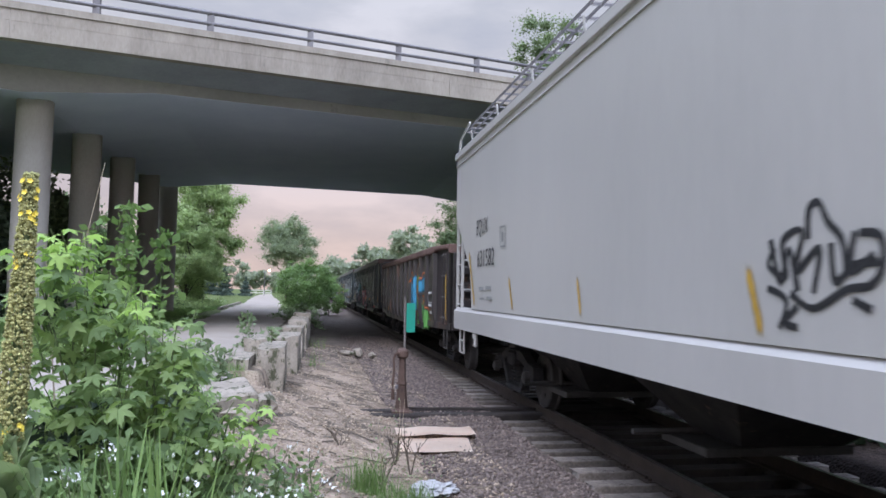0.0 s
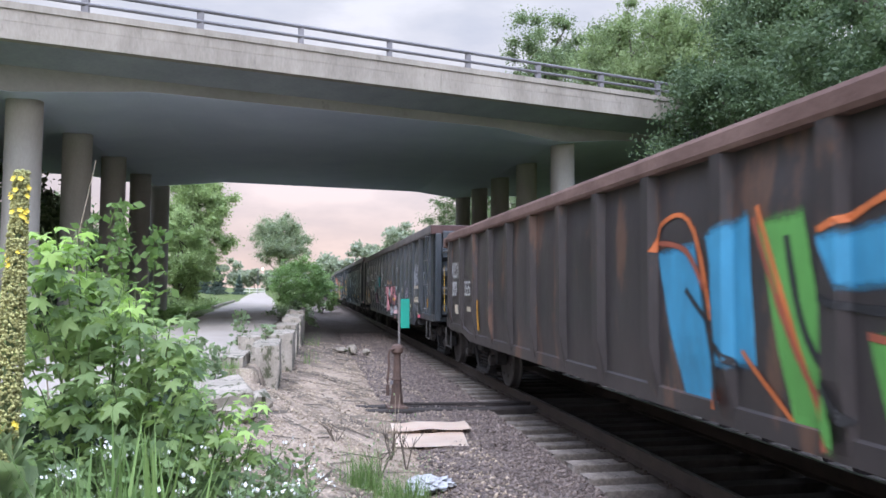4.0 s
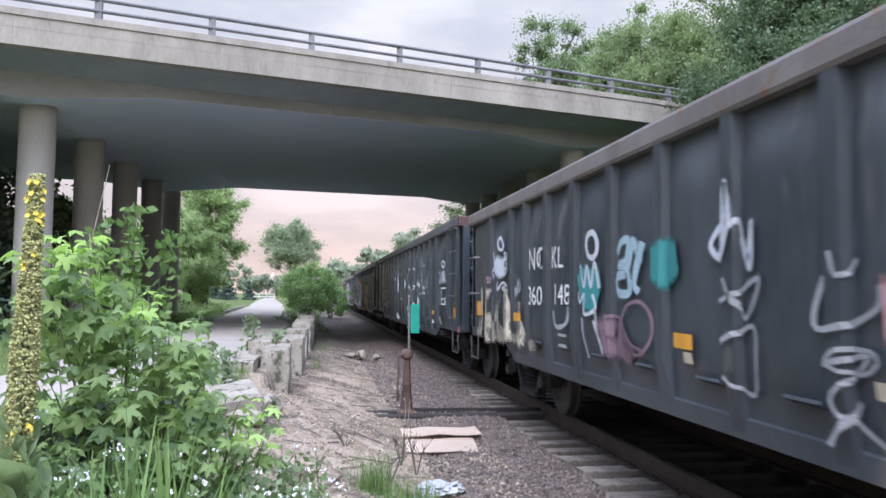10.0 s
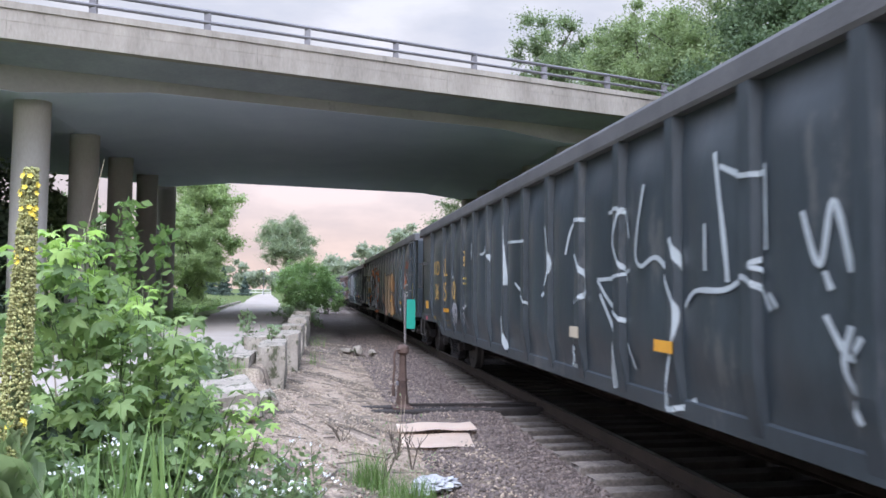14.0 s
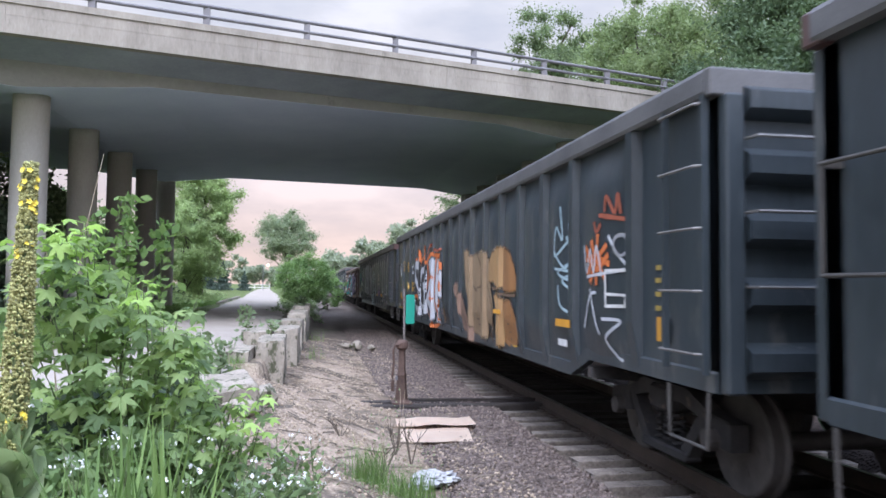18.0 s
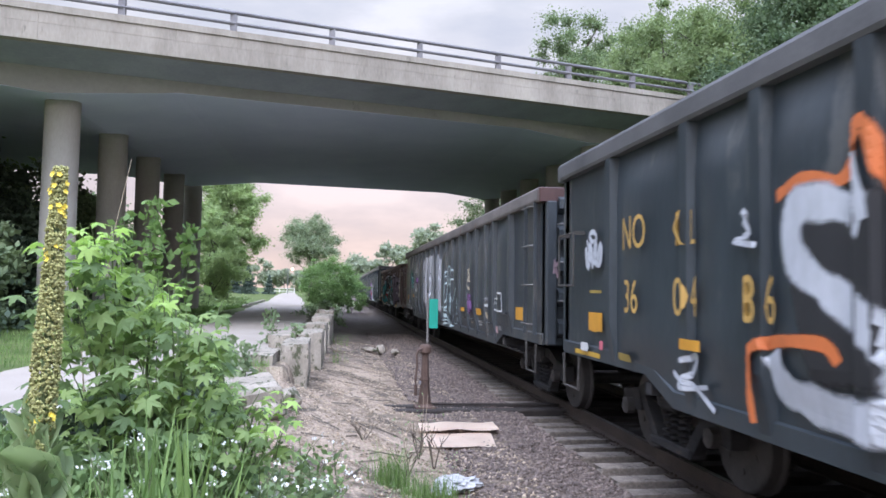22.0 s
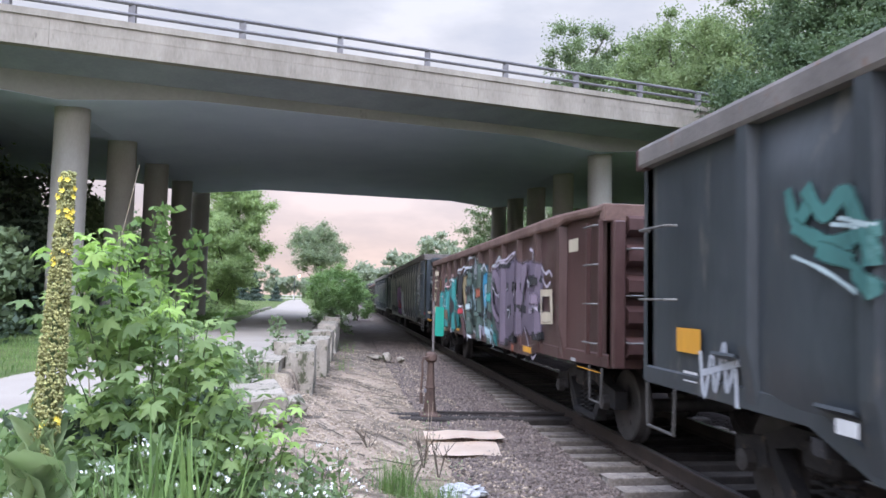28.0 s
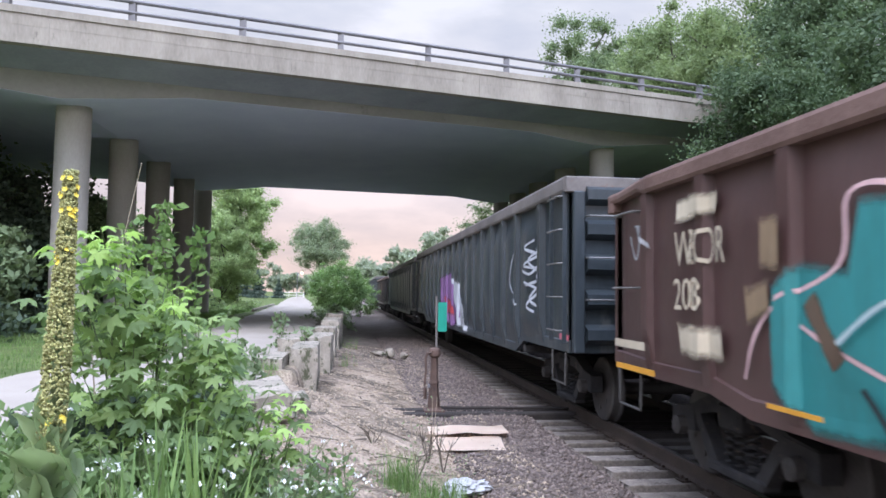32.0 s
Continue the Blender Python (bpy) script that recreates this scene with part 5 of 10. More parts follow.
stroke(car2, SPRAY_LAVENDER, 0.03, [(3.95, 1.63), (3.98, 1.48), (3.77, 1.46)])
stroke(car2, SPRAY_LAVENDER, 0.03, [(3.76, 1.61), (3.59, 1.64)])
stroke(car2, SPRAY_WHITE, 0.06, [(5.96, 2.29), (5.77, 2.25), (5.93, 2.22), (5.77, 2.15)])
stroke(car2, SPRAY_WHITE, 0.05, [(10.46, 1.95), (10.42, 2.43), (10.39, 2.11)])
stroke(car2, SPRAY_WHITE, 0.05, [(10.53, 2.17), (10.65, 2.01), (10.50, 1.91), (10.36, 2.16), (10.23, 1.94), (10.15, 2.14), (10.18, 1.84), (10.32, 2.05)])
stroke(car2, SPRAY_GREY, 0.04, [(10.46, 1.79), (10.26, 1.53), (10.07, 1.78), (10.51, 1.63)])
stroke(car2, SPRAY_GREY, 0.04, [(10.54, 1.36), (10.13, 1.48), (10.20, 1.07), (10.47, 1.15)])
stroke(car2, SPRAY_GREY, 0.04, [(9.44, 1.91), (9.39, 1.78), (9.29, 1.86)])
stroke(car2, SPRAY_GREY, 0.04, [(9.55, 1.78), (9.60, 1.50), (9.15, 1.60), (9.10, 1.73)])
stroke(car2, SPRAY_GREY, 0.04, [(9.50, 1.32), (9.20, 1.38), (9.45, 1.14), (9.16, 0.95)])
stroke(car2, SPRAY_GREY, 0.04, [(9.30, 1.15), (9.46, 0.91)])
stroke(car2, SPRAY_GREY, 0.03, [(9.13, 1.36), (9.15, 1.34), (9.19, 1.31), (9.26, 1.29), (9.34, 1.29), (9.41, 1.30), (9.46, 1.32), (9.48, 1.34), (9.46, 1.37), (9.41, 1.40), (9.34, 1.41), (9.26, 1.41), (9.19, 1.41), (9.15, 1.39), (9.13, 1.36)])
plate(car2, CREAM, 9.16, 9.03, 1.18, 1.27)
plate(car2, CREAM, 11.01, 10.88, 1.19, 1.27)
plate(car2, ORANGE_TAPE, 11.17, 10.86, 1.29, 1.40)
fill(car2, SPRAY_TEAL, [(11.60, 2.05), (11.33, 2.15), (11.12, 2.12), (11.02, 1.80), (11.33, 1.68), (11.54, 1.80)])
fill(car2, SPRAY_MAUVE, [(12.73, 1.47), (12.21, 1.50), (11.79, 1.24), (11.99, 1.04), (12.66, 1.12)])
fill(car2, SPRAY_GREY, [(5.92, 1.29), (5.59, 1.31), (5.52, 1.20), (5.53, 0.85), (5.78, 0.88), (5.91, 0.94), (5.78, 1.08)])
fill(car2, SPRAY_GREY, [(6.40, 1.21), (6.22, 1.39), (6.17, 1.24), (6.24, 1.04), (6.19, 0.86), (6.54, 0.84), (6.56, 0.99)])
fill(car2, SPRAY_GREY, [(7.74, 1.11), (7.43, 1.18), (7.28, 0.96), (7.24, 0.83), (7.66, 0.81)])
fill(car2, SPRAY_GREY, [(8.34, 1.05), (8.19, 1.25), (8.04, 1.13), (8.04, 0.90), (8.31, 0.85)])
fill(car2, SPRAY_MAUVE, [(6.13, 1.15), (5.92, 1.17), (5.94, 1.02), (5.89, 0.89), (6.11, 0.85), (6.04, 1.01)])
fill(car2, SPRAY_PALE_PINK, [(7.16, 0.88), (6.53, 0.91), (6.54, 0.80), (6.14, 0.80), (5.78, 0.79), (5.87, 0.75), (6.63, 0.74), (7.16, 0.75)])
fill(car2, SPRAY_PALE_PINK, [(8.20, 0.88), (7.57, 0.86), (7.24, 0.83), (7.24, 0.77), (7.75, 0.77), (8.36, 0.78)])
fill(car2, SPRAY_PALE_PINK, [(6.58, 1.00), (6.20, 1.12), (5.95, 1.00), (5.60, 1.06), (5.42, 0.89), (6.60, 0.89)])
fill(car2, SPRAY_PINK, [(7.34, 1.77), (7.18, 1.71), (7.05, 1.41), (7.07, 1.02), (7.19, 1.05), (7.26, 1.40)])
fill(car2, SPRAY_PINK, [(6.93, 1.58), (6.61, 1.54), (6.55, 1.40), (6.61, 1.26), (6.53, 1.06), (6.62, 0.91), (6.76, 1.03), (6.77, 1.39)])
fill(car2, SPRAY_PINK, [(9.08, 1.78), (8.66, 1.77), (8.60, 1.47), (9.06, 1.43)])
fill(car2, SPRAY_PINK, [(8.62, 1.77), (8.24, 1.78), (8.14, 1.49), (8.19, 1.30), (8.27, 1.10), (8.42, 0.85), (8.50, 1.03), (8.48, 1.33), (8.62, 1.47)])
fill(car2, SPRAY_PINK, [(7.60, 1.76), (7.26, 1.78), (7.23, 1.52), (7.37, 1.51), (7.43, 1.18), (7.70, 1.18), (7.63, 1.46)])
fill(car2, SPRAY_PINK, [(7.23, 1.58), (6.86, 1.55), (6.72, 1.39), (6.73, 1.03), (6.62, 0.86), (7.07, 0.85), (7.16, 1.01), (7.19, 1.28)])
fill(car2, SPRAY_PINK, [(6.88, 1.79), (6.57, 1.79), (6.49, 1.63), (6.30, 1.42), (6.25, 1.29), (6.17, 1.14), (6.21, 0.98), (6.34, 1.25), (6.49, 1.41), (6.80, 1.53), (6.90, 1.64)])
fill(car2, SPRAY_ROSE, [(8.59, 2.00), (8.41, 1.97), (8.26, 1.79), (8.59, 1.78)])
fill(car2, SPRAY_ROSE, [(7.71, 1.98), (7.55, 1.95), (7.45, 1.79), (7.69, 1.76)])
fill(car2, SPRAY_MAUVE, [(6.97, 1.49), (6.73, 1.46), (6.73, 1.21), (6.97, 1.19)])
fill(car2, SPRAY_CHALK, [(6.32, 1.80), (5.76, 1.78), (5.85, 1.60), (5.98, 1.59), (6.24, 1.63), (6.31, 1.62)])
fill(car2, SPRAY_CHALK, [(6.32, 1.57), (6.22, 1.53), (5.84, 1.54), (5.86, 1.45), (6.17, 1.46), (6.30, 1.43)])
fill(car2, SPRAY_PALE_TEAL, [(8.01, 1.72), (7.83, 1.68), (7.65, 1.50), (7.76, 1.30), (7.93, 1.45)])
fill(car2, SPRAY_CHALK, [(8.19, 1.79), (8.08, 1.79), (8.07, 1.63), (8.16, 1.60)])
stroke(car2, SPRAY_BLACK, 0.05, [(7.00, 1.15), (6.75, 1.18)])
stroke(car2, SPRAY_BLACK, 0.05, [(7.99, 1.13), (7.63, 1.15)])
stroke(car2, SPRAY_BLACK, 0.06, [(5.77, 1.19), (5.64, 0.96)])
stroke(car2, SPRAY_BLACK, 0.05, [(6.15, 1.15), (5.81, 1.18)])
stroke(car2, SPRAY_BLACK, 0.03, [(8.04, 0.90), (7.16, 0.90), (6.53, 0.91), (6.09, 0.90)])
plate(car2, ORANGE_TAPE, 6.63, 6.21, 1.31, 1.39)
plate(car2, ORANGE_TAPE, 8.35, 8.04, 1.28, 1.38)
stroke(car2, SPRAY_GREY, 0.08, [(5.93, 2.26), (5.69, 2.27), (5.84, 2.19), (5.72, 2.18)])
stroke(car2, SPRAY_WHITE, 0.07, [(12.66, 2.14), (12.67, 2.09), (12.70, 2.05), (12.75, 2.03), (12.80, 2.04), (12.84, 2.06), (12.87, 2.11), (12.88, 2.16), (12.87, 2.22), (12.83, 2.26), (12.79, 2.27), (12.74, 2.27), (12.70, 2.24), (12.67, 2.19), (12.66, 2.14)])
fill(car2, SPRAY_TEAL, [(13.25, 1.87), (13.00, 2.01), (12.63, 1.95), (12.59, 1.74), (12.70, 1.47), (12.95, 1.49), (13.15, 1.71)])
stroke(car2, SPRAY_WHITE, 0.045, [(13.07, 1.98), (12.94, 1.75), (12.87, 1.96), (12.78, 1.75), (12.71, 1.99), (12.63, 1.74)])
stroke(car2, SPRAY_WHITE, 0.045, [(13.15, 1.71), (13.08, 1.60), (12.94, 1.68), (12.95, 1.49), (12.70, 1.54), (12.75, 1.68)])
stroke(car2, SPRAY_WHITE, 0.045, [(13.02, 1.45), (12.96, 1.24), (12.95, 1.06)])
stroke(car2, SPRAY_WHITE, 0.045, [(12.73, 1.43), (12.65, 1.27), (12.60, 1.10)])
stroke(car2, SPRAY_PALE_BLUE, 0.09, [(12.16, 2.04), (12.05, 2.13), (11.89, 2.13), (11.94, 1.97), (12.12, 1.94), (11.90, 1.91), (11.81, 2.13), (11.70, 1.93)])
stroke(car2, SPRAY_PALE_BLUE, 0.09, [(11.73, 1.95), (11.67, 2.11), (11.79, 1.79), (11.72, 1.70)])
stroke(car2, SPRAY_PALE_BLUE, 0.09, [(11.90, 1.88), (11.87, 1.70), (12.13, 1.70), (12.17, 1.83), (11.95, 1.85)])
stroke(car2, SPRAY_MAUVE, 0.04, [(11.55, 1.42), (11.57, 1.33), (11.64, 1.25), (11.74, 1.19), (11.85, 1.18), (11.96, 1.21), (12.04, 1.28), (12.06, 1.38), (12.03, 1.48), (11.95, 1.57), (11.84, 1.61), (11.72, 1.62), (11.63, 1.58), (11.57, 1.51), (11.55, 1.42)])
fill(car2, SPRAY_MAUVE, [(12.45, 1.51), (12.23, 1.49), (12.17, 1.37), (12.33, 1.23), (12.43, 1.32)])
stroke(car2, SPRAY_MAUVE, 0.04, [(12.42, 1.48), (12.09, 1.47), (11.89, 1.28), (11.70, 1.22)])
fill(car2, ORANGE_TAPE, [(12.92, 1.42), (12.67, 1.43), (12.68, 1.32), (12.92, 1.32)])
stroke(car2, FADED_GREY, 0.04, [(12.70, 1.54), (12.65, 1.27)])
plate(car2, ORANGE_TAPE, 18.20, 17.74, 1.33, 1.56)
letter(car2, PAINT_WHITE, "NO", 14.85, 1.98, 0.28, 1.0)
letter(car2, PAINT_WHITE, "KL", 13.95, 1.97, 0.25, 1.0)
letter(car2, PAINT_WHITE, "360", 14.86, 1.55, 0.24, 1.0)
letter(car2, PAINT_WHITE, "148", 13.88, 1.57, 0.23, 1.0)
stroke(car2, SPRAY_GREY, 0.06, [(13.88, 1.50), (13.80, 1.33), (13.58, 1.37), (13.52, 1.55)])
plate(car2, FADED_GREY, 13.70, 13.45, 1.23, 1.26)
plate(car2, FADED_GREY, 13.68, 13.43, 1.12, 1.15)
stroke(car3, SPRAY_CHALK, 0.045, [(11.76, 2.98), (11.78, 2.32), (12.01, 2.24)])
stroke(car3, SPRAY_CHALK, 0.045, [(10.56, 2.57), (10.52, 1.74)])
stroke(car3, SPRAY_CHALK, 0.045, [(10.47, 2.33), (9.54, 2.30)])
stroke(car3, SPRAY_CHALK, 0.045, [(9.95, 1.77), (9.43, 1.46)])
stroke(car3, SPRAY_CHALK, 0.045, [(8.64, 2.41), (8.56, 1.89), (8.85, 1.60)])
stroke(car3, SPRAY_CHALK, 0.045, [(8.72, 1.38), (8.76, 0.79)])
stroke(car3, SPRAY_CHALK, 0.045, [(7.97, 2.05), (7.80, 2.36), (7.48, 2.38)])
stroke(car3, SPRAY_CHALK, 0.045, [(7.67, 2.04), (7.48, 1.70), (7.73, 1.53), (7.41, 1.67)])
stroke(car3, SPRAY_CHALK, 0.045, [(6.85, 2.38), (6.57, 2.38), (6.39, 2.12)])
stroke(car3, SPRAY_CHALK, 0.045, [(6.57, 2.37), (6.69, 2.09), (6.44, 1.74)])
stroke(car3, SPRAY_CHALK, 0.045, [(7.05, 1.77), (6.80, 1.54), (6.54, 1.41)])
stroke(car3, SPRAY_CHALK, 0.045, [(7.05, 1.77), (6.70, 1.79), (6.39, 1.85)])
stroke(car3, SPRAY_CHALK, 0.045, [(6.06, 2.53), (6.22, 2.02), (6.12, 1.87), (5.88, 1.93), (5.66, 1.69), (5.58, 1.45), (5.71, 0.82), (5.39, 0.90)])
stroke(car3, SPRAY_CHALK, 0.045, [(5.63, 2.07), (5.53, 1.82)])
stroke(car3, SPRAY_CHALK, 0.045, [(5.00, 2.60), (4.91, 1.94), (4.89, 1.73)])
stroke(car3, SPRAY_CHALK, 0.045, [(4.95, 2.50), (4.72, 2.40), (4.49, 2.39)])
stroke(car3, SPRAY_CHALK, 0.045, [(4.49, 2.44), (4.49, 1.92)])
stroke(car3, SPRAY_CHALK, 0.045, [(5.12, 2.13), (5.12, 1.81)])
stroke(car3, SPRAY_CHALK, 0.045, [(5.46, 1.55), (5.26, 1.67), (4.92, 1.68), (4.67, 1.76), (4.43, 1.56)])
stroke(car3, SPRAY_CHALK, 0.045, [(4.55, 1.87), (4.61, 1.83), (4.53, 1.79)])
stroke(car3, SPRAY_CHALK, 0.045, [(4.46, 1.66), (4.35, 1.58)])
stroke(car3, SPRAY_CHALK, 0.045, [(4.10, 2.11), (3.98, 1.81), (3.89, 2.15), (3.79, 1.77)])
stroke(car3, SPRAY_CHALK, 0.045, [(3.95, 1.78), (3.91, 1.68)])
stroke(car3, SPRAY_CHALK, 0.045, [(3.95, 1.55), (3.80, 1.33), (3.67, 1.45)])
stroke(car3, SPRAY_CHALK, 0.045, [(3.80, 1.50), (3.84, 1.27), (3.68, 1.03)])
stroke(car3, SPRAY_CHALK, 0.045, [(6.99, 1.64), (6.74, 1.25), (6.73, 0.81)])
stroke(car3, SPRAY_CHALK, 0.045, [(6.45, 1.22), (6.34, 1.02)])
stroke(car3, SPRAY_CHALK, 0.045, [(12.65, 2.46), (12.71, 1.61)])
stroke(car3, SPRAY_CHALK, 0.045, [(11.52, 2.22), (11.37, 1.79)])
stroke(car3, SPRAY_CHALK, 0.045, [(10.60, 1.31), (10.50, 0.85)])
stroke(car3, SPRAY_CHALK, 0.045, [(7.80, 1.18), (7.64, 0.97), (7.97, 0.79)])
stroke(car3, SPRAY_WHITE, 0.06, [(1.52, 2.30), (1.53, 2.27), (1.57, 2.25), (1.62, 2.24), (1.67, 2.25), (1.72, 2.27), (1.76, 2.30), (1.77, 2.33), (1.76, 2.35), (1.72, 2.37), (1.67, 2.38), (1.61, 2.37), (1.57, 2.35), (1.53, 2.32), (1.52, 2.30)])
stroke(car3, SPRAY_WHITE, 0.05, [(2.07, 2.15), (1.89, 2.10), (1.99, 1.92)])
stroke(car3, SPRAY_WHITE, 0.05, [(1.78, 2.17), (1.71, 1.93), (1.62, 2.15), (1.78, 2.05)])
stroke(car3, SPRAY_WHITE, 0.05, [(1.55, 2.18), (1.59, 1.96), (1.38, 2.17), (1.40, 1.92)])
stroke(car3, SPRAY_WHITE, 0.05, [(2.03, 2.02), (1.95, 1.90), (1.82, 2.03), (1.79, 1.90), (1.65, 2.00), (1.57, 1.90), (1.46, 1.98), (1.36, 1.91)])
frame_line(car3, PAINT_WHITE, 0.035, [(1.79, 1.80), (1.35, 1.80), (1.33, 1.47), (1.75, 1.46), (1.79, 1.80)])
stroke(car3, PAINT_WHITE, 0.03, [(1.77, 1.57), (1.33, 1.58)])
stroke(car3, SPRAY_SMOKE, 0.05, [(2.20, 1.82), (2.07, 1.89), (1.90, 1.82)])
stroke(car3, SPRAY_SMOKE, 0.05, [(2.24, 1.72), (2.08, 1.77), (1.87, 1.70)])
stroke(car3, SPRAY_SMOKE, 0.05, [(2.24, 1.61), (2.07, 1.65), (1.86, 1.58)])
stroke(car3, SPRAY_SMOKE, 0.05, [(2.23, 1.48), (2.07, 1.53), (1.88, 1.45)])
stroke(car3, SPRAY_SMOKE, 0.05, [(2.21, 1.35), (2.06, 1.40), (1.91, 1.34)])
stroke(car3, SPRAY_SMOKE, 0.05, [(2.16, 1.24), (2.04, 1.27), (1.95, 1.24)])
stroke(car3, SPRAY_SMOKE, 0.05, [(2.06, 1.89), (2.08, 1.57), (2.04, 1.24)])
stroke(car3, SPRAY_SMOKE, 0.05, [(2.22, 1.78), (2.26, 1.52), (2.20, 1.31)])
stroke(car3, SPRAY_SMOKE, 0.05, [(1.90, 1.81), (1.84, 1.57), (1.91, 1.33)])
plate(car3, ORANGE_TAPE, 3.00, 2.67, 1.22, 1.31)
plate(car3, PAINT_WHITE, 2.92, 2.66, 1.02, 1.09)
plate(car3, ORANGE_TAPE, 5.85, 5.56, 1.21, 1.30)
plate(car3, CREAM, 7.75, 7.51, 1.20, 1.31)
plate(car3, ORANGE_TAPE, 0.85, 0.48, 1.23, 1.41)
plate(car3, PINK_TAPE, 0.23, 0.09, 0.96, 1.05)
plate(car3, CREAM, 2.14, 1.89, 1.03, 1.20)
plate(car3, FADED_YELLOW, 0.85, 0.75, 1.77, 1.82)
plate(car3, FADED_YELLOW, 0.61, 0.50, 1.78, 1.84)
plate(car3, FADED_YELLOW, 0.86, 0.76, 1.66, 1.71)
plate(car3, FADED_YELLOW, 0.61, 0.50, 1.68, 1.73)
plate(car3, FADED_YELLOW, 0.86, 0.76, 1.54, 1.59)
plate(car3, FADED_YELLOW, 0.61, 0.50, 1.58, 1.62)
plate(car3, FADED_YELLOW, 0.86, 0.76, 1.43, 1.48)
plate(car3, FADED_YELLOW, 0.62, 0.50, 1.47, 1.52)
plate(car3, FADED_YELLOW, 1.52, 1.26, 1.09, 1.09)
plate(car3, FADED_YELLOW, 1.52, 1.26, 1.02, 1.02)
letter(car3, PAINT_YELLOW, "NO", 16.36, 1.98, 0.32, 0.86)
letter(car3, PAINT_YELLOW, "KL", 15.30, 1.95, 0.36, 1.0)
letter(car3, PAINT_YELLOW, "36", 16.21, 1.46, 0.36, 0.8)
letter(car3, PAINT_YELLOW, "05", 15.29, 1.45, 0.39, 1.0)
frame_line(car3, PAINT_YELLOW, 0.03, [(13.35, 2.36), (13.08, 2.33), (13.09, 2.10), (13.35, 2.13), (13.35, 2.36)])
plate(car3, PAINT_YELLOW, 13.25, 13.09, 2.17, 2.26)
plate(car3, ORANGE_TAPE, 15.19, 14.75, 1.23, 1.31)
plate(car3, FADED_YELLOW, 15.22, 14.79, 1.07, 1.06)
plate(car3, FADED_YELLOW, 15.19, 14.77, 0.98, 0.97)
plate(car3, FADED_YELLOW, 16.60, 16.33, 1.04, 1.10)
stroke(car3, SPRAY_GREY, 0.05, [(14.27, 1.40), (14.13, 1.11), (14.02, 1.42), (13.92, 1.13)])
stroke(car3, SPRAY_GREY, 0.05, [(14.31, 1.25), (13.85, 1.36)])
stroke(car3, SPRAY_GREY, 0.05, [(13.40, 1.32), (13.30, 1.08), (13.15, 1.28), (12.98, 1.01)])
stroke(car3, SPRAY_GREY, 0.05, [(13.34, 1.39), (13.10, 1.35), (12.93, 1.42)])
plate(car3, ORANGE_TAPE, 17.43, 17.06, 1.25, 1.42)
plate(car3, PINK_TAPE, 17.36, 17.19, 0.99, 1.07)
plate(car3, FADED_YELLOW, 13.24, 13.13, 1.86, 1.90)
plate(car3, FADED_YELLOW, 13.24, 13.14, 1.77, 1.80)
plate(car3, FADED_YELLOW, 13.14, 13.04, 1.86, 1.89)
plate(car3, FADED_YELLOW, 13.14, 13.04, 1.77, 1.80)
plate(car3, FADED_YELLOW, 13.01, 12.91, 1.85, 1.89)
plate(car3, FADED_YELLOW, 13.01, 12.92, 1.77, 1.80)
stroke(car4, SPRAY_PALE_BLUE, 0.04, [(3.02, 2.53), (2.97, 2.17), (3.12, 2.31), (3.17, 2.00), (2.83, 2.16), (2.74, 2.32)])
stroke(car4, SPRAY_PALE_BLUE, 0.04, [(3.17, 1.86), (2.77, 1.81), (2.97, 1.73), (2.82, 1.64)])
stroke(car4, SPRAY_PALE_BLUE, 0.04, [(3.07, 1.68), (3.01, 1.46), (2.73, 1.37)])
stroke(car4, SPRAY_PALE_BLUE, 0.04, [(2.88, 2.20), (2.79, 1.94), (3.07, 1.81), (2.77, 1.72)])
stroke(car4, SPRAY_PALE_BLUE, 0.04, [(3.17, 2.04), (2.92, 1.86), (2.79, 1.98)])
stroke(car4, SPRAY_ORANGE, 0.07, [(2.26, 2.05), (2.02, 1.91), (1.73, 2.05)])
stroke(car4, SPRAY_ORANGE, 0.07, [(2.30, 1.92), (1.98, 1.94), (1.68, 1.87)])
stroke(car4, SPRAY_ORANGE, 0.07, [(2.21, 1.76), (2.00, 1.92), (1.76, 1.74)])
stroke(car4, SPRAY_ORANGE, 0.07, [(2.08, 2.11), (1.98, 1.90), (1.95, 1.68)])
stroke(car4, SPRAY_ORANGE, 0.07, [(1.92, 2.16), (1.96, 1.94), (2.12, 1.70)])
stroke(car4, SPRAY_ORANGE, 0.07, [(2.22, 1.99), (1.95, 1.83), (1.70, 1.96)])
stroke(car4, SPRAY_RUST, 0.05, [(2.01, 2.28), (1.95, 2.18), (1.85, 2.25)])
stroke(car4, SPRAY_WHITE, 0.04, [(2.33, 2.08), (2.22, 1.80), (2.12, 2.02), (2.02, 1.80), (1.95, 2.05), (1.83, 1.76)])
stroke(car4, SPRAY_WHITE, 0.04, [(2.22, 1.76), (1.76, 1.79), (1.38, 1.82)])
stroke(car4, SPRAY_WHITE, 0.04, [(1.70, 2.13), (1.53, 1.95), (1.38, 1.85)])
stroke(car4, SPRAY_WHITE, 0.04, [(2.12, 1.65), (2.02, 1.43), (1.89, 1.22)])
stroke(car4, SPRAY_WHITE, 0.04, [(1.83, 1.37), (1.49, 1.36), (1.77, 1.20), (1.60, 1.05), (1.49, 1.02)])
stroke(car4, SPRAY_WHITE, 0.04, [(2.30, 1.26), (2.12, 1.57), (1.95, 1.61)])
stroke(car4, SPRAY_RUST, 0.05, [(1.88, 2.33), (1.37, 2.25)])
stroke(car4, SPRAY_RUST, 0.05, [(1.76, 2.35), (1.73, 2.49), (1.58, 2.33), (1.53, 2.49), (1.48, 2.31)])
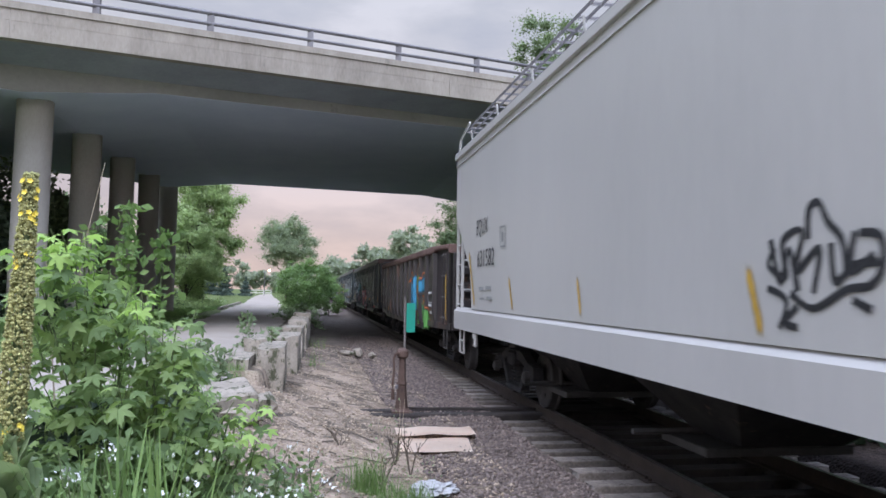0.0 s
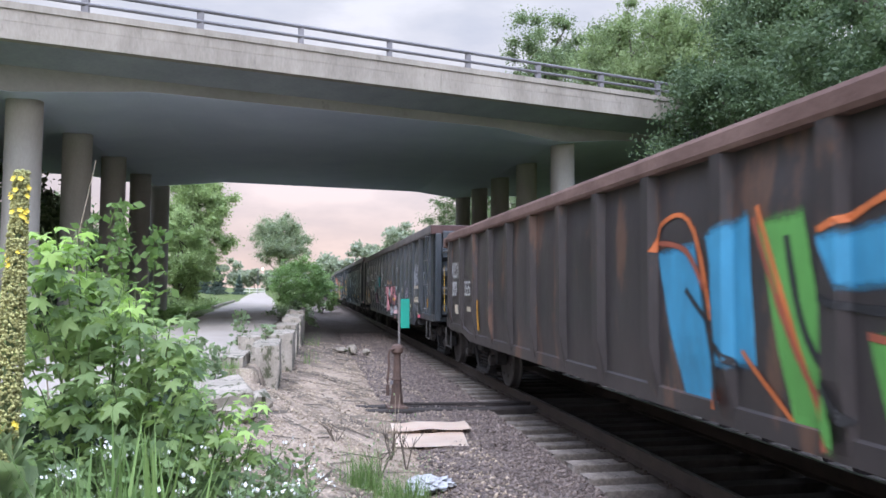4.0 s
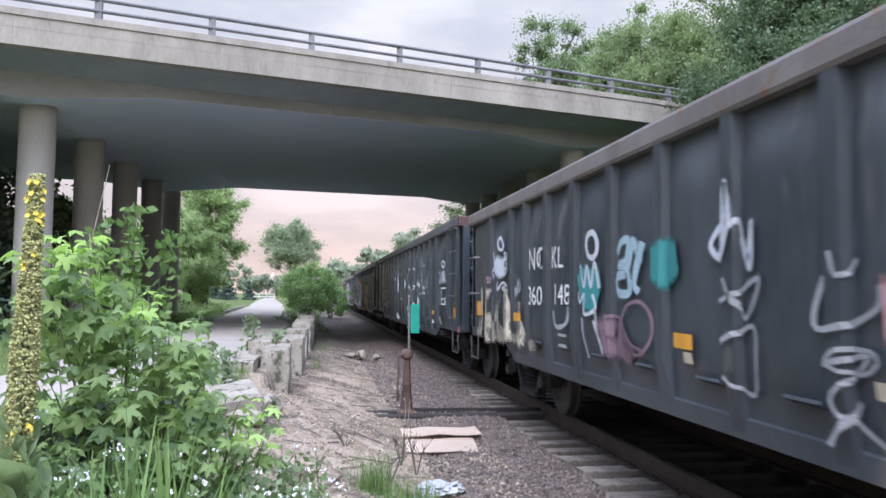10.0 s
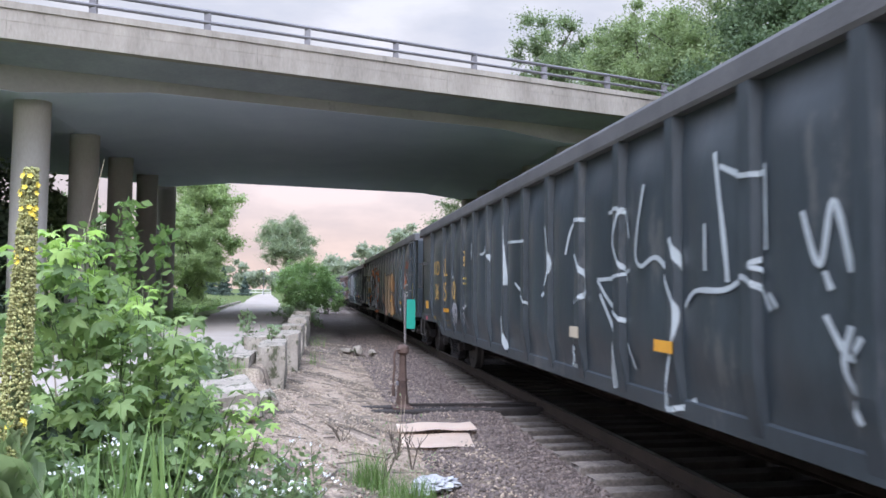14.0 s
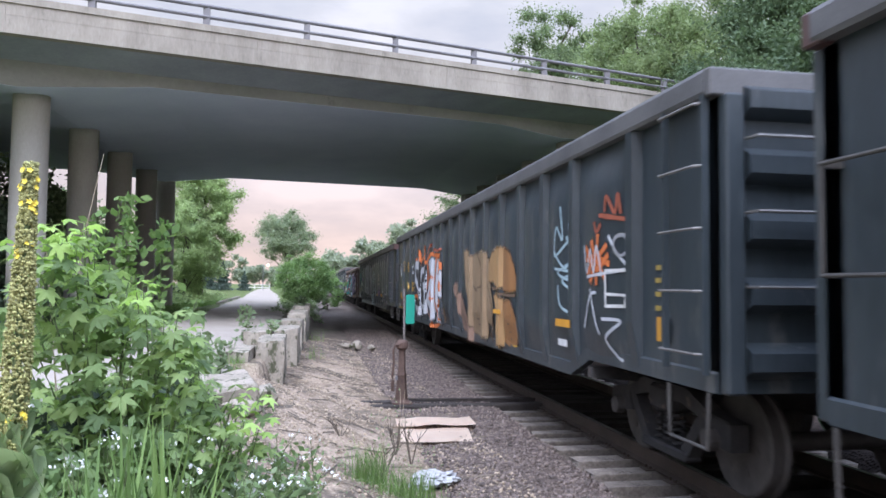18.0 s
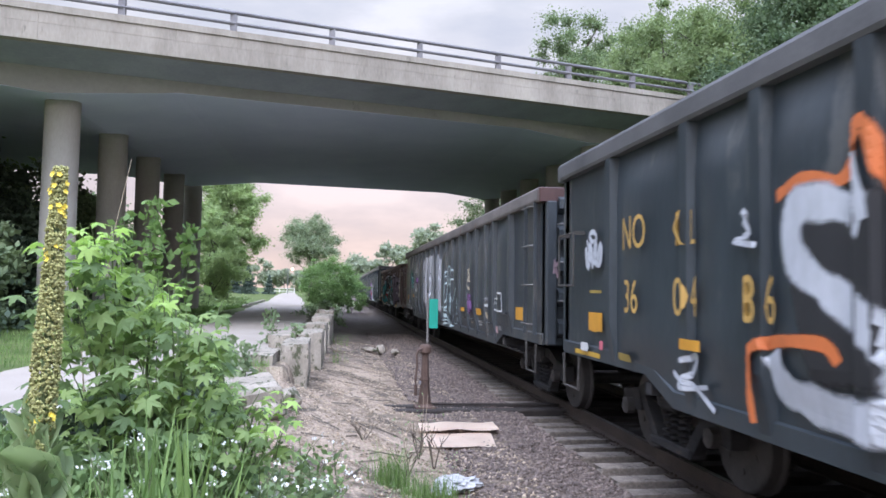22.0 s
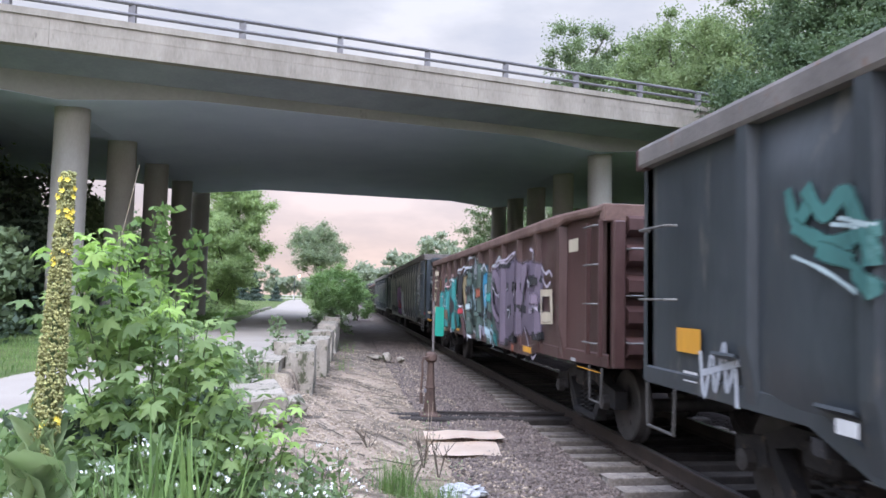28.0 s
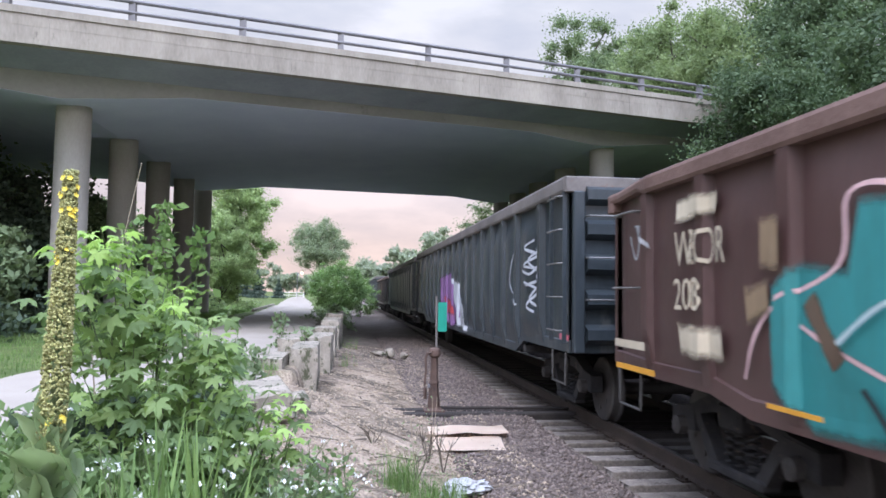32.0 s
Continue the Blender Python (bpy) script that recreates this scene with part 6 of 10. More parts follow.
stroke(car4, SPRAY_GREY, 0.04, [(1.37, 2.02), (1.38, 1.98), (1.41, 1.96), (1.46, 1.94), (1.51, 1.94), (1.55, 1.96), (1.59, 2.00), (1.60, 2.04), (1.59, 2.08), (1.55, 2.11), (1.50, 2.12), (1.45, 2.12), (1.41, 2.10), (1.38, 2.06), (1.37, 2.02)])
frame_line(car4, PAINT_WHITE, 0.03, [(1.75, 1.81), (1.35, 1.81), (1.33, 1.50), (1.74, 1.49), (1.75, 1.81)])
stroke(car4, PAINT_WHITE, 0.03, [(1.74, 1.60), (1.33, 1.59)])
plate(car4, ORANGE_TAPE, 3.09, 2.65, 1.24, 1.32)
plate(car4, PAINT_WHITE, 3.00, 2.72, 1.04, 1.11)
plate(car4, ORANGE_TAPE, 0.87, 0.66, 1.24, 1.43)
plate(car4, PINK_TAPE, 0.89, 0.73, 0.99, 1.08)
plate(car4, FADED_YELLOW, 0.88, 0.76, 1.80, 1.84)
plate(car4, FADED_YELLOW, 0.89, 0.76, 1.70, 1.74)
plate(car4, FADED_YELLOW, 0.89, 0.76, 1.59, 1.63)
plate(car4, FADED_YELLOW, 0.89, 0.76, 1.48, 1.52)
fill(car4, SPRAY_ROSE, [(9.05, 1.71), (8.83, 1.77), (8.70, 1.67), (8.76, 1.51), (8.46, 1.61), (8.08, 1.47), (7.90, 1.15), (7.45, 0.97), (7.41, 0.70), (8.06, 0.74), (8.43, 0.87), (8.60, 1.23), (8.97, 1.47)])
fill(car4, SPRAY_TAN, [(8.07, 2.28), (7.90, 2.34), (7.70, 2.22), (7.45, 2.22), (6.96, 2.23), (6.83, 2.27), (6.55, 2.23), (6.50, 2.16), (6.20, 2.12), (6.10, 2.09), (6.09, 1.73), (5.99, 1.47), (5.97, 1.20), (6.13, 1.01), (6.40, 1.05), (6.50, 0.82), (6.68, 0.81), (6.93, 0.92), (7.06, 0.80), (7.49, 0.83), (7.73, 1.16), (7.95, 1.62)])
fill(car4, SPRAY_GOLD, [(6.20, 2.05), (6.00, 2.22), (5.81, 2.27), (5.51, 2.26), (5.51, 1.61), (5.76, 1.56), (5.95, 1.67), (6.19, 1.69)])
fill(car4, SPRAY_BROWN, [(5.53, 2.26), (5.24, 2.24), (5.03, 2.16), (4.88, 1.98), (4.80, 1.76), (4.82, 1.56), (5.03, 1.54), (5.51, 1.55)])
fill(car4, SPRAY_GOLD, [(5.94, 1.53), (5.88, 1.60), (5.76, 1.62), (5.63, 1.54), (5.35, 1.51), (5.38, 1.18), (5.42, 0.78), (5.71, 0.77), (6.03, 0.83), (6.08, 0.97), (5.85, 1.22)])
fill(car4, SPRAY_BROWN, [(5.51, 1.50), (5.03, 1.52), (4.91, 1.40), (4.82, 1.24), (4.82, 0.96), (4.91, 0.80), (5.06, 0.76), (5.45, 0.77)])
fill(car4, SPRAY_GREY, [(5.71, 1.19), (5.54, 1.19), (5.48, 1.09), (5.58, 1.04), (5.67, 1.11)])
stroke(car4, SPRAY_UMBER, 0.05, [(7.51, 1.71), (7.29, 1.67), (7.01, 1.58)])
stroke(car4, SPRAY_UMBER, 0.05, [(6.01, 1.66), (5.94, 1.62), (5.76, 1.65), (5.65, 1.58)])
stroke(car4, SPRAY_UMBER, 0.05, [(5.59, 1.55), (5.24, 1.54), (4.84, 1.54)])
stroke(car4, SPRAY_UMBER, 0.03, [(6.47, 2.07), (6.43, 1.73), (6.19, 1.62), (6.01, 1.33), (6.08, 1.06), (6.24, 1.00)])
stroke(car4, SPRAY_UMBER, 0.03, [(6.70, 1.93), (6.65, 1.24)])
stroke(car4, SPRAY_UMBER, 0.09, [(6.34, 0.96), (6.18, 0.83)])
stroke(car4, SPRAY_UMBER, 0.03, [(7.02, 2.20), (6.82, 1.94), (6.82, 1.68), (7.01, 1.63)])
stroke(car4, SPRAY_UMBER, 0.03, [(5.80, 1.18), (5.73, 0.98), (5.75, 0.76)])
stroke(car4, SPRAY_UMBER, 0.03, [(8.45, 1.42), (8.16, 1.13), (8.06, 0.84)])
plate(car4, ORANGE_TAPE, 5.86, 5.47, 1.27, 1.33)
plate(car4, YELLOW_TAPE, 18.28, 17.49, 0.98, 1.03)
plate(car4, YELLOW_TAPE, 4.77, 4.58, 0.88, 0.90)
plate(car4, SPRAY_UMBER, 5.15, 5.08, 1.14, 1.16)
plate(car4, SPRAY_UMBER, 5.15, 5.08, 1.03, 1.05)
plate(car4, SPRAY_UMBER, 5.15, 5.08, 0.94, 0.96)
plate(car4, SPRAY_UMBER, 7.06, 6.93, 1.12, 1.15)
plate(car4, SPRAY_UMBER, 7.03, 6.90, 1.03, 1.06)
plate(car4, SPRAY_UMBER, 7.06, 6.92, 0.93, 0.95)
fill(car4, SPRAY_BLACK, [(14.15, 2.24), (13.70, 2.26), (12.96, 2.23), (12.69, 2.46), (12.51, 2.15), (12.13, 2.22), (11.97, 2.09), (11.99, 1.79), (12.14, 1.54), (12.22, 1.12), (12.52, 1.05), (12.97, 1.17), (13.99, 1.11), (14.15, 1.65)])
stroke(car4, SPRAY_ORANGE, 0.09, [(14.32, 2.25), (13.99, 2.32), (13.74, 2.28), (13.56, 2.55), (13.39, 2.17), (12.96, 2.29), (12.79, 2.36), (12.63, 2.57), (12.54, 2.22), (12.29, 2.24), (12.13, 2.27)])
stroke(car4, SPRAY_ORANGE, 0.09, [(14.54, 0.86), (14.61, 1.15), (14.55, 1.34), (13.94, 1.40), (13.79, 1.30)])
stroke(car4, SPRAY_WHITE, 0.24, [(13.56, 2.06), (13.89, 2.17), (14.12, 2.14), (14.12, 1.88), (13.79, 1.65), (13.43, 1.41), (13.39, 1.13), (13.61, 1.02), (14.25, 1.10), (14.39, 1.31)])
stroke(car4, SPRAY_WHITE, 0.1, [(13.65, 2.39), (13.56, 2.04)])
stroke(car4, SPRAY_WHITE, 0.17, [(13.29, 2.04), (13.37, 1.49), (13.39, 0.92)])
stroke(car4, SPRAY_WHITE, 0.2, [(12.71, 2.00), (12.96, 2.02), (13.15, 1.82), (13.19, 1.42), (13.04, 1.16), (12.78, 1.15), (12.68, 1.38), (12.71, 1.64), (12.90, 1.64)])
stroke(car4, SPRAY_WHITE, 0.12, [(12.66, 2.38), (12.66, 1.98)])
stroke(car4, SPRAY_WHITE, 0.2, [(12.21, 2.10), (12.40, 2.00), (12.52, 1.66), (12.52, 1.32), (12.51, 1.03)])
stroke(car4, SPRAY_WHITE, 0.2, [(12.52, 1.57), (12.15, 1.67)])
stroke(car4, SPRAY_WHITE, 0.17, [(12.90, 1.03), (12.58, 1.07), (12.20, 1.13)])
fill(car4, SPRAY_WHITE, [(11.92, 2.27), (11.83, 2.31), (11.53, 2.32), (11.01, 2.25), (10.98, 2.10), (11.08, 1.81), (11.09, 1.51), (11.05, 1.22), (11.08, 1.03), (11.37, 1.03), (11.43, 0.94), (11.56, 0.82), (11.73, 0.84), (11.91, 0.91), (12.01, 1.12), (12.31, 1.28), (12.37, 1.41), (12.26, 1.51), (12.01, 1.54), (11.96, 1.74), (11.85, 1.87), (11.92, 2.05)])
fill(car4, SPRAY_WHITE, [(10.88, 2.28), (10.70, 2.25), (10.56, 2.10), (10.64, 2.01), (10.75, 1.84), (10.85, 1.63), (10.82, 1.38), (10.65, 1.12), (10.54, 0.94), (10.59, 0.85), (10.82, 0.82), (10.88, 1.06), (11.00, 1.30), (11.01, 1.66), (10.94, 1.99)])
fill(car4, SPRAY_WHITE, [(10.53, 2.02), (10.40, 1.93), (10.35, 1.73), (10.37, 1.51), (10.45, 1.36), (10.59, 1.40), (10.76, 1.52), (10.79, 1.73), (10.70, 1.87)])
fill(car4, SPRAY_ORANGE, [(10.85, 1.49), (10.73, 1.39), (10.56, 1.33), (10.44, 1.34), (10.46, 1.23), (10.65, 1.21), (10.76, 1.32)])
fill(car4, SPRAY_PALE_PINK, [(11.92, 1.54), (11.74, 1.59), (11.69, 1.49), (11.48, 1.45), (11.46, 1.34), (11.61, 1.28), (11.87, 1.29)])
fill(car4, SPRAY_GREY, [(11.33, 1.00), (11.08, 1.03), (11.01, 0.93), (11.15, 0.85), (11.29, 0.87)])
fill(car4, SPRAY_GREY, [(11.74, 1.78), (11.57, 1.76), (11.52, 1.66), (11.65, 1.61), (11.80, 1.67)])
stroke(car4, SPRAY_ORANGE, 0.1, [(12.37, 1.46), (12.04, 1.70), (12.01, 1.96), (12.06, 2.19), (11.97, 2.29), (11.70, 2.37), (11.22, 2.32), (10.98, 2.31), (10.85, 2.31)])
stroke(car4, SPRAY_ORANGE, 0.09, [(11.87, 1.83), (11.65, 1.88), (11.48, 1.81)])
stroke(car4, SPRAY_ORANGE, 0.08, [(10.91, 2.30), (11.00, 2.03), (11.06, 1.66), (11.05, 1.33), (10.92, 1.09), (10.85, 0.82)])
stroke(car4, SPRAY_ORANGE, 0.07, [(10.75, 1.84), (10.64, 1.97), (10.53, 2.03)])
stroke(car4, SPRAY_ORANGE, 0.08, [(10.85, 2.31), (10.68, 2.28), (10.54, 2.12), (10.50, 2.03), (10.38, 1.91), (10.33, 1.67), (10.35, 1.45), (10.43, 1.33)])
stroke(car4, SPRAY_ORANGE, 0.05, [(10.56, 1.77), (10.51, 1.54)])
stroke(car4, SPRAY_ORANGE, 0.05, [(10.73, 1.61), (10.43, 1.65)])
stroke(car4, SPRAY_ORANGE, 0.05, [(10.64, 1.70), (10.44, 1.54)])
stroke(car4, SPRAY_ORANGE, 0.04, [(10.60, 1.55), (10.47, 1.58)])
stroke(car4, SPRAY_ORANGE, 0.09, [(12.39, 1.32), (12.28, 1.05), (11.96, 0.87), (11.60, 0.78), (11.22, 0.79), (10.88, 0.84)])
stroke(car4, SPRAY_ORANGE, 0.05, [(11.85, 1.48), (11.65, 1.53), (11.61, 1.41), (11.48, 1.37)])
stroke(car4, SPRAY_ORANGE, 0.05, [(11.91, 1.35), (11.73, 1.40), (11.56, 1.31)])
stroke(car4, SPRAY_ORANGE, 0.04, [(11.82, 1.08), (11.71, 1.05), (11.59, 1.10)])
stroke(car4, SPRAY_ORANGE, 0.05, [(10.77, 1.38), (10.63, 1.16), (10.53, 0.94)])
stroke(car4, SPRAY_RUST, 0.07, [(12.17, 2.29), (11.97, 2.47), (11.78, 2.58), (11.53, 2.51)])
stroke(car4, SPRAY_RUST, 0.07, [(11.45, 2.38), (11.18, 2.44), (10.88, 2.41), (10.64, 2.40), (10.50, 2.43)])
stroke(car4, SPRAY_RUST, 0.06, [(10.40, 1.28), (10.33, 1.13), (10.26, 1.07)])
fill(car4, SPRAY_UMBER, [(10.11, 1.22), (9.94, 1.28), (9.90, 0.96), (10.14, 0.86)])
fill(car4, SPRAY_GREY, [(10.09, 1.27), (9.92, 1.33), (9.95, 1.21), (10.07, 1.16)])
letter(car4, PAINT_YELLOW, "NO", 16.71, 2.05, 0.31, 1.0)
letter(car4, PAINT_YELLOW, "KL", 15.68, 2.03, 0.28, 1.0)
letter(car4, PAINT_YELLOW, "36", 16.65, 1.48, 0.31, 1.0)
letter(car4, PAINT_YELLOW, "04", 15.63, 1.49, 0.31, 1.0)
letter(car4, PAINT_YELLOW, "86", 14.67, 1.48, 0.32, 1.0)
plate(car4, ORANGE_TAPE, 15.51, 15.20, 1.24, 1.32)
plate(car4, ORANGE_TAPE, 17.70, 17.53, 1.25, 1.44)
plate(car4, FADED_YELLOW, 16.89, 16.58, 1.03, 1.10)
stroke(car4, SPRAY_WHITE, 0.05, [(15.53, 1.15), (15.30, 1.20), (15.53, 0.96), (15.22, 0.99)])
stroke(car4, SPRAY_WHITE, 0.05, [(15.61, 1.06), (15.14, 0.83)])
stroke(car4, SPRAY_WHITE, 0.05, [(17.84, 2.22), (17.66, 1.91)])
stroke(car4, SPRAY_WHITE, 0.05, [(14.71, 2.21), (14.55, 2.05), (14.78, 2.01), (14.49, 1.97)])
stroke(car4, SPRAY_WHITE, 0.06, [(17.55, 2.23), (17.56, 2.21), (17.59, 2.19), (17.63, 2.19), (17.67, 2.19), (17.71, 2.21), (17.74, 2.23), (17.75, 2.25), (17.74, 2.27), (17.71, 2.29), (17.67, 2.29), (17.63, 2.29), (17.59, 2.27), (17.56, 2.25), (17.55, 2.23)])
stroke(car4, SPRAY_WHITE, 0.1, [(17.87, 2.14), (17.80, 1.93), (17.74, 2.16), (17.65, 1.96), (17.57, 2.17), (17.55, 1.95), (17.43, 2.14), (17.46, 1.95), (17.75, 2.03)])
plate(car4, ORANGE_TAPE, 17.77, 17.37, 1.26, 1.45)
plate(car4, PINK_TAPE, 17.45, 17.35, 1.08, 1.17)
plate(car4, PAINT_WHITE, 18.02, 17.79, 1.03, 1.12)
plate(car4, FADED_YELLOW, 17.74, 17.39, 1.65, 1.68)
plate(car5, ORANGE_TAPE, 1.52, 1.05, 1.23, 1.42)
stroke(car5, SPRAY_MAUVE, 0.05, [(-0.43, 1.88), (-0.49, 2.05), (-0.60, 1.84), (-0.65, 2.00), (-0.45, 1.95), (-0.69, 1.83)])
frame_line(car5, PAINT_WHITE, 0.03, [(2.57, 1.62), (2.20, 1.62), (2.16, 1.33), (2.52, 1.33), (2.57, 1.62)])
plate(car5, PAINT_WHITE, 2.51, 2.39, 1.00, 1.08)
plate(car5, PAINT_WHITE, 0.83, 0.67, 0.97, 1.05)
plate(car5, FADED_GREY, 1.24, 1.00, 1.02, 1.08)
fill(car5, SPRAY_GREY, [(13.07, 2.58), (12.33, 2.68), (12.10, 1.19), (12.89, 1.24)])
fill(car5, SPRAY_GREY, [(12.02, 2.65), (10.44, 2.72), (10.36, 1.20), (11.18, 1.19), (11.58, 1.06)])
fill(car5, SPRAY_GREY, [(10.25, 2.64), (9.56, 2.69), (9.27, 2.42), (9.35, 1.07), (10.17, 1.14)])
stroke(car5, SPRAY_BLACK, 0.06, [(12.78, 2.03), (12.41, 1.93), (12.45, 1.34)])
stroke(car5, SPRAY_BLACK, 0.06, [(11.35, 2.14), (11.14, 1.83), (11.47, 1.22)])
stroke(car5, SPRAY_BLACK, 0.06, [(10.80, 2.04), (10.65, 1.40)])
stroke(car5, SPRAY_BLACK, 0.06, [(9.96, 1.95), (9.70, 1.17)])
stroke(car5, SPRAY_PALE_TEAL, 0.035, [(8.62, 1.31), (8.71, 1.60), (8.66, 1.89), (8.49, 2.07), (8.28, 2.11), (8.16, 2.05)])
stroke(car5, SPRAY_PALE_TEAL, 0.035, [(8.54, 1.27), (8.58, 1.65), (8.49, 1.93), (8.28, 2.01), (8.03, 1.99)])
stroke(car5, SPRAY_PALE_TEAL, 0.035, [(8.49, 1.32), (8.47, 1.65), (8.33, 1.88), (8.13, 1.94), (7.94, 1.91)])
stroke(car5, SPRAY_PALE_TEAL, 0.035, [(8.38, 1.37), (8.33, 1.60), (8.23, 1.74), (8.03, 1.78), (7.85, 1.74)])
stroke(car5, SPRAY_PALE_TEAL, 0.035, [(8.60, 1.12), (8.44, 1.32), (8.28, 1.51), (8.18, 1.65), (7.94, 1.67)])
stroke(car5, SPRAY_PALE_TEAL, 0.035, [(8.66, 1.07), (8.38, 1.23), (8.23, 1.38), (8.13, 1.54), (7.90, 1.57)])
stroke(car5, SPRAY_PALE_TEAL, 0.03, [(8.69, 1.45), (8.64, 1.74), (8.55, 1.98), (8.38, 2.08)])
stroke(car5, SPRAY_PALE_TEAL, 0.03, [(8.51, 1.13), (8.32, 1.31), (8.20, 1.47), (8.06, 1.59)])
stroke(car5, SPRAY_PALE_TEAL, 0.04, [(7.83, 1.78), (7.90, 1.99), (7.89, 2.17), (7.79, 2.23), (7.68, 2.15), (7.71, 1.98), (7.71, 1.86)])
stroke(car5, SPRAY_PALE_TEAL, 0.04, [(7.60, 1.82), (7.58, 1.98), (7.52, 2.10), (7.40, 2.13), (7.35, 2.10)])
stroke(car5, SPRAY_PALE_TEAL, 0.04, [(7.50, 1.81), (7.42, 1.89), (7.36, 1.92)])
stroke(car5, SPRAY_PALE_TEAL, 0.03, [(7.81, 1.80), (7.83, 1.97), (7.81, 2.12)])
stroke(car5, SPRAY_PALE_TEAL, 0.045, [(7.88, 1.78), (7.94, 1.52), (7.86, 1.27), (7.71, 1.16), (7.53, 1.22), (7.41, 1.42), (7.45, 1.62), (7.55, 1.76), (7.71, 1.80), (7.88, 1.78)])
stroke(car5, SPRAY_PALE_TEAL, 0.03, [(7.74, 1.53), (7.66, 1.59), (7.53, 1.56), (7.50, 1.44), (7.61, 1.35), (7.71, 1.39), (7.74, 1.53)])
stroke(car5, SPRAY_PALE_TEAL, 0.03, [(7.71, 1.47), (7.53, 1.48)])
stroke(car5, SPRAY_PALE_TEAL, 0.03, [(7.63, 1.57), (7.63, 1.37)])
stroke(car5, SPRAY_PALE_TEAL, 0.035, [(7.86, 1.32), (7.75, 1.20), (7.57, 1.22)])
stroke(car5, SPRAY_PALE_TEAL, 0.035, [(7.49, 1.30), (7.57, 1.06), (7.69, 0.88)])
stroke(car5, SPRAY_PALE_TEAL, 0.035, [(7.41, 1.35), (7.42, 1.08), (7.50, 0.87)])
stroke(car5, SPRAY_PALE_TEAL, 0.035, [(7.34, 1.39), (7.29, 1.09), (7.35, 0.88)])
stroke(car5, SPRAY_PALE_TEAL, 0.035, [(7.90, 1.19), (8.04, 0.96), (8.13, 0.84)])
stroke(car5, SPRAY_PALE_TEAL, 0.03, [(7.54, 1.18), (7.63, 1.01), (7.78, 0.86)])
stroke(car5, SPRAY_PALE_TEAL, 0.05, [(7.35, 1.42), (7.20, 1.45), (7.00, 1.43), (6.85, 1.56), (6.76, 1.71)])
stroke(car5, SPRAY_PALE_TEAL, 0.07, [(6.80, 1.08), (6.66, 1.23), (6.55, 1.37), (6.47, 1.47)])
stroke(car5, SPRAY_PALE_TEAL, 0.05, [(6.77, 0.97), (6.63, 1.14), (6.53, 1.31)])
stroke(car5, SPRAY_PALE_TEAL, 0.04, [(7.14, 0.89), (6.89, 0.94), (6.72, 1.10)])
stroke(car5, SPRAY_PALE_TEAL, 0.035, [(9.04, 1.18), (8.83, 1.24), (8.60, 1.19), (8.28, 1.15), (7.99, 1.07)])
stroke(car5, SPRAY_PALE_TEAL, 0.035, [(9.02, 1.08), (8.71, 1.11), (8.38, 1.07), (8.04, 0.96)])
stroke(car5, SPRAY_PALE_TEAL, 0.035, [(8.89, 1.00), (8.54, 1.03), (8.23, 0.98), (7.90, 0.87), (7.57, 0.86)])
stroke(car5, SPRAY_PALE_TEAL, 0.035, [(8.83, 0.86), (8.38, 0.94), (8.09, 0.89), (7.73, 0.83), (7.28, 0.85)])
stroke(car5, SPRAY_PALE_TEAL, 0.035, [(8.77, 0.81), (8.28, 0.86), (7.91, 0.81), (7.42, 0.83)])
stroke(car5, SPRAY_PALE_TEAL, 0.03, [(8.96, 1.04), (8.62, 1.07), (8.30, 1.02), (7.98, 0.92)])
fill(car5, SPRAY_PINK, [(7.88, 2.25), (7.70, 2.24), (7.69, 2.14), (7.84, 2.14)])
fill(car5, SPRAY_PINK, [(7.51, 2.05), (7.36, 2.04), (7.36, 1.95), (7.50, 1.95)])
stroke(car5, SPRAY_WHITE, 0.045, [(11.69, 1.12), (11.34, 1.55), (11.35, 1.97), (11.47, 2.04)])
stroke(car5, SPRAY_WHITE, 0.035, [(9.73, 2.35), (9.43, 2.35), (9.39, 2.18)])
stroke(car5, SPRAY_WHITE, 0.035, [(9.73, 2.15), (9.43, 2.10), (9.39, 1.91)])
stroke(car5, SPRAY_WHITE, 0.035, [(9.58, 1.97), (9.33, 1.91), (9.33, 1.64), (9.22, 1.33)])
stroke(car5, SPRAY_WHITE, 0.03, [(10.15, 2.47), (10.18, 1.99), (10.05, 1.46)])
stroke(car5, SPRAY_WHITE, 0.03, [(12.27, 2.60), (12.05, 2.06), (12.14, 1.39)])
stroke(car5, SPRAY_WHITE, 0.03, [(11.14, 2.64), (11.09, 2.16), (11.15, 1.22)])
plate(car5, ORANGE_TAPE, 5.90, 5.48, 1.23, 1.31)
stroke(car5, SPRAY_PURPLE, 0.1, [(5.15, 1.48), (4.97, 1.52), (4.93, 1.36), (5.10, 1.31), (4.92, 1.19)])
stroke(car5, CREAM, 0.06, [(5.23, 1.92), (4.95, 2.09), (5.08, 1.95), (4.91, 1.89), (5.21, 1.91)])
stroke(car5, CREAM, 0.06, [(5.08, 1.69), (4.92, 1.72)])
plate(car5, ORANGE_TAPE, 18.23, 17.83, 1.27, 1.46)
plate(car5, PAINT_WHITE, 16.18, 16.01, 0.99, 1.07)
plate(car5, PAINT_WHITE, 18.11, 17.88, 1.11, 1.13)
plate(car5, PAINT_WHITE, 18.11, 17.88, 1.05, 1.06)
stroke(car5, SPRAY_WHITE, 0.06, [(17.83, 1.30), (17.77, 0.98), (17.65, 1.28), (17.61, 1.03), (17.48, 1.37), (17.45, 1.05), (17.34, 1.22), (17.31, 0.95)])
stroke(car5, SPRAY_WHITE, 0.06, [(17.80, 1.14), (17.23, 1.27)])
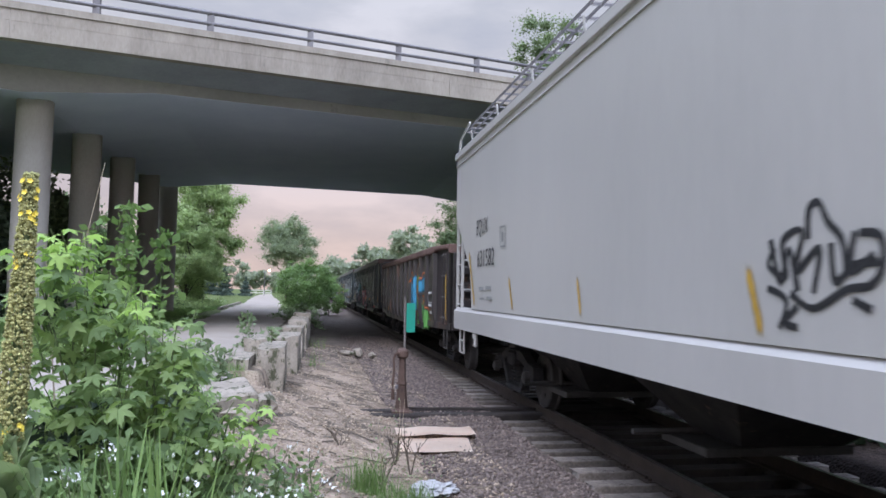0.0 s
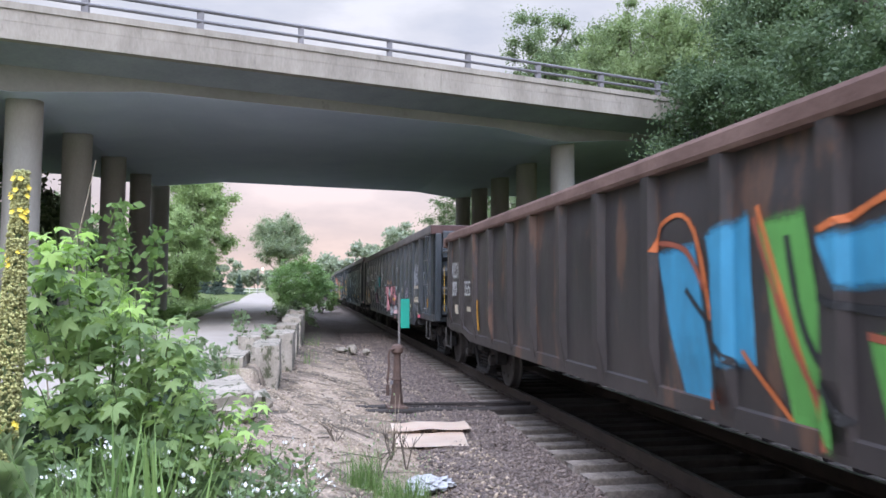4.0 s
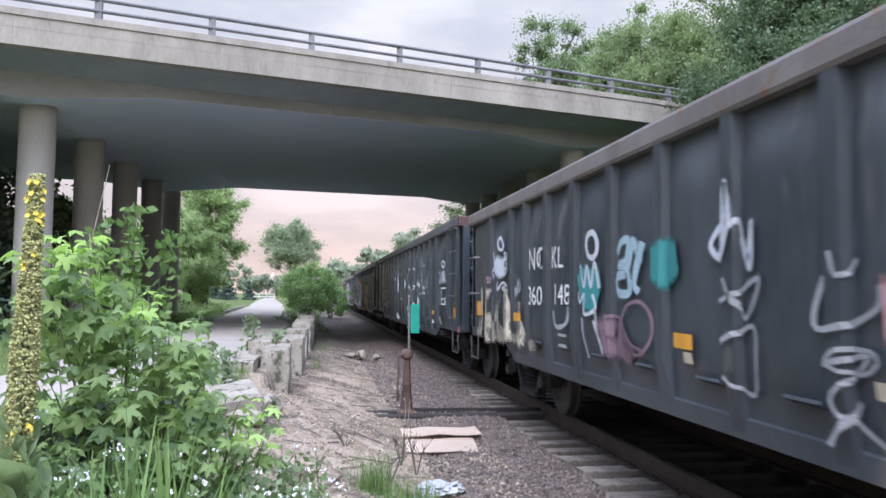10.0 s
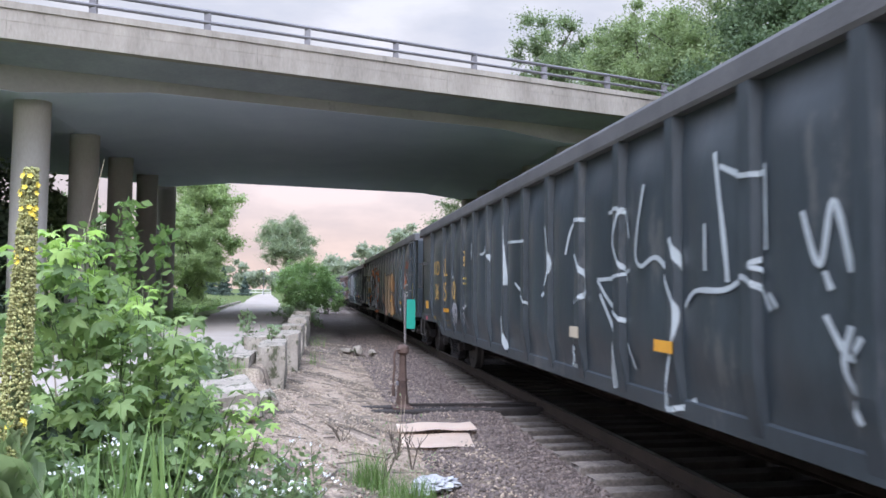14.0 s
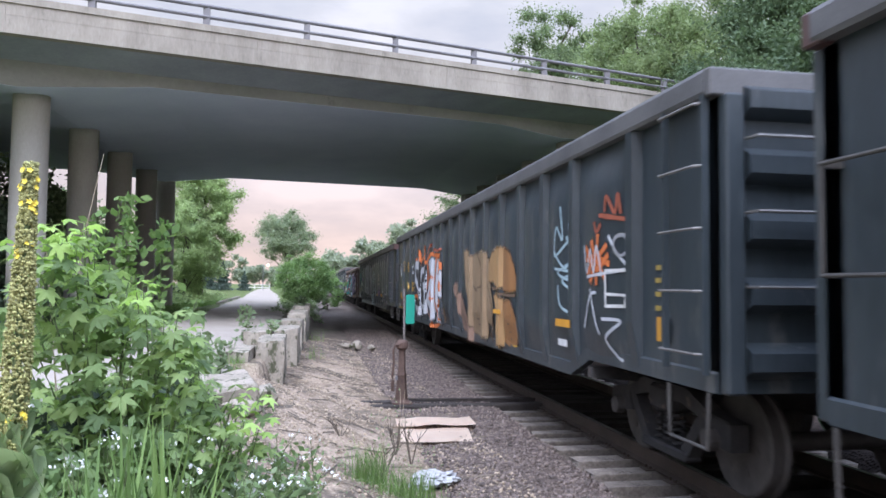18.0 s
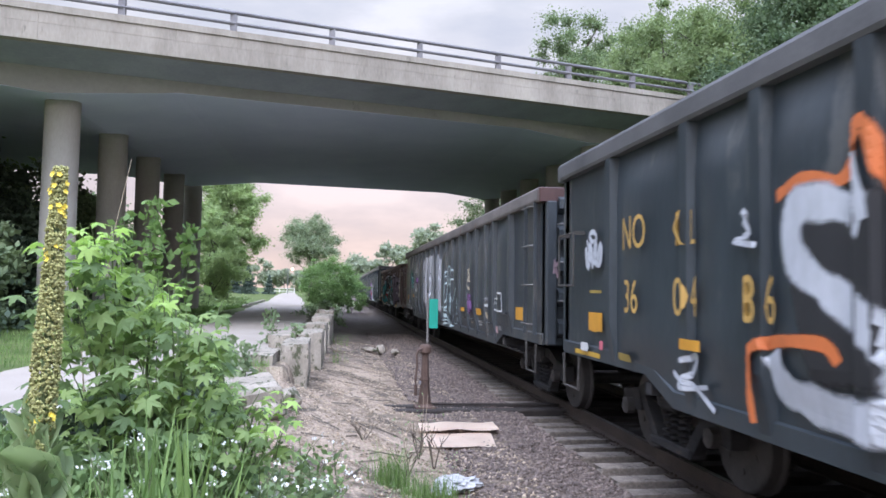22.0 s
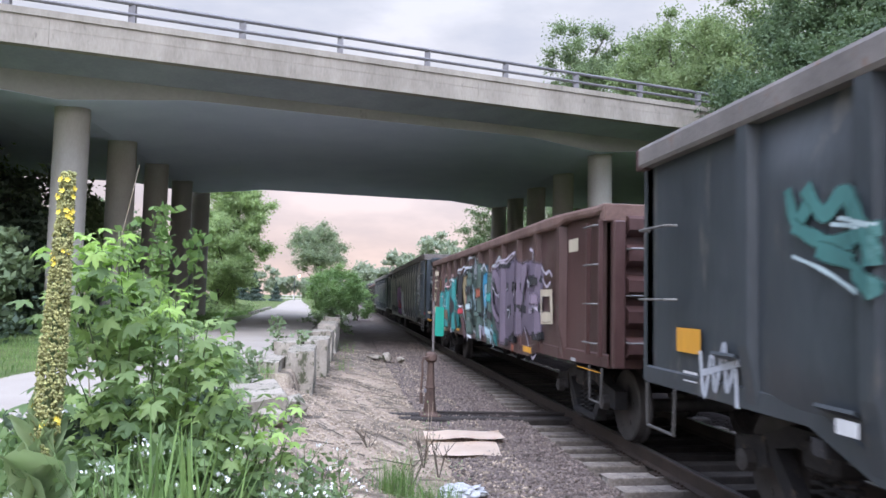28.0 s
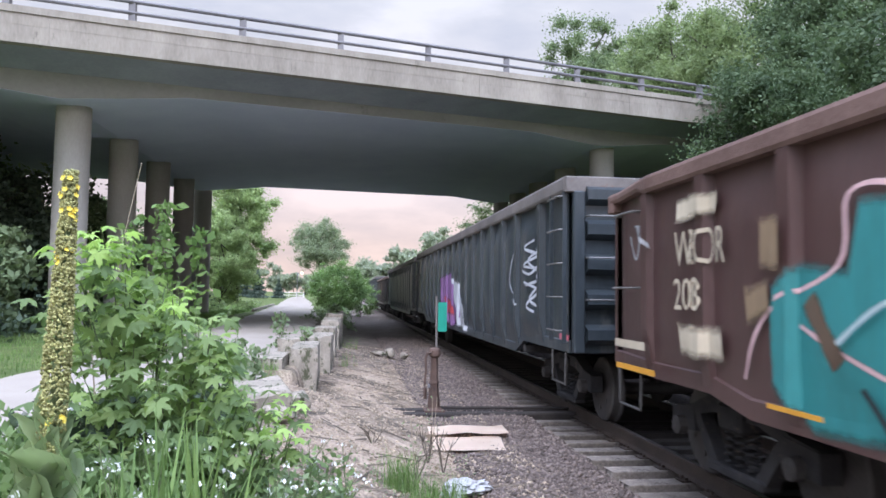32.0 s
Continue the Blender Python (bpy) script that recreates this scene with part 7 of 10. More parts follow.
stroke(car5, SPRAY_DIM_TEAL, 0.11, [(16.59, 2.34), (16.51, 2.14), (16.38, 2.26)])
stroke(car5, SPRAY_DIM_TEAL, 0.11, [(16.43, 2.33), (16.29, 2.16), (16.15, 2.26), (16.06, 2.09)])
stroke(car5, SPRAY_DIM_TEAL, 0.11, [(16.54, 2.12), (16.24, 2.00), (15.87, 2.05)])
stroke(car5, SPRAY_DIM_TEAL, 0.11, [(16.06, 2.25), (15.94, 2.00), (15.91, 1.86)])
stroke(car5, SPRAY_DIM_TEAL, 0.11, [(16.34, 1.97), (16.07, 1.87), (15.89, 1.72)])
stroke(car5, SPRAY_PALE_TEAL, 0.03, [(16.54, 1.94), (16.29, 1.85), (16.07, 1.72)])
stroke(car5, SPRAY_PALE_TEAL, 0.03, [(16.24, 2.10), (15.98, 2.06)])
stroke(car5, SPRAY_PALE_TEAL, 0.03, [(16.19, 2.13), (15.90, 2.06)])
letter(car5, PAINT_WHITE, "NO", 14.87, 2.19, 0.19, 1.0)
letter(car5, PAINT_WHITE, "360", 14.86, 1.59, 0.19, 1.0)
fill(car5, SPRAY_PURPLE, [(14.93, 2.06), (14.73, 2.11), (14.43, 2.06), (14.39, 1.88), (14.58, 1.82), (14.87, 1.86)])
plate(car5, FADED_GREY, 14.75, 14.55, 1.40, 1.43)
plate(car5, ORANGE_TAPE, 15.52, 15.30, 1.41, 1.50)
stroke(car5, SPRAY_GREY, 0.06, [(15.57, 1.49), (15.49, 1.81), (15.42, 1.88), (15.39, 1.58)])
fill(car6, SPRAY_PURPLE_GREY, [(5.31, 2.18), (4.70, 2.31), (4.04, 2.31), (3.50, 2.42), (3.19, 2.22), (2.91, 2.26), (2.55, 2.25), (2.06, 2.19), (1.89, 2.03), (2.02, 1.75), (1.95, 1.35), (2.08, 1.16), (2.47, 1.11), (2.75, 1.10), (3.00, 1.21), (3.28, 1.07), (3.77, 1.05), (4.15, 0.87), (4.47, 0.88), (4.95, 1.17), (5.30, 1.47)])
stroke(car6, SPRAY_BLACK, 0.12, [(4.14, 1.91), (3.76, 1.86), (4.04, 1.60), (3.67, 1.56)])
stroke(car6, SPRAY_BLACK, 0.12, [(3.59, 1.85), (2.99, 1.87)])
stroke(car6, SPRAY_BLACK, 0.12, [(2.56, 1.99), (2.06, 1.93)])
stroke(car6, SPRAY_BLACK, 0.12, [(3.43, 1.53), (2.86, 1.51)])
stroke(car6, SPRAY_BLACK, 0.12, [(2.51, 1.52), (1.99, 1.57)])
stroke(car6, SPRAY_BLACK, 0.12, [(4.25, 1.09), (3.51, 1.20)])
stroke(car6, SPRAY_BLACK, 0.12, [(2.36, 1.15), (1.96, 1.18)])
stroke(car6, SPRAY_BLACK, 0.12, [(3.19, 2.19), (3.05, 1.76), (3.20, 1.38)])
stroke(car6, SPRAY_BLACK, 0.12, [(4.58, 2.18), (4.36, 1.50), (4.05, 1.07)])
stroke(car6, SPRAY_LAVENDER, 0.045, [(5.31, 2.23), (4.70, 2.33), (4.41, 1.92), (4.83, 1.59), (5.16, 1.95)])
stroke(car6, SPRAY_LAVENDER, 0.045, [(3.59, 1.94), (3.38, 1.77), (3.59, 1.69), (3.54, 1.95)])
stroke(car6, SPRAY_LAVENDER, 0.045, [(2.99, 1.84), (2.88, 2.09), (2.73, 1.83)])
stroke(car6, SPRAY_LAVENDER, 0.045, [(2.55, 2.28), (2.34, 2.35), (2.32, 2.20)])
stroke(car6, SPRAY_LAVENDER, 0.045, [(4.04, 1.78), (3.76, 1.52), (3.95, 1.38)])
stroke(car6, SPRAY_LAVENDER, 0.045, [(2.46, 1.46), (2.26, 1.57), (2.12, 1.45)])
stroke(car6, SPRAY_LAVENDER, 0.045, [(2.99, 1.25), (2.81, 0.99), (2.58, 0.83), (2.37, 0.93)])
stroke(car6, SPRAY_LAVENDER, 0.045, [(5.38, 1.79), (4.70, 1.29)])
fill(car6, SPRAY_OLIVE, [(8.03, 2.28), (7.04, 2.48), (6.03, 2.28), (5.31, 2.16), (5.26, 1.47), (4.95, 1.17), (4.47, 0.88), (5.37, 0.82), (6.19, 0.84), (7.46, 0.84), (8.28, 1.37)])
stroke(car6, SPRAY_BLUE, 0.3, [(6.03, 2.22), (5.75, 1.92), (5.65, 1.46)])
stroke(car6, SPRAY_TEAL, 0.16, [(5.60, 1.24), (5.09, 1.06), (4.70, 0.90)])
stroke(car6, SPRAY_WHITE, 0.05, [(8.03, 2.28), (7.39, 2.53), (7.02, 1.95), (7.36, 1.40)])
stroke(car6, SPRAY_WHITE, 0.05, [(6.31, 2.30), (6.03, 1.80), (5.65, 1.35), (5.84, 0.99)])
stroke(car6, SPRAY_RUST, 0.12, [(6.81, 1.95), (6.59, 1.43)])
stroke(car6, SPRAY_BLACK, 0.08, [(7.02, 1.82), (6.79, 1.23), (6.19, 0.90)])
stroke(car6, SPRAY_WHITE, 0.06, [(7.23, 1.13), (6.89, 0.89)])
stroke(car6, SPRAY_PALE_BLUE, 0.1, [(6.58, 1.17), (6.19, 0.90)])
fill(car6, SPRAY_GREEN_GREY, [(9.10, 2.12), (8.34, 2.30), (7.40, 2.29), (6.76, 2.50), (6.32, 2.29), (6.02, 2.34), (5.59, 2.11), (5.35, 2.13), (5.21, 1.67), (5.07, 1.33), (4.59, 0.97), (4.54, 0.83), (5.29, 0.84), (6.03, 0.84), (7.00, 0.84), (7.98, 0.88), (8.88, 1.31)])
fill(car6, SPRAY_PURPLE_GREY, [(5.28, 2.16), (4.93, 2.20), (4.51, 2.25), (4.11, 2.23), (3.66, 2.32), (3.38, 2.37), (3.40, 1.15), (3.69, 1.01), (4.14, 0.88), (4.38, 0.89), (4.95, 1.05), (5.14, 1.33), (5.28, 1.67)])
fill(car6, SPRAY_BLACK, [(4.21, 1.96), (3.82, 1.91), (3.86, 1.80), (4.19, 1.76)])
fill(car6, SPRAY_BLACK, [(4.13, 1.56), (3.79, 1.60), (3.79, 1.39), (4.09, 1.32)])
fill(car6, SPRAY_BLACK, [(5.07, 1.97), (4.81, 1.89), (4.52, 1.70), (4.81, 1.67), (5.07, 1.80)])
fill(car6, SPRAY_BLACK, [(4.28, 1.02), (3.72, 1.18), (3.41, 1.15), (3.40, 0.97), (3.93, 0.87)])
fill(car6, SPRAY_RUST, [(3.92, 0.92), (3.69, 1.03), (3.51, 0.99), (3.40, 0.83), (3.69, 0.81)])
fill(car6, SPRAY_RUST, [(3.63, 1.90), (3.49, 1.91), (3.43, 1.79), (3.56, 1.75)])
fill(car6, SPRAY_BLUE, [(6.07, 2.14), (5.84, 2.20), (5.67, 2.00), (5.59, 1.67), (5.67, 1.44), (5.93, 1.59), (6.07, 1.86)])
fill(car6, SPRAY_GREY, [(7.20, 2.32), (6.88, 2.47), (6.64, 2.23), (6.76, 1.97), (7.19, 2.03)])
fill(car6, SPRAY_TEAL, [(5.59, 1.81), (5.28, 1.81), (5.28, 1.67), (5.55, 1.67)])
fill(car6, SPRAY_RUST, [(6.70, 1.88), (6.42, 1.89), (6.37, 1.70), (6.64, 1.66)])
fill(car6, SPRAY_TAN, [(8.43, 2.14), (8.00, 2.18), (8.08, 1.81), (7.99, 1.40), (8.33, 1.44)])
fill(car6, SPRAY_RED, [(8.88, 1.45), (8.47, 1.48), (8.41, 1.32), (8.78, 1.28)])
fill(car6, SPRAY_PALE_TEAL, [(7.76, 1.58), (7.42, 1.61), (7.39, 1.47), (7.76, 1.44)])
fill(car6, SPRAY_TEAL, [(5.36, 1.17), (5.08, 1.10), (4.95, 0.92), (4.71, 0.83), (4.95, 0.81), (5.29, 0.87)])
fill(car6, SPRAY_LAVENDER, [(6.53, 1.17), (6.12, 1.18), (6.03, 0.92), (6.32, 0.90)])
fill(car6, SPRAY_OLIVE, [(6.03, 1.31), (5.67, 1.29), (5.36, 0.93), (5.68, 0.85), (5.94, 1.01)])
stroke(car6, SPRAY_BLACK, 0.12, [(5.21, 1.63), (4.82, 1.38), (4.43, 1.23)])
stroke(car6, SPRAY_BLACK, 0.09, [(4.66, 2.20), (4.21, 2.21), (3.89, 2.20)])
stroke(car6, SPRAY_BLACK, 0.1, [(3.64, 1.68), (3.53, 1.51), (3.44, 1.37)])
stroke(car6, SPRAY_LAVENDER, 0.05, [(5.35, 2.24), (4.93, 2.23), (4.57, 2.30), (4.25, 2.25), (3.89, 2.31), (3.65, 2.37), (3.38, 2.38)])
stroke(car6, SPRAY_WHITE, 0.035, [(5.00, 1.80), (4.75, 1.69), (4.58, 1.73)])
stroke(car6, SPRAY_WHITE, 0.03, [(4.17, 1.80), (4.03, 1.83)])
stroke(car6, SPRAY_WHITE, 0.035, [(4.06, 1.48), (3.91, 1.49), (3.85, 1.42), (3.96, 1.36)])
stroke(car6, SPRAY_LAVENDER, 0.035, [(3.67, 1.87), (3.52, 1.94), (3.39, 1.84), (3.41, 1.72), (3.60, 1.72)])
stroke(car6, SPRAY_WHITE, 0.05, [(9.00, 2.17), (8.98, 1.59), (8.50, 1.49)])
stroke(car6, SPRAY_WHITE, 0.05, [(8.43, 2.31), (8.08, 2.32)])
stroke(car6, SPRAY_WHITE, 0.04, [(7.92, 2.12), (7.76, 1.81), (7.83, 1.35), (7.53, 1.17)])
stroke(car6, SPRAY_WHITE, 0.05, [(7.40, 2.19), (7.26, 1.85)])
stroke(car6, SPRAY_WHITE, 0.04, [(6.88, 1.79), (6.70, 1.62)])
stroke(car6, SPRAY_WHITE, 0.06, [(6.42, 2.21), (6.22, 2.30), (6.02, 2.29)])
stroke(car6, SPRAY_PALE_BLUE, 0.05, [(5.67, 1.81), (5.51, 1.63), (5.63, 1.33), (5.48, 1.06), (5.25, 0.81)])
stroke(car6, SPRAY_WHITE, 0.04, [(7.75, 1.10), (7.53, 0.83)])
stroke(car6, SPRAY_WHITE, 0.05, [(7.00, 0.98), (6.76, 0.83)])
stroke(car6, SPRAY_WHITE, 0.04, [(8.32, 1.28), (8.06, 0.87)])
stroke(car6, SPRAY_BLACK, 0.07, [(7.68, 1.31), (7.25, 1.14), (7.39, 0.89)])
stroke(car6, SPRAY_BLACK, 0.08, [(6.64, 1.36), (6.03, 1.31), (5.89, 1.01)])
stroke(car6, SPRAY_BLACK, 0.1, [(5.51, 1.49), (5.36, 1.28)])
stroke(car6, SPRAY_BLACK, 0.1, [(8.90, 2.11), (8.84, 1.54)])
stroke(car6, SPRAY_BLACK, 0.09, [(7.54, 2.25), (7.33, 1.80), (7.53, 1.41)])
stroke(car6, SPRAY_BLACK, 0.08, [(6.32, 2.16), (6.17, 1.78), (6.03, 1.43)])
fill(car2, SPRAY_WHITE, [(18.00, 2.16), (17.71, 2.12), (17.62, 2.03), (17.97, 2.01)])
fill(car2, SPRAY_WHITE, [(17.59, 2.06), (17.37, 2.04), (17.41, 1.98)])
fill(car2, GRIMY_CREAM, [(17.35, 0.97), (17.34, 1.12), (17.06, 1.13), (16.96, 1.25), (16.75, 1.35), (16.68, 1.28), (16.58, 1.09), (16.56, 0.96), (16.97, 0.96)])
fill(car2, SPRAY_GREY, [(17.15, 1.11), (16.97, 1.17), (16.97, 1.03), (17.11, 1.01)])
fill(car2, GRIMY_CREAM, [(16.65, 1.18), (16.47, 1.18), (16.34, 1.10), (16.35, 0.93), (16.56, 0.95)])
fill(car2, SPRAY_SMOKE, [(16.87, 1.48), (16.73, 1.50), (16.73, 1.35), (16.83, 1.32)])
fill(car2, SPRAY_BLACK, [(16.68, 1.23), (16.43, 1.23), (16.47, 1.17), (16.66, 1.16)])
fill(car2, GRIMY_CREAM, [(18.07, 0.96), (17.79, 1.34), (17.73, 1.30), (17.81, 1.00)])
stroke(car2, SPRAY_MAUVE, 0.04, [(17.54, 1.89), (17.22, 1.94), (17.03, 1.90), (17.12, 1.84)])
frame_line(car6, CREAM, 0.09, [(1.98, 1.75), (1.50, 1.75), (1.47, 1.40), (1.93, 1.38), (1.98, 1.75)])
stroke(car6, CREAM, 0.14, [(1.91, 1.43), (1.50, 1.44)])
plate(car6, ORANGE_TAPE, 0.51, -0.28, 0.92, 0.91)
plate(car6, ORANGE_TAPE, 2.70, 2.25, 0.92, 1.00)
plate(car6, CREAM, 0.85, 0.50, 2.23, 2.38)
plate(car6, FADED_GREY, 0.74, 0.55, 0.96, 1.00)
fill(car6, SPRAY_GREEN_GREY, [(7.85, 2.11), (7.23, 2.15), (7.28, 0.89), (7.65, 0.90), (7.93, 1.26), (8.02, 1.79)])
fill(car6, SPRAY_TEAL, [(12.14, 1.65), (11.83, 1.89), (11.38, 1.83), (11.29, 2.21), (11.04, 2.19), (10.89, 1.87), (10.33, 1.96), (9.96, 2.14), (9.52, 2.19), (9.39, 2.18), (9.40, 1.70), (9.07, 1.66), (8.91, 1.45), (8.68, 1.35), (8.69, 0.98), (9.17, 0.97), (9.76, 0.86), (10.09, 1.06), (10.47, 1.18), (10.75, 0.90), (11.75, 0.85), (12.14, 1.20)])
stroke(car6, SPRAY_PALE_PINK, 0.035, [(12.46, 1.11), (12.14, 1.58), (11.46, 1.83), (11.37, 2.21), (11.04, 2.21), (10.89, 1.96), (10.39, 1.99), (10.13, 2.18), (9.73, 2.22)])
stroke(car6, SPRAY_PALE_PINK, 0.035, [(9.38, 1.72), (9.02, 1.71), (8.95, 1.57), (8.64, 1.48)])
stroke(car6, SPRAY_PALE_PINK, 0.035, [(10.21, 1.45), (9.97, 1.36), (9.54, 1.34)])
stroke(car6, SPRAY_PALE_PINK, 0.035, [(9.34, 1.37), (8.76, 1.21)])
stroke(car6, SPRAY_PALE_PINK, 0.035, [(11.84, 1.49), (11.13, 1.25)])
stroke(car6, SPRAY_UMBER, 0.16, [(10.61, 1.12), (10.35, 0.84)])
stroke(car6, SPRAY_UMBER, 0.16, [(9.59, 1.25), (9.50, 0.85)])
stroke(car6, SPRAY_UMBER, 0.16, [(11.74, 1.65), (11.47, 1.29)])
stroke(car6, SPRAY_UMBER, 0.16, [(10.08, 1.55), (10.15, 1.26)])
fill(car6, CREAM, [(11.39, 0.94), (10.90, 0.96), (10.61, 0.81), (11.22, 0.80)])
fill(car6, PAINT_WHITE, [(10.09, 1.02), (9.75, 1.00), (9.71, 0.82), (10.04, 0.83)])
stroke(car6, SPRAY_BLACK, 0.3, [(8.55, 1.51), (8.56, 1.92), (8.35, 2.13), (8.01, 2.19), (7.75, 2.14)])
stroke(car6, SPRAY_WHITE, 0.07, [(8.66, 1.46), (8.69, 1.97), (8.44, 2.21), (8.01, 2.31), (7.69, 2.19)])
stroke(car6, SPRAY_TAN, 0.22, [(7.83, 1.15), (8.03, 1.46), (8.11, 1.83), (8.04, 2.05), (7.80, 2.04)])
fill(car6, SPRAY_RED, [(8.64, 1.45), (8.40, 1.47), (8.39, 1.34), (8.61, 1.32)])
stroke(car6, SPRAY_WHITE, 0.1, [(8.46, 1.51), (8.26, 1.34), (8.09, 1.05), (7.92, 0.78)])
stroke(car6, SPRAY_PALE_BLUE, 0.16, [(7.53, 1.54), (7.36, 1.60), (7.35, 1.46), (7.49, 1.42)])
stroke(car6, SPRAY_PINK, 0.12, [(7.81, 1.85), (7.66, 1.72), (7.72, 1.53)])
stroke(car6, SPRAY_MAUVE, 0.18, [(8.47, 1.29), (8.38, 1.01), (8.29, 0.81)])
stroke(car6, SPRAY_BLACK, 0.12, [(7.49, 1.60), (7.54, 1.42), (7.29, 1.38)])
plate(car6, ORANGE_TAPE, 8.88, 8.50, 0.94, 0.99)
fill(car6, CREAM, [(13.45, 2.45), (12.80, 2.44), (12.81, 2.25), (13.43, 2.22)])
fill(car6, CREAM, [(13.39, 1.45), (12.73, 1.46), (12.72, 1.17), (13.37, 1.18)])
letter(car6, CREAM, "WSOR", 13.44, 1.90, 0.28, 0.85)
letter(car6, CREAM, "2003", 13.46, 1.55, 0.26, 0.9)
fill(car6, SPRAY_TAN, [(12.22, 2.19), (11.93, 2.17), (11.93, 1.80), (12.22, 1.82)])
fill(car6, SPRAY_TAN, [(12.39, 1.73), (12.15, 1.79), (12.13, 1.54), (12.36, 1.44)])
plate(car6, ORANGE_TAPE, 14.59, 13.72, 0.98, 1.03)
plate(car6, CREAM, 14.62, 13.93, 1.18, 1.25)
plate(car6, ORANGE_TAPE, 12.06, 11.53, 0.98, 1.01)
stroke(car6, SPRAY_GREY, 0.03, [(14.45, 2.21), (14.31, 1.99), (14.18, 2.29)])
stroke(car6, SPRAY_GREY, 0.03, [(14.11, 2.28), (13.99, 2.07)])
fill(car6, SPRAY_BLACK, [(2.66, 2.02), (2.41, 2.02), (2.10, 1.97), (2.07, 1.86), (2.34, 1.81), (2.61, 1.86)])
fill(car6, SPRAY_BLACK, [(3.76, 1.94), (3.37, 1.95), (3.27, 1.79), (3.59, 1.72)])
fill(car6, SPRAY_BLACK, [(2.42, 1.18), (2.11, 1.24), (1.78, 1.21), (1.81, 1.12), (2.15, 1.08)])
fill(car6, SPRAY_BLACK, [(3.59, 1.39), (3.13, 1.48), (3.06, 1.35), (3.48, 1.28)])
fill(car6, SPRAY_BLACK, [(4.46, 1.05), (3.81, 1.04), (3.64, 0.94), (4.19, 0.87)])
fill(car6, SPRAY_LILAC, [(2.98, 2.21), (2.72, 2.23), (2.68, 2.02), (2.90, 1.70), (3.03, 1.78)])
fill(car6, SPRAY_LILAC, [(2.49, 1.78), (2.14, 1.77), (2.11, 1.55), (2.42, 1.58)])
fill(car6, SPRAY_RUST, [(3.99, 0.89), (3.70, 1.00), (3.37, 0.92), (3.27, 0.83), (3.70, 0.83)])
stroke(car6, SPRAY_LAVENDER, 0.045, [(4.55, 2.30), (4.07, 2.31), (3.70, 2.38), (3.48, 2.36)])
stroke(car6, SPRAY_LAVENDER, 0.045, [(2.68, 1.93), (2.57, 1.90), (2.57, 1.86)])
stroke(car6, SPRAY_LAVENDER, 0.045, [(3.64, 1.86), (3.53, 1.79), (3.56, 1.72)])
stroke(car6, SPRAY_LAVENDER, 0.045, [(2.49, 1.50), (2.38, 1.54), (2.33, 1.49), (2.46, 1.46)])
stroke(car6, SPRAY_LAVENDER, 0.045, [(2.60, 2.38), (2.41, 2.34)])
stroke(car6, SPRAY_LAVENDER, 0.045, [(1.86, 2.10), (1.66, 2.00), (1.51, 2.03), (1.41, 1.95)])
stroke(car6, SPRAY_LAVENDER, 0.045, [(1.80, 1.94), (1.61, 1.83), (1.46, 1.89)])
fill(car6, SPRAY_LILAC, [(5.21, 2.11), (5.14, 2.21), (4.90, 2.21), (4.69, 2.16), (4.54, 1.99), (4.50, 1.80), (4.55, 1.74), (4.70, 1.71), (4.80, 1.81), (4.91, 1.95), (5.02, 1.99), (5.12, 1.89), (5.06, 1.67), (4.86, 1.51), (4.61, 1.36), (4.43, 1.23), (4.71, 1.22), (4.98, 1.33), (5.22, 1.53), (5.27, 1.82)])
fill(car6, SPRAY_BLACK, [(5.12, 1.92), (5.00, 1.98), (4.85, 1.93), (4.70, 1.77), (4.55, 1.77), (4.50, 1.80), (4.51, 1.71), (4.70, 1.67), (4.91, 1.73), (5.09, 1.82)])
fill(car6, SPRAY_BLACK, [(5.25, 1.60), (5.10, 1.50), (4.81, 1.38), (4.47, 1.25), (4.43, 1.20), (4.71, 1.24), (4.98, 1.33), (5.22, 1.49)])
fill(car6, SPRAY_BLUE, [(5.91, 2.17), (5.77, 2.14), (5.67, 2.03), (5.63, 1.83), (5.68, 1.67), (5.60, 1.44), (5.68, 1.40), (5.86, 1.51), (5.96, 1.71), (6.00, 1.97)])
fill(car6, SPRAY_BLACK, [(8.94, 2.12), (8.74, 2.23), (8.37, 2.24), (8.37, 1.97), (8.49, 1.60), (8.68, 1.45), (8.87, 1.66)])
fill(car6, SPRAY_CREAM_DULL, [(8.19, 2.17), (7.95, 2.18), (7.91, 1.78), (7.98, 1.44), (8.21, 1.61), (8.35, 1.97)])
fill(car6, SPRAY_BLACK, [(7.79, 2.29), (7.29, 2.27), (7.29, 2.16), (7.87, 2.12)])
fill(car6, SPRAY_BLACK, [(6.48, 1.30), (6.19, 1.35), (6.06, 1.27), (6.38, 1.20)])
fill(car6, SPRAY_BLACK, [(7.79, 1.95), (7.39, 1.97), (7.31, 1.77), (7.64, 1.67)])
fill(car6, SPRAY_PALE_TEAL, [(7.69, 1.90), (7.46, 1.91), (7.41, 1.83), (7.61, 1.75)])
fill(car6, SPRAY_PALE_TEAL, [(7.79, 1.53), (7.50, 1.59), (7.39, 1.48), (7.64, 1.37)])
fill(car6, SPRAY_PALE_BLUE, [(7.16, 1.97), (6.98, 1.98), (6.86, 1.77), (6.75, 1.48), (6.73, 1.38), (6.86, 1.40), (7.00, 1.62)])
fill(car6, SPRAY_RUST, [(6.58, 1.86), (6.33, 1.86), (6.31, 1.67), (6.53, 1.65)])
fill(car6, SPRAY_RED, [(8.75, 1.44), (8.45, 1.47), (8.42, 1.33), (8.71, 1.29)])
fill(car6, SPRAY_LAVENDER, [(6.52, 1.18), (6.32, 1.19), (6.22, 1.00), (6.30, 0.83), (6.42, 0.91)])
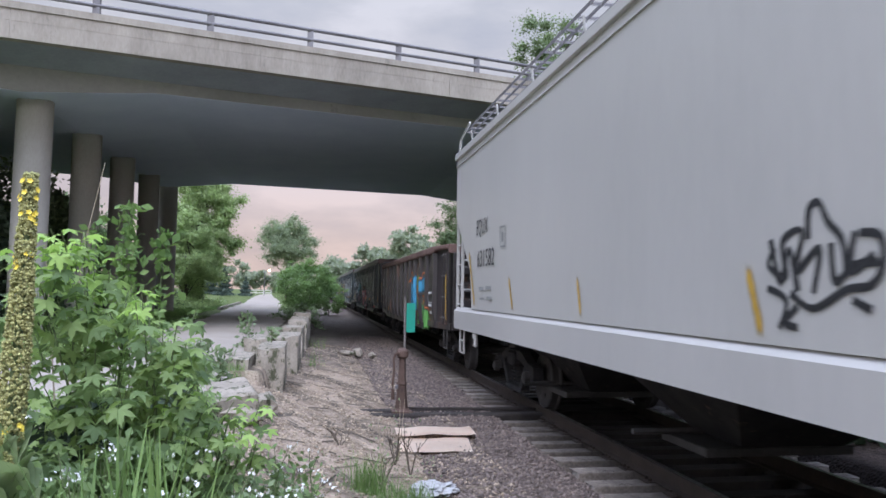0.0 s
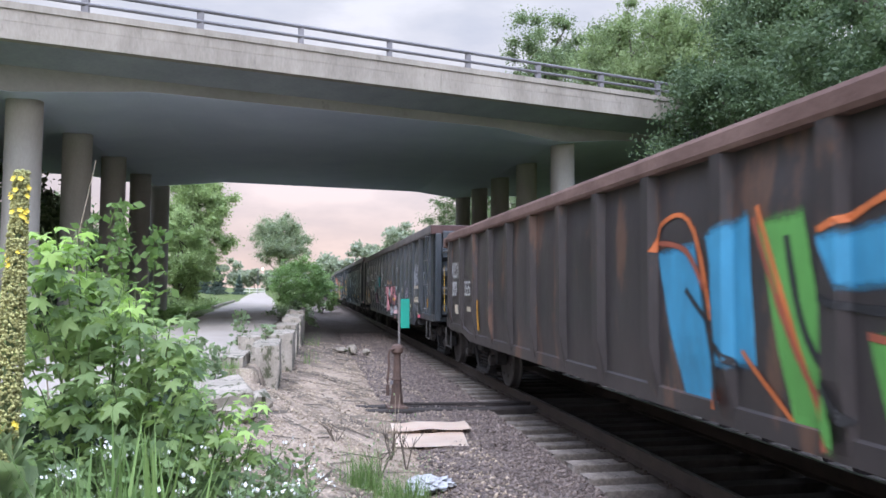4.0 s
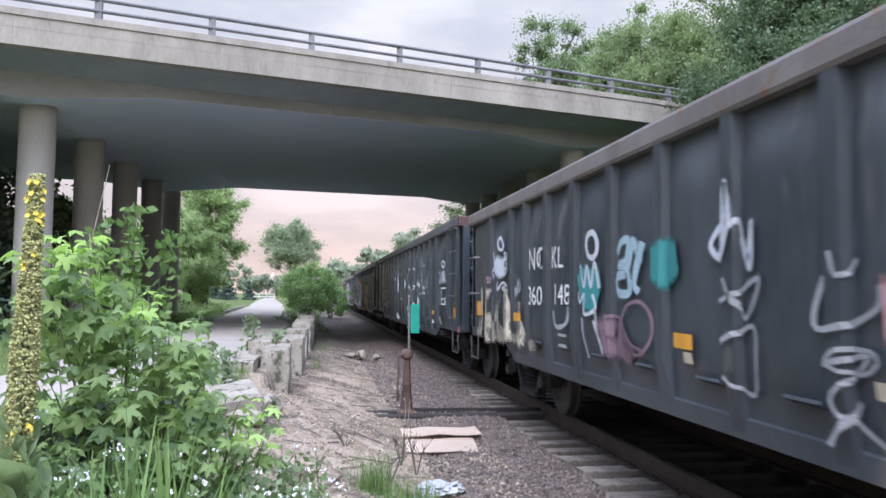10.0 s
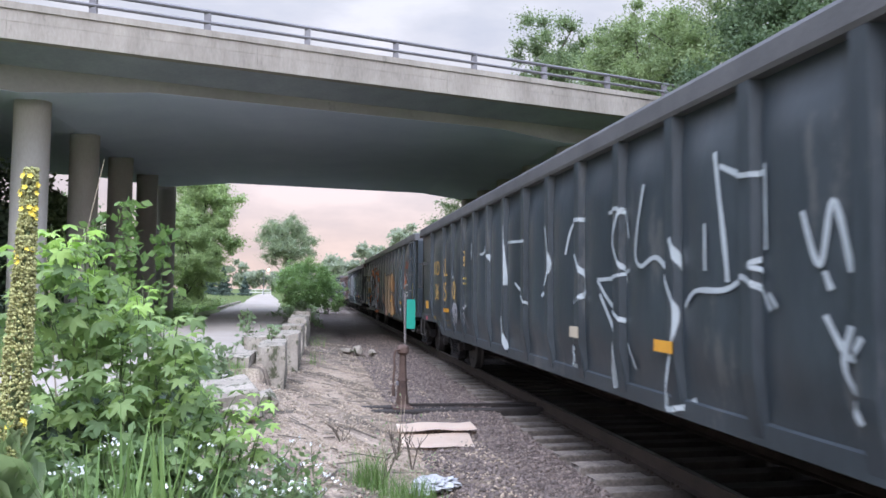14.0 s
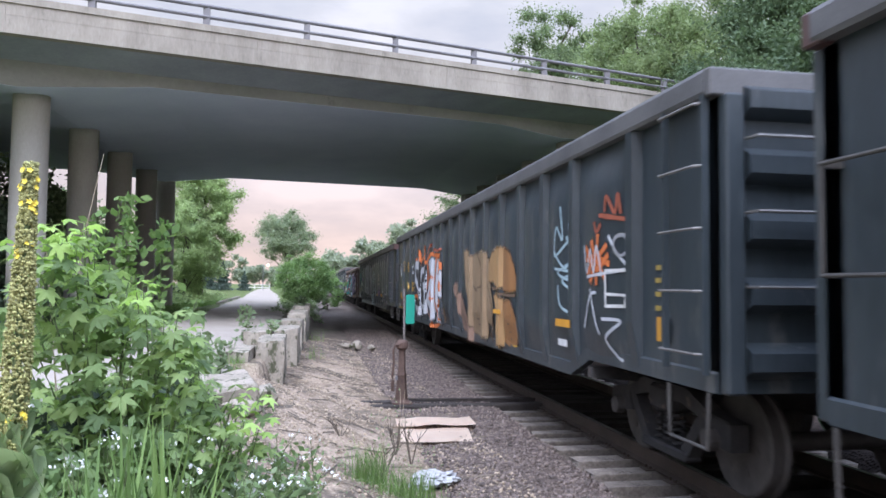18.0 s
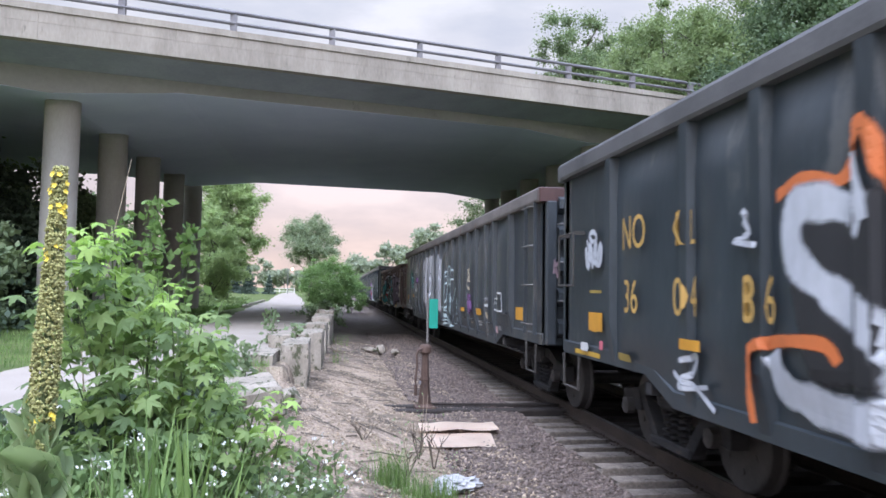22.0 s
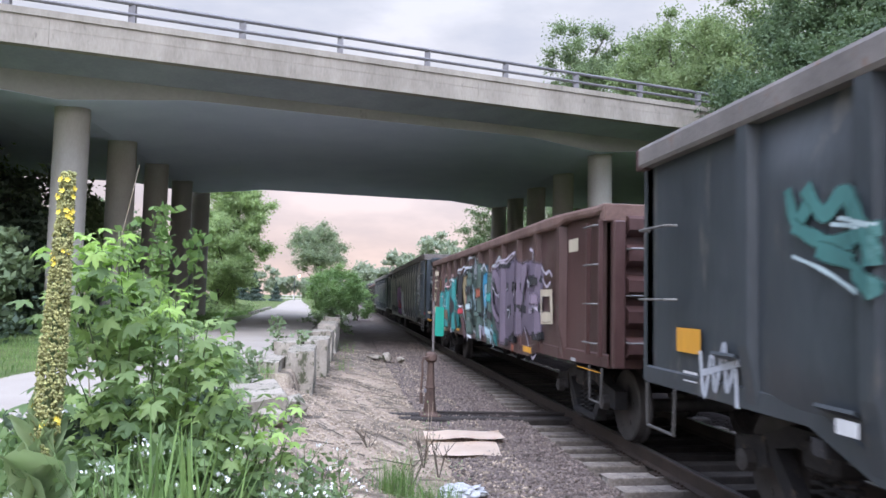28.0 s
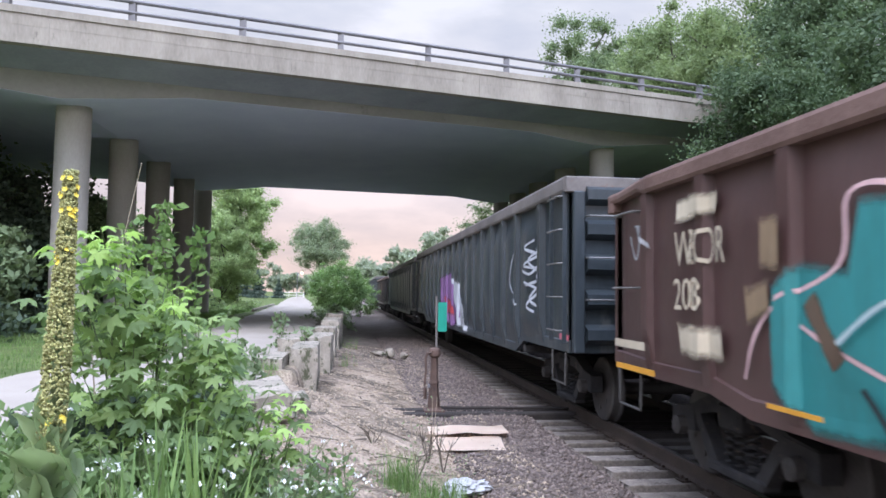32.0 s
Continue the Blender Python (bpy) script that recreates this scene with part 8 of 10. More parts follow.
fill(car6, SPRAY_RED, [(6.15, 0.96), (5.97, 0.96), (5.89, 0.84), (6.06, 0.84)])
fill(car6, SPRAY_CREAM_DULL, [(5.80, 1.17), (5.59, 1.16), (5.59, 0.98), (5.67, 0.87), (5.86, 0.97)])
fill(car6, SPRAY_TEAL, [(5.11, 1.08), (4.93, 1.05), (4.83, 0.93), (4.75, 0.88), (4.94, 0.86), (5.08, 0.94)])
fill(car6, SPRAY_TEAL, [(5.43, 1.79), (5.25, 1.82), (5.22, 1.67), (5.32, 1.53), (5.43, 1.58)])
stroke(car6, SPRAY_WHITE, 0.05, [(5.24, 2.15), (5.14, 2.24), (4.90, 2.24), (4.82, 2.30), (4.66, 2.37), (4.53, 2.31), (4.40, 2.31)])
stroke(car6, SPRAY_LAVENDER, 0.04, [(5.06, 1.87), (4.91, 1.81), (4.80, 1.74), (4.65, 1.72), (4.53, 1.77)])
stroke(car6, SPRAY_WHITE, 0.04, [(6.32, 2.21), (6.18, 2.24), (6.04, 2.18), (5.95, 2.28), (5.78, 2.23), (5.64, 2.16)])
stroke(car6, SPRAY_PALE_BLUE, 0.06, [(5.63, 1.95), (5.56, 1.83), (5.60, 1.71), (5.48, 1.63), (5.49, 1.44), (5.57, 1.36), (5.50, 1.22), (5.36, 1.01)])
stroke(car6, SPRAY_WHITE, 0.05, [(8.99, 1.53), (9.00, 1.99), (8.74, 2.26), (8.28, 2.35), (7.87, 2.26), (7.71, 2.30), (7.50, 2.30), (7.25, 2.32)])
stroke(car6, SPRAY_WHITE, 0.04, [(6.86, 1.91), (6.75, 1.67), (6.69, 1.39)])
stroke(car6, SPRAY_PALE_BLUE, 0.08, [(5.50, 1.22), (5.40, 1.04), (5.27, 0.88)])
stroke(car6, SPRAY_PALE_BLUE, 0.07, [(5.36, 1.12), (5.17, 1.10), (5.10, 1.04)])
stroke(car6, SPRAY_BLACK, 0.05, [(7.10, 2.07), (7.00, 1.87), (7.10, 1.62), (6.98, 1.32), (6.64, 1.11)])
stroke(car6, SPRAY_BLACK, 0.05, [(6.11, 2.10), (6.07, 1.76), (5.96, 1.46), (5.68, 1.32)])
stroke(car6, SPRAY_GREEN_GREY, 0.08, [(6.63, 2.14), (6.53, 1.76), (6.62, 1.48), (6.43, 1.31)])
stroke(car6, SPRAY_OLIVE, 0.1, [(7.57, 1.24), (7.23, 1.16), (6.98, 0.98)])
stroke(car6, SPRAY_WHITE, 0.05, [(7.05, 1.00), (6.87, 0.99), (6.78, 0.86)])
stroke(car6, SPRAY_WHITE, 0.04, [(6.78, 2.40), (6.74, 2.49), (6.72, 2.51)])
stroke(car6, SPRAY_UMBER, 0.13, [(10.83, 1.35), (10.72, 1.12), (10.53, 0.86)])
stroke(car6, SPRAY_UMBER, 0.13, [(10.13, 1.66), (10.16, 1.36), (10.02, 1.07)])
stroke(car6, SPRAY_UMBER, 0.13, [(9.53, 1.48), (9.47, 1.12), (9.38, 0.81)])
stroke(car6, SPRAY_PALE_TEAL, 0.035, [(11.44, 1.41), (11.03, 1.65), (10.80, 1.44)])
stroke(car6, SPRAY_PALE_TEAL, 0.035, [(10.44, 1.92), (10.25, 2.11), (10.01, 1.85), (9.78, 2.13), (9.62, 1.89)])
stroke(car6, SPRAY_PALE_TEAL, 0.035, [(9.33, 1.66), (9.02, 1.58), (8.78, 1.50)])
stroke(car6, SPRAY_BLACK, 0.06, [(9.78, 1.75), (9.72, 1.47), (9.77, 1.24)])
stroke(car6, SPRAY_BLACK, 0.05, [(11.27, 1.19), (11.08, 0.97)])
stroke(car7, SPRAY_WHITE, 0.05, [(1.55, 2.43), (2.02, 2.34), (1.43, 2.21), (2.08, 2.09), (1.48, 2.03)])
stroke(car7, SPRAY_WHITE, 0.05, [(1.27, 2.29), (1.81, 2.14), (1.27, 1.90), (1.93, 1.79)])
stroke(car7, SPRAY_WHITE, 0.05, [(2.07, 1.84), (1.41, 1.71), (1.89, 1.50), (1.56, 1.41)])
stroke(car7, SPRAY_WHITE, 0.05, [(1.36, 1.79), (1.73, 1.59), (1.32, 1.47)])
stroke(car7, SPRAY_WHITE, 0.05, [(2.15, 2.01), (1.74, 1.95), (1.42, 2.06)])
fill(car7, SPRAY_PURPLE, [(11.98, 2.13), (9.75, 2.22), (8.29, 1.13), (9.63, 0.81), (11.25, 0.89)])
fill(car7, SPRAY_WHITE, [(9.74, 2.08), (8.35, 1.92), (7.38, 0.79), (8.53, 0.86)])
fill(car7, SPRAY_RED, [(10.98, 1.65), (9.69, 1.51), (9.18, 1.11), (10.71, 1.13)])
stroke(car7, SPRAY_WHITE, 0.04, [(2.83, 2.39), (3.02, 1.85), (2.61, 1.49)])
plate(car7, PINK_TAPE, 0.45, 0.06, 1.04, 1.17)


fill(car2, GRIMY_CREAM, [(18.21, 1.00), (17.92, 1.29), (17.84, 1.86), (17.75, 1.76), (17.72, 1.45), (17.90, 1.24), (18.00, 0.97)])
fill(car2, GRIMY_CREAM, [(17.14, 1.84), (17.04, 1.75), (17.10, 1.47), (16.95, 1.30), (16.91, 0.99), (16.87, 0.91), (17.44, 0.93), (17.38, 1.18), (17.20, 1.42), (17.22, 1.66)])
fill(car2, GRIMY_CREAM, [(16.09, 1.85), (15.92, 1.81), (15.87, 1.37), (15.78, 1.19), (15.88, 1.00), (16.23, 0.99), (16.18, 1.35), (16.07, 1.54)])
fill(car2, GRIMY_CREAM, [(16.63, 1.32), (16.49, 1.55), (16.37, 1.62), (16.41, 1.37), (16.19, 1.15), (16.05, 1.02), (16.27, 0.97), (16.60, 0.94)])
fill(car2, GRIMY_CREAM, [(15.41, 1.53), (15.33, 1.63), (15.26, 1.53), (15.19, 1.38), (15.15, 1.10), (15.18, 0.97), (15.46, 0.99), (15.48, 1.16), (15.39, 1.33)])
fill(car2, GRIMY_CREAM, [(15.81, 1.19), (15.48, 1.19), (15.49, 1.00), (15.81, 0.99)])
fill(car2, GRIMY_CREAM, [(15.06, 1.11), (14.84, 1.17), (14.72, 1.16), (14.71, 0.94), (15.02, 0.94)])
fill(car2, SPRAY_WHITE, [(16.64, 2.17), (16.47, 2.27), (16.27, 2.22), (16.10, 2.23), (16.03, 2.12), (16.01, 2.00), (16.14, 1.91), (16.36, 1.87), (16.58, 1.95)])
stroke(car2, SPRAY_WHITE, 0.05, [(16.67, 2.30), (16.60, 2.08), (16.76, 2.01), (16.61, 1.91)])
stroke(car2, SPRAY_WHITE, 0.05, [(16.10, 2.18), (16.03, 2.26), (15.99, 2.17), (16.08, 2.06), (15.94, 2.02), (16.05, 1.93)])
stroke(car2, SPRAY_WHITE, 0.04, [(16.44, 1.86), (16.43, 1.74), (16.24, 1.84), (16.11, 1.81), (16.24, 1.76), (16.10, 1.71)])
stroke(car2, SPRAY_WHITE, 0.06, [(16.32, 2.50), (16.21, 2.39), (16.26, 2.31), (16.39, 2.35), (16.41, 2.44), (16.32, 2.50)])
fill(car2, SPRAY_GREY, [(15.51, 1.76), (15.46, 1.79), (15.29, 1.89), (15.23, 1.92), (15.25, 1.76), (15.39, 1.67), (15.48, 1.62)])
plate(car2, ORANGE_TAPE, 15.50, 15.19, 1.33, 1.44)
letter(car3, PAINT_YELLOW, "40", 14.32, 1.49, 0.37, 1.0)
stroke(car3, SPRAY_GREY, 0.05, [(14.36, 1.48), (14.32, 1.27), (14.34, 1.08)])
stroke(car3, SPRAY_GREY, 0.055, [(14.25, 1.27), (14.32, 1.11), (14.25, 1.03), (14.16, 1.14), (14.20, 1.28), (14.25, 1.27)])
stroke(car3, SPRAY_GREY, 0.1, [(14.07, 1.41), (14.07, 1.06)])
stroke(car3, SPRAY_GREY, 0.06, [(13.97, 1.42), (13.86, 1.37), (13.84, 1.26), (13.94, 1.03)])
stroke(car3, SPRAY_GREY, 0.05, [(14.03, 1.44), (13.99, 1.27), (13.94, 1.05)])
stroke(car3, SPRAY_GREY, 0.04, [(14.27, 1.03), (14.19, 0.87)])
stroke(car3, SPRAY_GREY, 0.05, [(14.13, 1.34), (14.10, 1.23), (14.14, 1.06)])
stroke(car3, SPRAY_GREY, 0.045, [(13.97, 1.22), (13.81, 1.21)])
stroke(car3, SPRAY_CHALK, 0.05, [(14.37, 1.95), (14.25, 1.98), (14.21, 1.91), (14.06, 1.91)])
plate(car5, ORANGE_TAPE, 4.20, 3.83, 1.21, 1.33)
plate(car5, PAINT_WHITE, 4.15, 3.82, 1.07, 1.10)
plate(car5, PAINT_WHITE, 4.12, 3.86, 1.02, 1.05)
plate(car5, SPRAY_GREY, 3.39, 3.13, 1.49, 1.54)
plate(car5, PAINT_WHITE, 3.38, 3.13, 1.38, 1.43)
plate(car5, CREAM, 3.29, 3.16, 1.18, 1.28)
plate(car5, SPRAY_PALE_PINK, 2.69, 2.53, 0.96, 1.07)
plate(car5, FADED_GREY, 2.43, 2.23, 1.02, 1.08)
plate(car5, CREAM, 4.89, 4.77, 1.02, 1.05)
fill(car5, SPRAY_PURPLE, [(5.15, 1.48), (4.77, 1.52), (4.71, 1.25), (5.04, 1.17)])
stroke(car5, CREAM, 0.045, [(5.28, 1.95), (5.08, 2.07), (4.86, 1.93), (5.17, 1.79), (4.87, 1.67)])
stroke(car5, CREAM, 0.04, [(5.31, 1.91), (4.83, 1.83)])
stroke(car5, SPRAY_PURPLE, 0.05, [(5.12, 1.48), (4.99, 1.58), (4.82, 1.54)])
stroke(car5, PAINT_WHITE, 0.03, [(2.57, 1.52), (2.47, 1.53)])
stroke(car5, PAINT_WHITE, 0.03, [(2.56, 1.46), (2.48, 1.46)])
stroke(car5, PAINT_WHITE, 0.03, [(2.56, 1.52), (2.56, 1.42)])
stroke(car5, PAINT_WHITE, 0.03, [(2.38, 1.53), (2.28, 1.54)])
stroke(car5, PAINT_WHITE, 0.03, [(2.37, 1.53), (2.38, 1.43)])
stroke(car5, PAINT_WHITE, 0.03, [(2.60, 1.36), (2.20, 1.33)])
fill(car5, SPRAY_SMOKE, [(2.72, 2.20), (2.22, 2.17), (2.09, 2.14), (2.11, 2.08), (2.56, 2.13)])

# ---- switch stand, headblock ties and litter beside the line ----
STAND_RUST = surface("rusted_casting", (0.05, 0.031, 0.025), (0.13, 0.082, 0.064), 0.25, 0.8, 0.4, fine=40)
TARGET_GREEN = surface("green_target_paint", (0.006, 0.22, 0.16), (0.012, 0.31, 0.22), 0.3, 0.45, 0.05)
POLE_GREY = surface("weathered_pole", (0.10, 0.09, 0.085), (0.19, 0.17, 0.16), 0.3, 0.7, 0.2)
OLD_TIE = surface("old_headblock_timber", (0.016, 0.013, 0.012), (0.05, 0.041, 0.036), 0.3, 0.92, 0.7, fine=35)
for y0, x0 in ((10.84, 0.86), (11.26, 0.74)):
    bm = one_box(x0, 5.7, y0, y0 + 0.24, -0.42, -0.11, bevel=0.02)
    bmesh.ops.subdivide_edges(bm, edges=[e for e in bm.edges if e.calc_length() > 1], cuts=14)
    for v in bm.verts:
        v.co += Vector((0, 0.012, 0.014)) * noise.noise(v.co * 4)
    tagged(part("headblock_tie", bm, OLD_TIE), "long dark weathered timber tie under the switch stand", "railway tie", group="headblock ties")
stand = thing("switch_stand", "rusty cast switch stand with a green target plate", "switch stand", pose(1.36, 11.12, -0.11))
prof = [(0.135, 0.0), (0.135, 0.025), (0.10, 0.06), (0.08, 0.22), (0.06, 0.5), (0.05, 0.80), (0.05, 0.83)]
part("pedestal", lathe(prof, 6), STAND_RUST, stand)
part("base_plate", one_box(-0.15, 0.15, -0.15, 0.15, -0.005, 0.03, bevel=0.006), STAND_RUST, stand)
part("head", lathe([(0.06, 0.80), (0.092, 0.83), (0.092, 0.90), (0.08, 0.93), (0.04, 0.95)], 16), STAND_RUST, stand)
part("collar", lathe([(0.07, 0.40), (0.08, 0.42), (0.07, 0.45)], 6), STAND_RUST, stand)
part("lever", bent_rod([(-0.05, -0.06, 0.88), (-0.12, -0.10, 0.87), (-0.145, -0.11, 0.80), (-0.135, -0.11, 0.62), (-0.155, -0.12, 0.45), (-0.15, -0.12, 0.22)], 0.018, 8), STAND_RUST, stand)
part("lever_grip", rod(bmesh.new(), (-0.15, -0.12, 0.36), (-0.15, -0.12, 0.20), 0.026), STAND_RUST, stand)
part("mast", rod(bmesh.new(), (0.03, 0, 0.94), (0.02, 0, 1.72), 0.017), POLE_GREY, stand)
part("target", prism(bmesh.new(), [(0.055, 1.19), (0.17, 1.19), (0.178, 1.2), (0.178, 1.62), (0.17, 1.63), (0.055, 1.63), (0.045, 1.62), (0.045, 1.2)], "y", -0.026, -0.022), TARGET_GREEN, stand, "green rectangular target plate")
for z in (1.28, 1.54):
    part("target_bracket", one_box(0.0, 0.13, -0.021, 0.0, z - 0.012, z + 0.012), POLE_GREY, stand)
part("padlock", one_box(-0.115, -0.075, -0.16, -0.13, 0.36, 0.42, bevel=0.008), RAIL_METAL, stand, "pale padlock")
part("throw_rod", rod(bmesh.new(), (0.1, 0.02, 0.05), (2.1, 0.04, 0.02), 0.02), OLD_TIE, stand)

CARD = surface("weathered_cardboard", (0.66, 0.53, 0.42), (0.80, 0.68, 0.57), 0.4, 0.9, 0.3, fine=50)


def cardboard(name, label, x0, x1, y0, y1, z, seed, slant):
    n, m = 16, 6
    bm = bmesh.new()
    g = []
    for j in range(m + 1):
        row = []
        for i in range(n + 1):
            u, v = i / n, j / m
            wob = 0.03 * noise.noise((u * 5, seed, v)) * (1 if j in (0, m) else 0)
            x = x0 + (x1 - x0) * u + slant * v
            row.append(bm.verts.new((x, y0 + (y1 - y0) * v + wob, z + 0.012 * noise.noise((u * 3, v * 2, seed)) + 0.006 * math.sin(u * 9 + seed))))
        g.append(row)
    for a, b in zip(g, g[1:]):
        for i in range(n):
            bm.faces.new((a[i], a[i + 1], b[i + 1], b[i]))
    bmesh.ops.solidify(bm, geom=bm.faces[:], thickness=0.006)
    tagged(part(name, bm, CARD), label, "cardboard", group="discarded cardboard")


cardboard("cardboard_sheet", "flattened tan cardboard sheet lying on the gravel", 1.00, 1.86, 8.36, 9.14, -0.115, 1.3, 0.10)
cardboard("cardboard_sheet", "narrow folded strip of pale cardboard on the gravel", 1.07, 2.06, 9.10, 9.66, -0.07, 4.1, 0.03)

LITTER = surface("crumpled_plastic", (0.27, 0.275, 0.28), (0.48, 0.485, 0.49), 0.06, 0.5, 0.5, fine=30)
for k, (x, y, r) in enumerate(((1.17, 6.78, 0.21), (1.03, 6.66, 0.14))):
    bm = bmesh.new()
    bmesh.ops.create_icosphere(bm, subdivisions=4, radius=r)
    for v in bm.verts:
        n_ = v.co.normalized()
        v.co = n_ * r * (0.75 + 0.6 * noise.noise(n_ * 2.6 + Vector((k * 5, 0, 0))) + 0.25 * noise.noise(n_ * 7) + 0.2 * abs(noise.noise(n_ * 13)))
        v.co.z *= 0.3
    bmesh.ops.triangulate(bm, faces=bm.faces)
    ob = part("plastic_litter", bm, LITTER)
    ob.location = (x, y, float(ground_height(x, y)) + 0.05)
    tagged(ob, "crumpled white plastic sheet among the stones", "litter", group="plastic litter")

# ---- concrete blocks along the path ----
rng = random.Random(11)
for k, (x, y, ln, wd, top) in enumerate(((-0.67, 13.35, 1.9, 0.46, 0.73), (-0.50, 16.3, 1.8, 0.50, 0.74), (-0.47, 19.2, 1.9, 0.52, 0.77), (-0.36, 22.4, 1.9, 0.54, 0.86), (-0.36, 25.8, 1.9, 0.56, 0.92), (-0.38, 28.6, 1.8, 0.56, 0.96), (-1.16, 12.5, 1.3, 0.46, 0.62), (-1.02, 15.4, 1.5, 0.44, 0.72))):
    bm = one_box(-wd / 2, wd / 2, -ln / 2, ln / 2, -0.55, top - 0.0)
    bmesh.ops.subdivide_edges(bm, edges=bm.edges[:], cuts=7, use_grid_fill=True)
    for v in bm.verts:
        v.co += Vector((noise.noise(v.co * 3 + Vector((k * 7, 0, 0))), noise.noise(v.co * 3 + Vector((0, k * 9, 4))), noise.noise(v.co * 2.5 + Vector((3, 1, k))))) * 0.024
        # corners and edges are knocked off
        rim = (abs(v.co.x) > wd * 0.42) + (abs(v.co.y) > ln * 0.46) + (v.co.z > top - 0.06)
        if rim > 1:
            v.co -= Vector((math.copysign(1, v.co.x), math.copysign(1, v.co.y), 1.4)) * 0.05 * max(0.0, noise.noise(v.co * 5 + Vector((k * 3.1, 2, 0))) + 0.12)
    ob = part("concrete_block", bm, BLOCK)
    ob.matrix_basis = pose(x, y, 0, rng.uniform(-1.5, 1.5), rng.uniform(-2, 2), rng.uniform(-4, 1))
    tagged(ob, "rough weathered concrete block set along the path edge", "concrete block", group="concrete blocks")
for k, (x, y, z, sx, sy, sz) in enumerate(((-0.78, 8.6, 0.34, 0.34, 0.3, 0.2), (-0.62, 9.6, 0.25, 0.28, 0.2, 0.16), (1.25, 20.3, 0.02, 0.22, 0.16, 0.16), (1.62, 20.1, -0.03, 0.16, 0.12, 0.1), (0.95, 20.6, -0.02, 0.3, 0.14, 0.08), (-0.95, 9.2, 0.42, 0.3, 0.25, 0.12))):
    bm = bmesh.new()
    bmesh.ops.create_icosphere(bm, subdivisions=2, radius=1)
    for v in bm.verts:
        v.co = v.co * (0.85 + 0.45 * noise.noise(v.co * 1.2 + Vector((k * 4.7, 0, 0))))
        v.co = Vector((v.co.x * sx, v.co.y * sy, v.co.z * sz))
    ob = part("rubble_piece", bm, BLOCK)
    ob.matrix_basis = pose(x, y, z, 0, 0, 40 * k)
    tagged(ob, "broken lump of pale concrete lying on the slope", "rubble", group="concrete rubble")

bm = one_box(-0.24, 0.24, -0.5, 0.5, -0.45, 0.0, bevel=0.03)
bmesh.ops.subdivide_edges(bm, edges=bm.edges[:], cuts=4, use_grid_fill=True)
for v in bm.verts:
    v.co += Vector((noise.noise(v.co * 4), noise.noise(v.co * 3 + Vector((5, 0, 0))), noise.noise(v.co * 4 + Vector((0, 3, 0))))) * 0.03
ob = part("concrete_block", bm, BLOCK)
ob.matrix_basis = pose(-0.90, 8.9, 0.55, 4, -7, 12)
tagged(ob, "pale tilted concrete block half hidden by the shrubs", "concrete block", group="concrete blocks")

# ---- loose stones: ballast and the pale gravel slope ----
STONE = surface("ballast_stone", (0.07, 0.054, 0.048), (0.215, 0.172, 0.152), 0.12, 0.9, 0.3, vary=0.45, island=True)
PALE_STONE = surface("pale_gravel", (0.23, 0.178, 0.125), (0.43, 0.352, 0.265), 0.12, 0.9, 0.3, vary=0.38, island=True)


def stones(name, n, material, xs, ys, sizes, seed, label, side=0):
    """Octahedral chips, each with its own shape, joined into one layer."""
    r = np.random.RandomState(seed)
    x = r.uniform(*xs, n)
    y = ys[0] + (ys[1] - ys[0]) * r.rand(n) ** 1.6
    if side:
        keep = (x < ballast_edge(y)) if side < 0 else (x > ballast_edge(y) + 0.1)
        x, y = x[keep], y[keep]
        n = len(x)
    if name == "gravel_chips":
        keep = (waves(0.9 * x + 0.45 * y, 0.14 * (0.9 * y - 0.45 * x), 23, 0.75) < 0.06) | (r.rand(n) < 0.25)
        x, y = x[keep], y[keep]
        n = len(x)
    s = r.uniform(*sizes, n) * (0.6 + 0.9 * r.rand(n) ** 3)
    z = ground_height(x, y) + s * 0.25
    tips = np.array([(1, 0, 0), (0, 1, 0), (-1, 0, 0), (0, -1, 0), (0, 0, 0.75), (0, 0, -0.75)])
    v = tips[None] * r.uniform(0.6, 1.3, (n, 6, 1)) + r.normal(0, 0.16, (n, 6, 3))
    a = r.rand(n) * 6.28
    c, d = np.cos(a)[:, None], np.sin(a)[:, None]
    v = np.stack([v[..., 0] * c - v[..., 1] * d, v[..., 0] * d + v[..., 1] * c, v[..., 2]], -1) * s[:, None, None]
    v += np.stack([x, y, z], -1)[:, None]
    tri = np.array([(0, 1, 4), (1, 2, 4), (2, 3, 4), (3, 0, 4), (1, 0, 5), (2, 1, 5), (3, 2, 5), (0, 3, 5)])
    f = (np.arange(n)[:, None, None] * 6 + tri[None]).reshape(-1, 3)
    me = bpy.data.meshes.new(name)
    me.vertices.add(n * 6)
    me.vertices.foreach_set("co", v.reshape(-1).astype(np.float32))
    me.loops.add(len(f) * 3)
    me.loops.foreach_set("vertex_index", f.reshape(-1).astype(np.int32))
    me.polygons.add(len(f))
    me.polygons.foreach_set("loop_start", np.arange(0, len(f) * 3, 3, dtype=np.int32))
    me.polygons.foreach_set("loop_total", np.full(len(f), 3, dtype=np.int32))
    me.update(calc_edges=True)
    me.materials.append(material)
    tagged(new(name, me), label, "gravel", kind="stuff")


stones("ballast_stones", 44000, STONE, (1.2, 3.0), (4.0, 30), (0.011, 0.027), 5, "loose purplish grey ballast stones", -1)
# oil-stained stones, their colour lowered further for the shade below the train
SHADED_OILY_STONE = surface("shaded_oily_stone", (0.016, 0.014, 0.0135), (0.042, 0.037, 0.036), 0.12, 0.8, 0.3, vary=0.45, island=True, spec=0.15)
stones("ballast_stones", 6000, SHADED_OILY_STONE, (2.8, 5.9), (4.0, 40), (0.02, 0.036), 6, "ballast stones between the ties", 1)
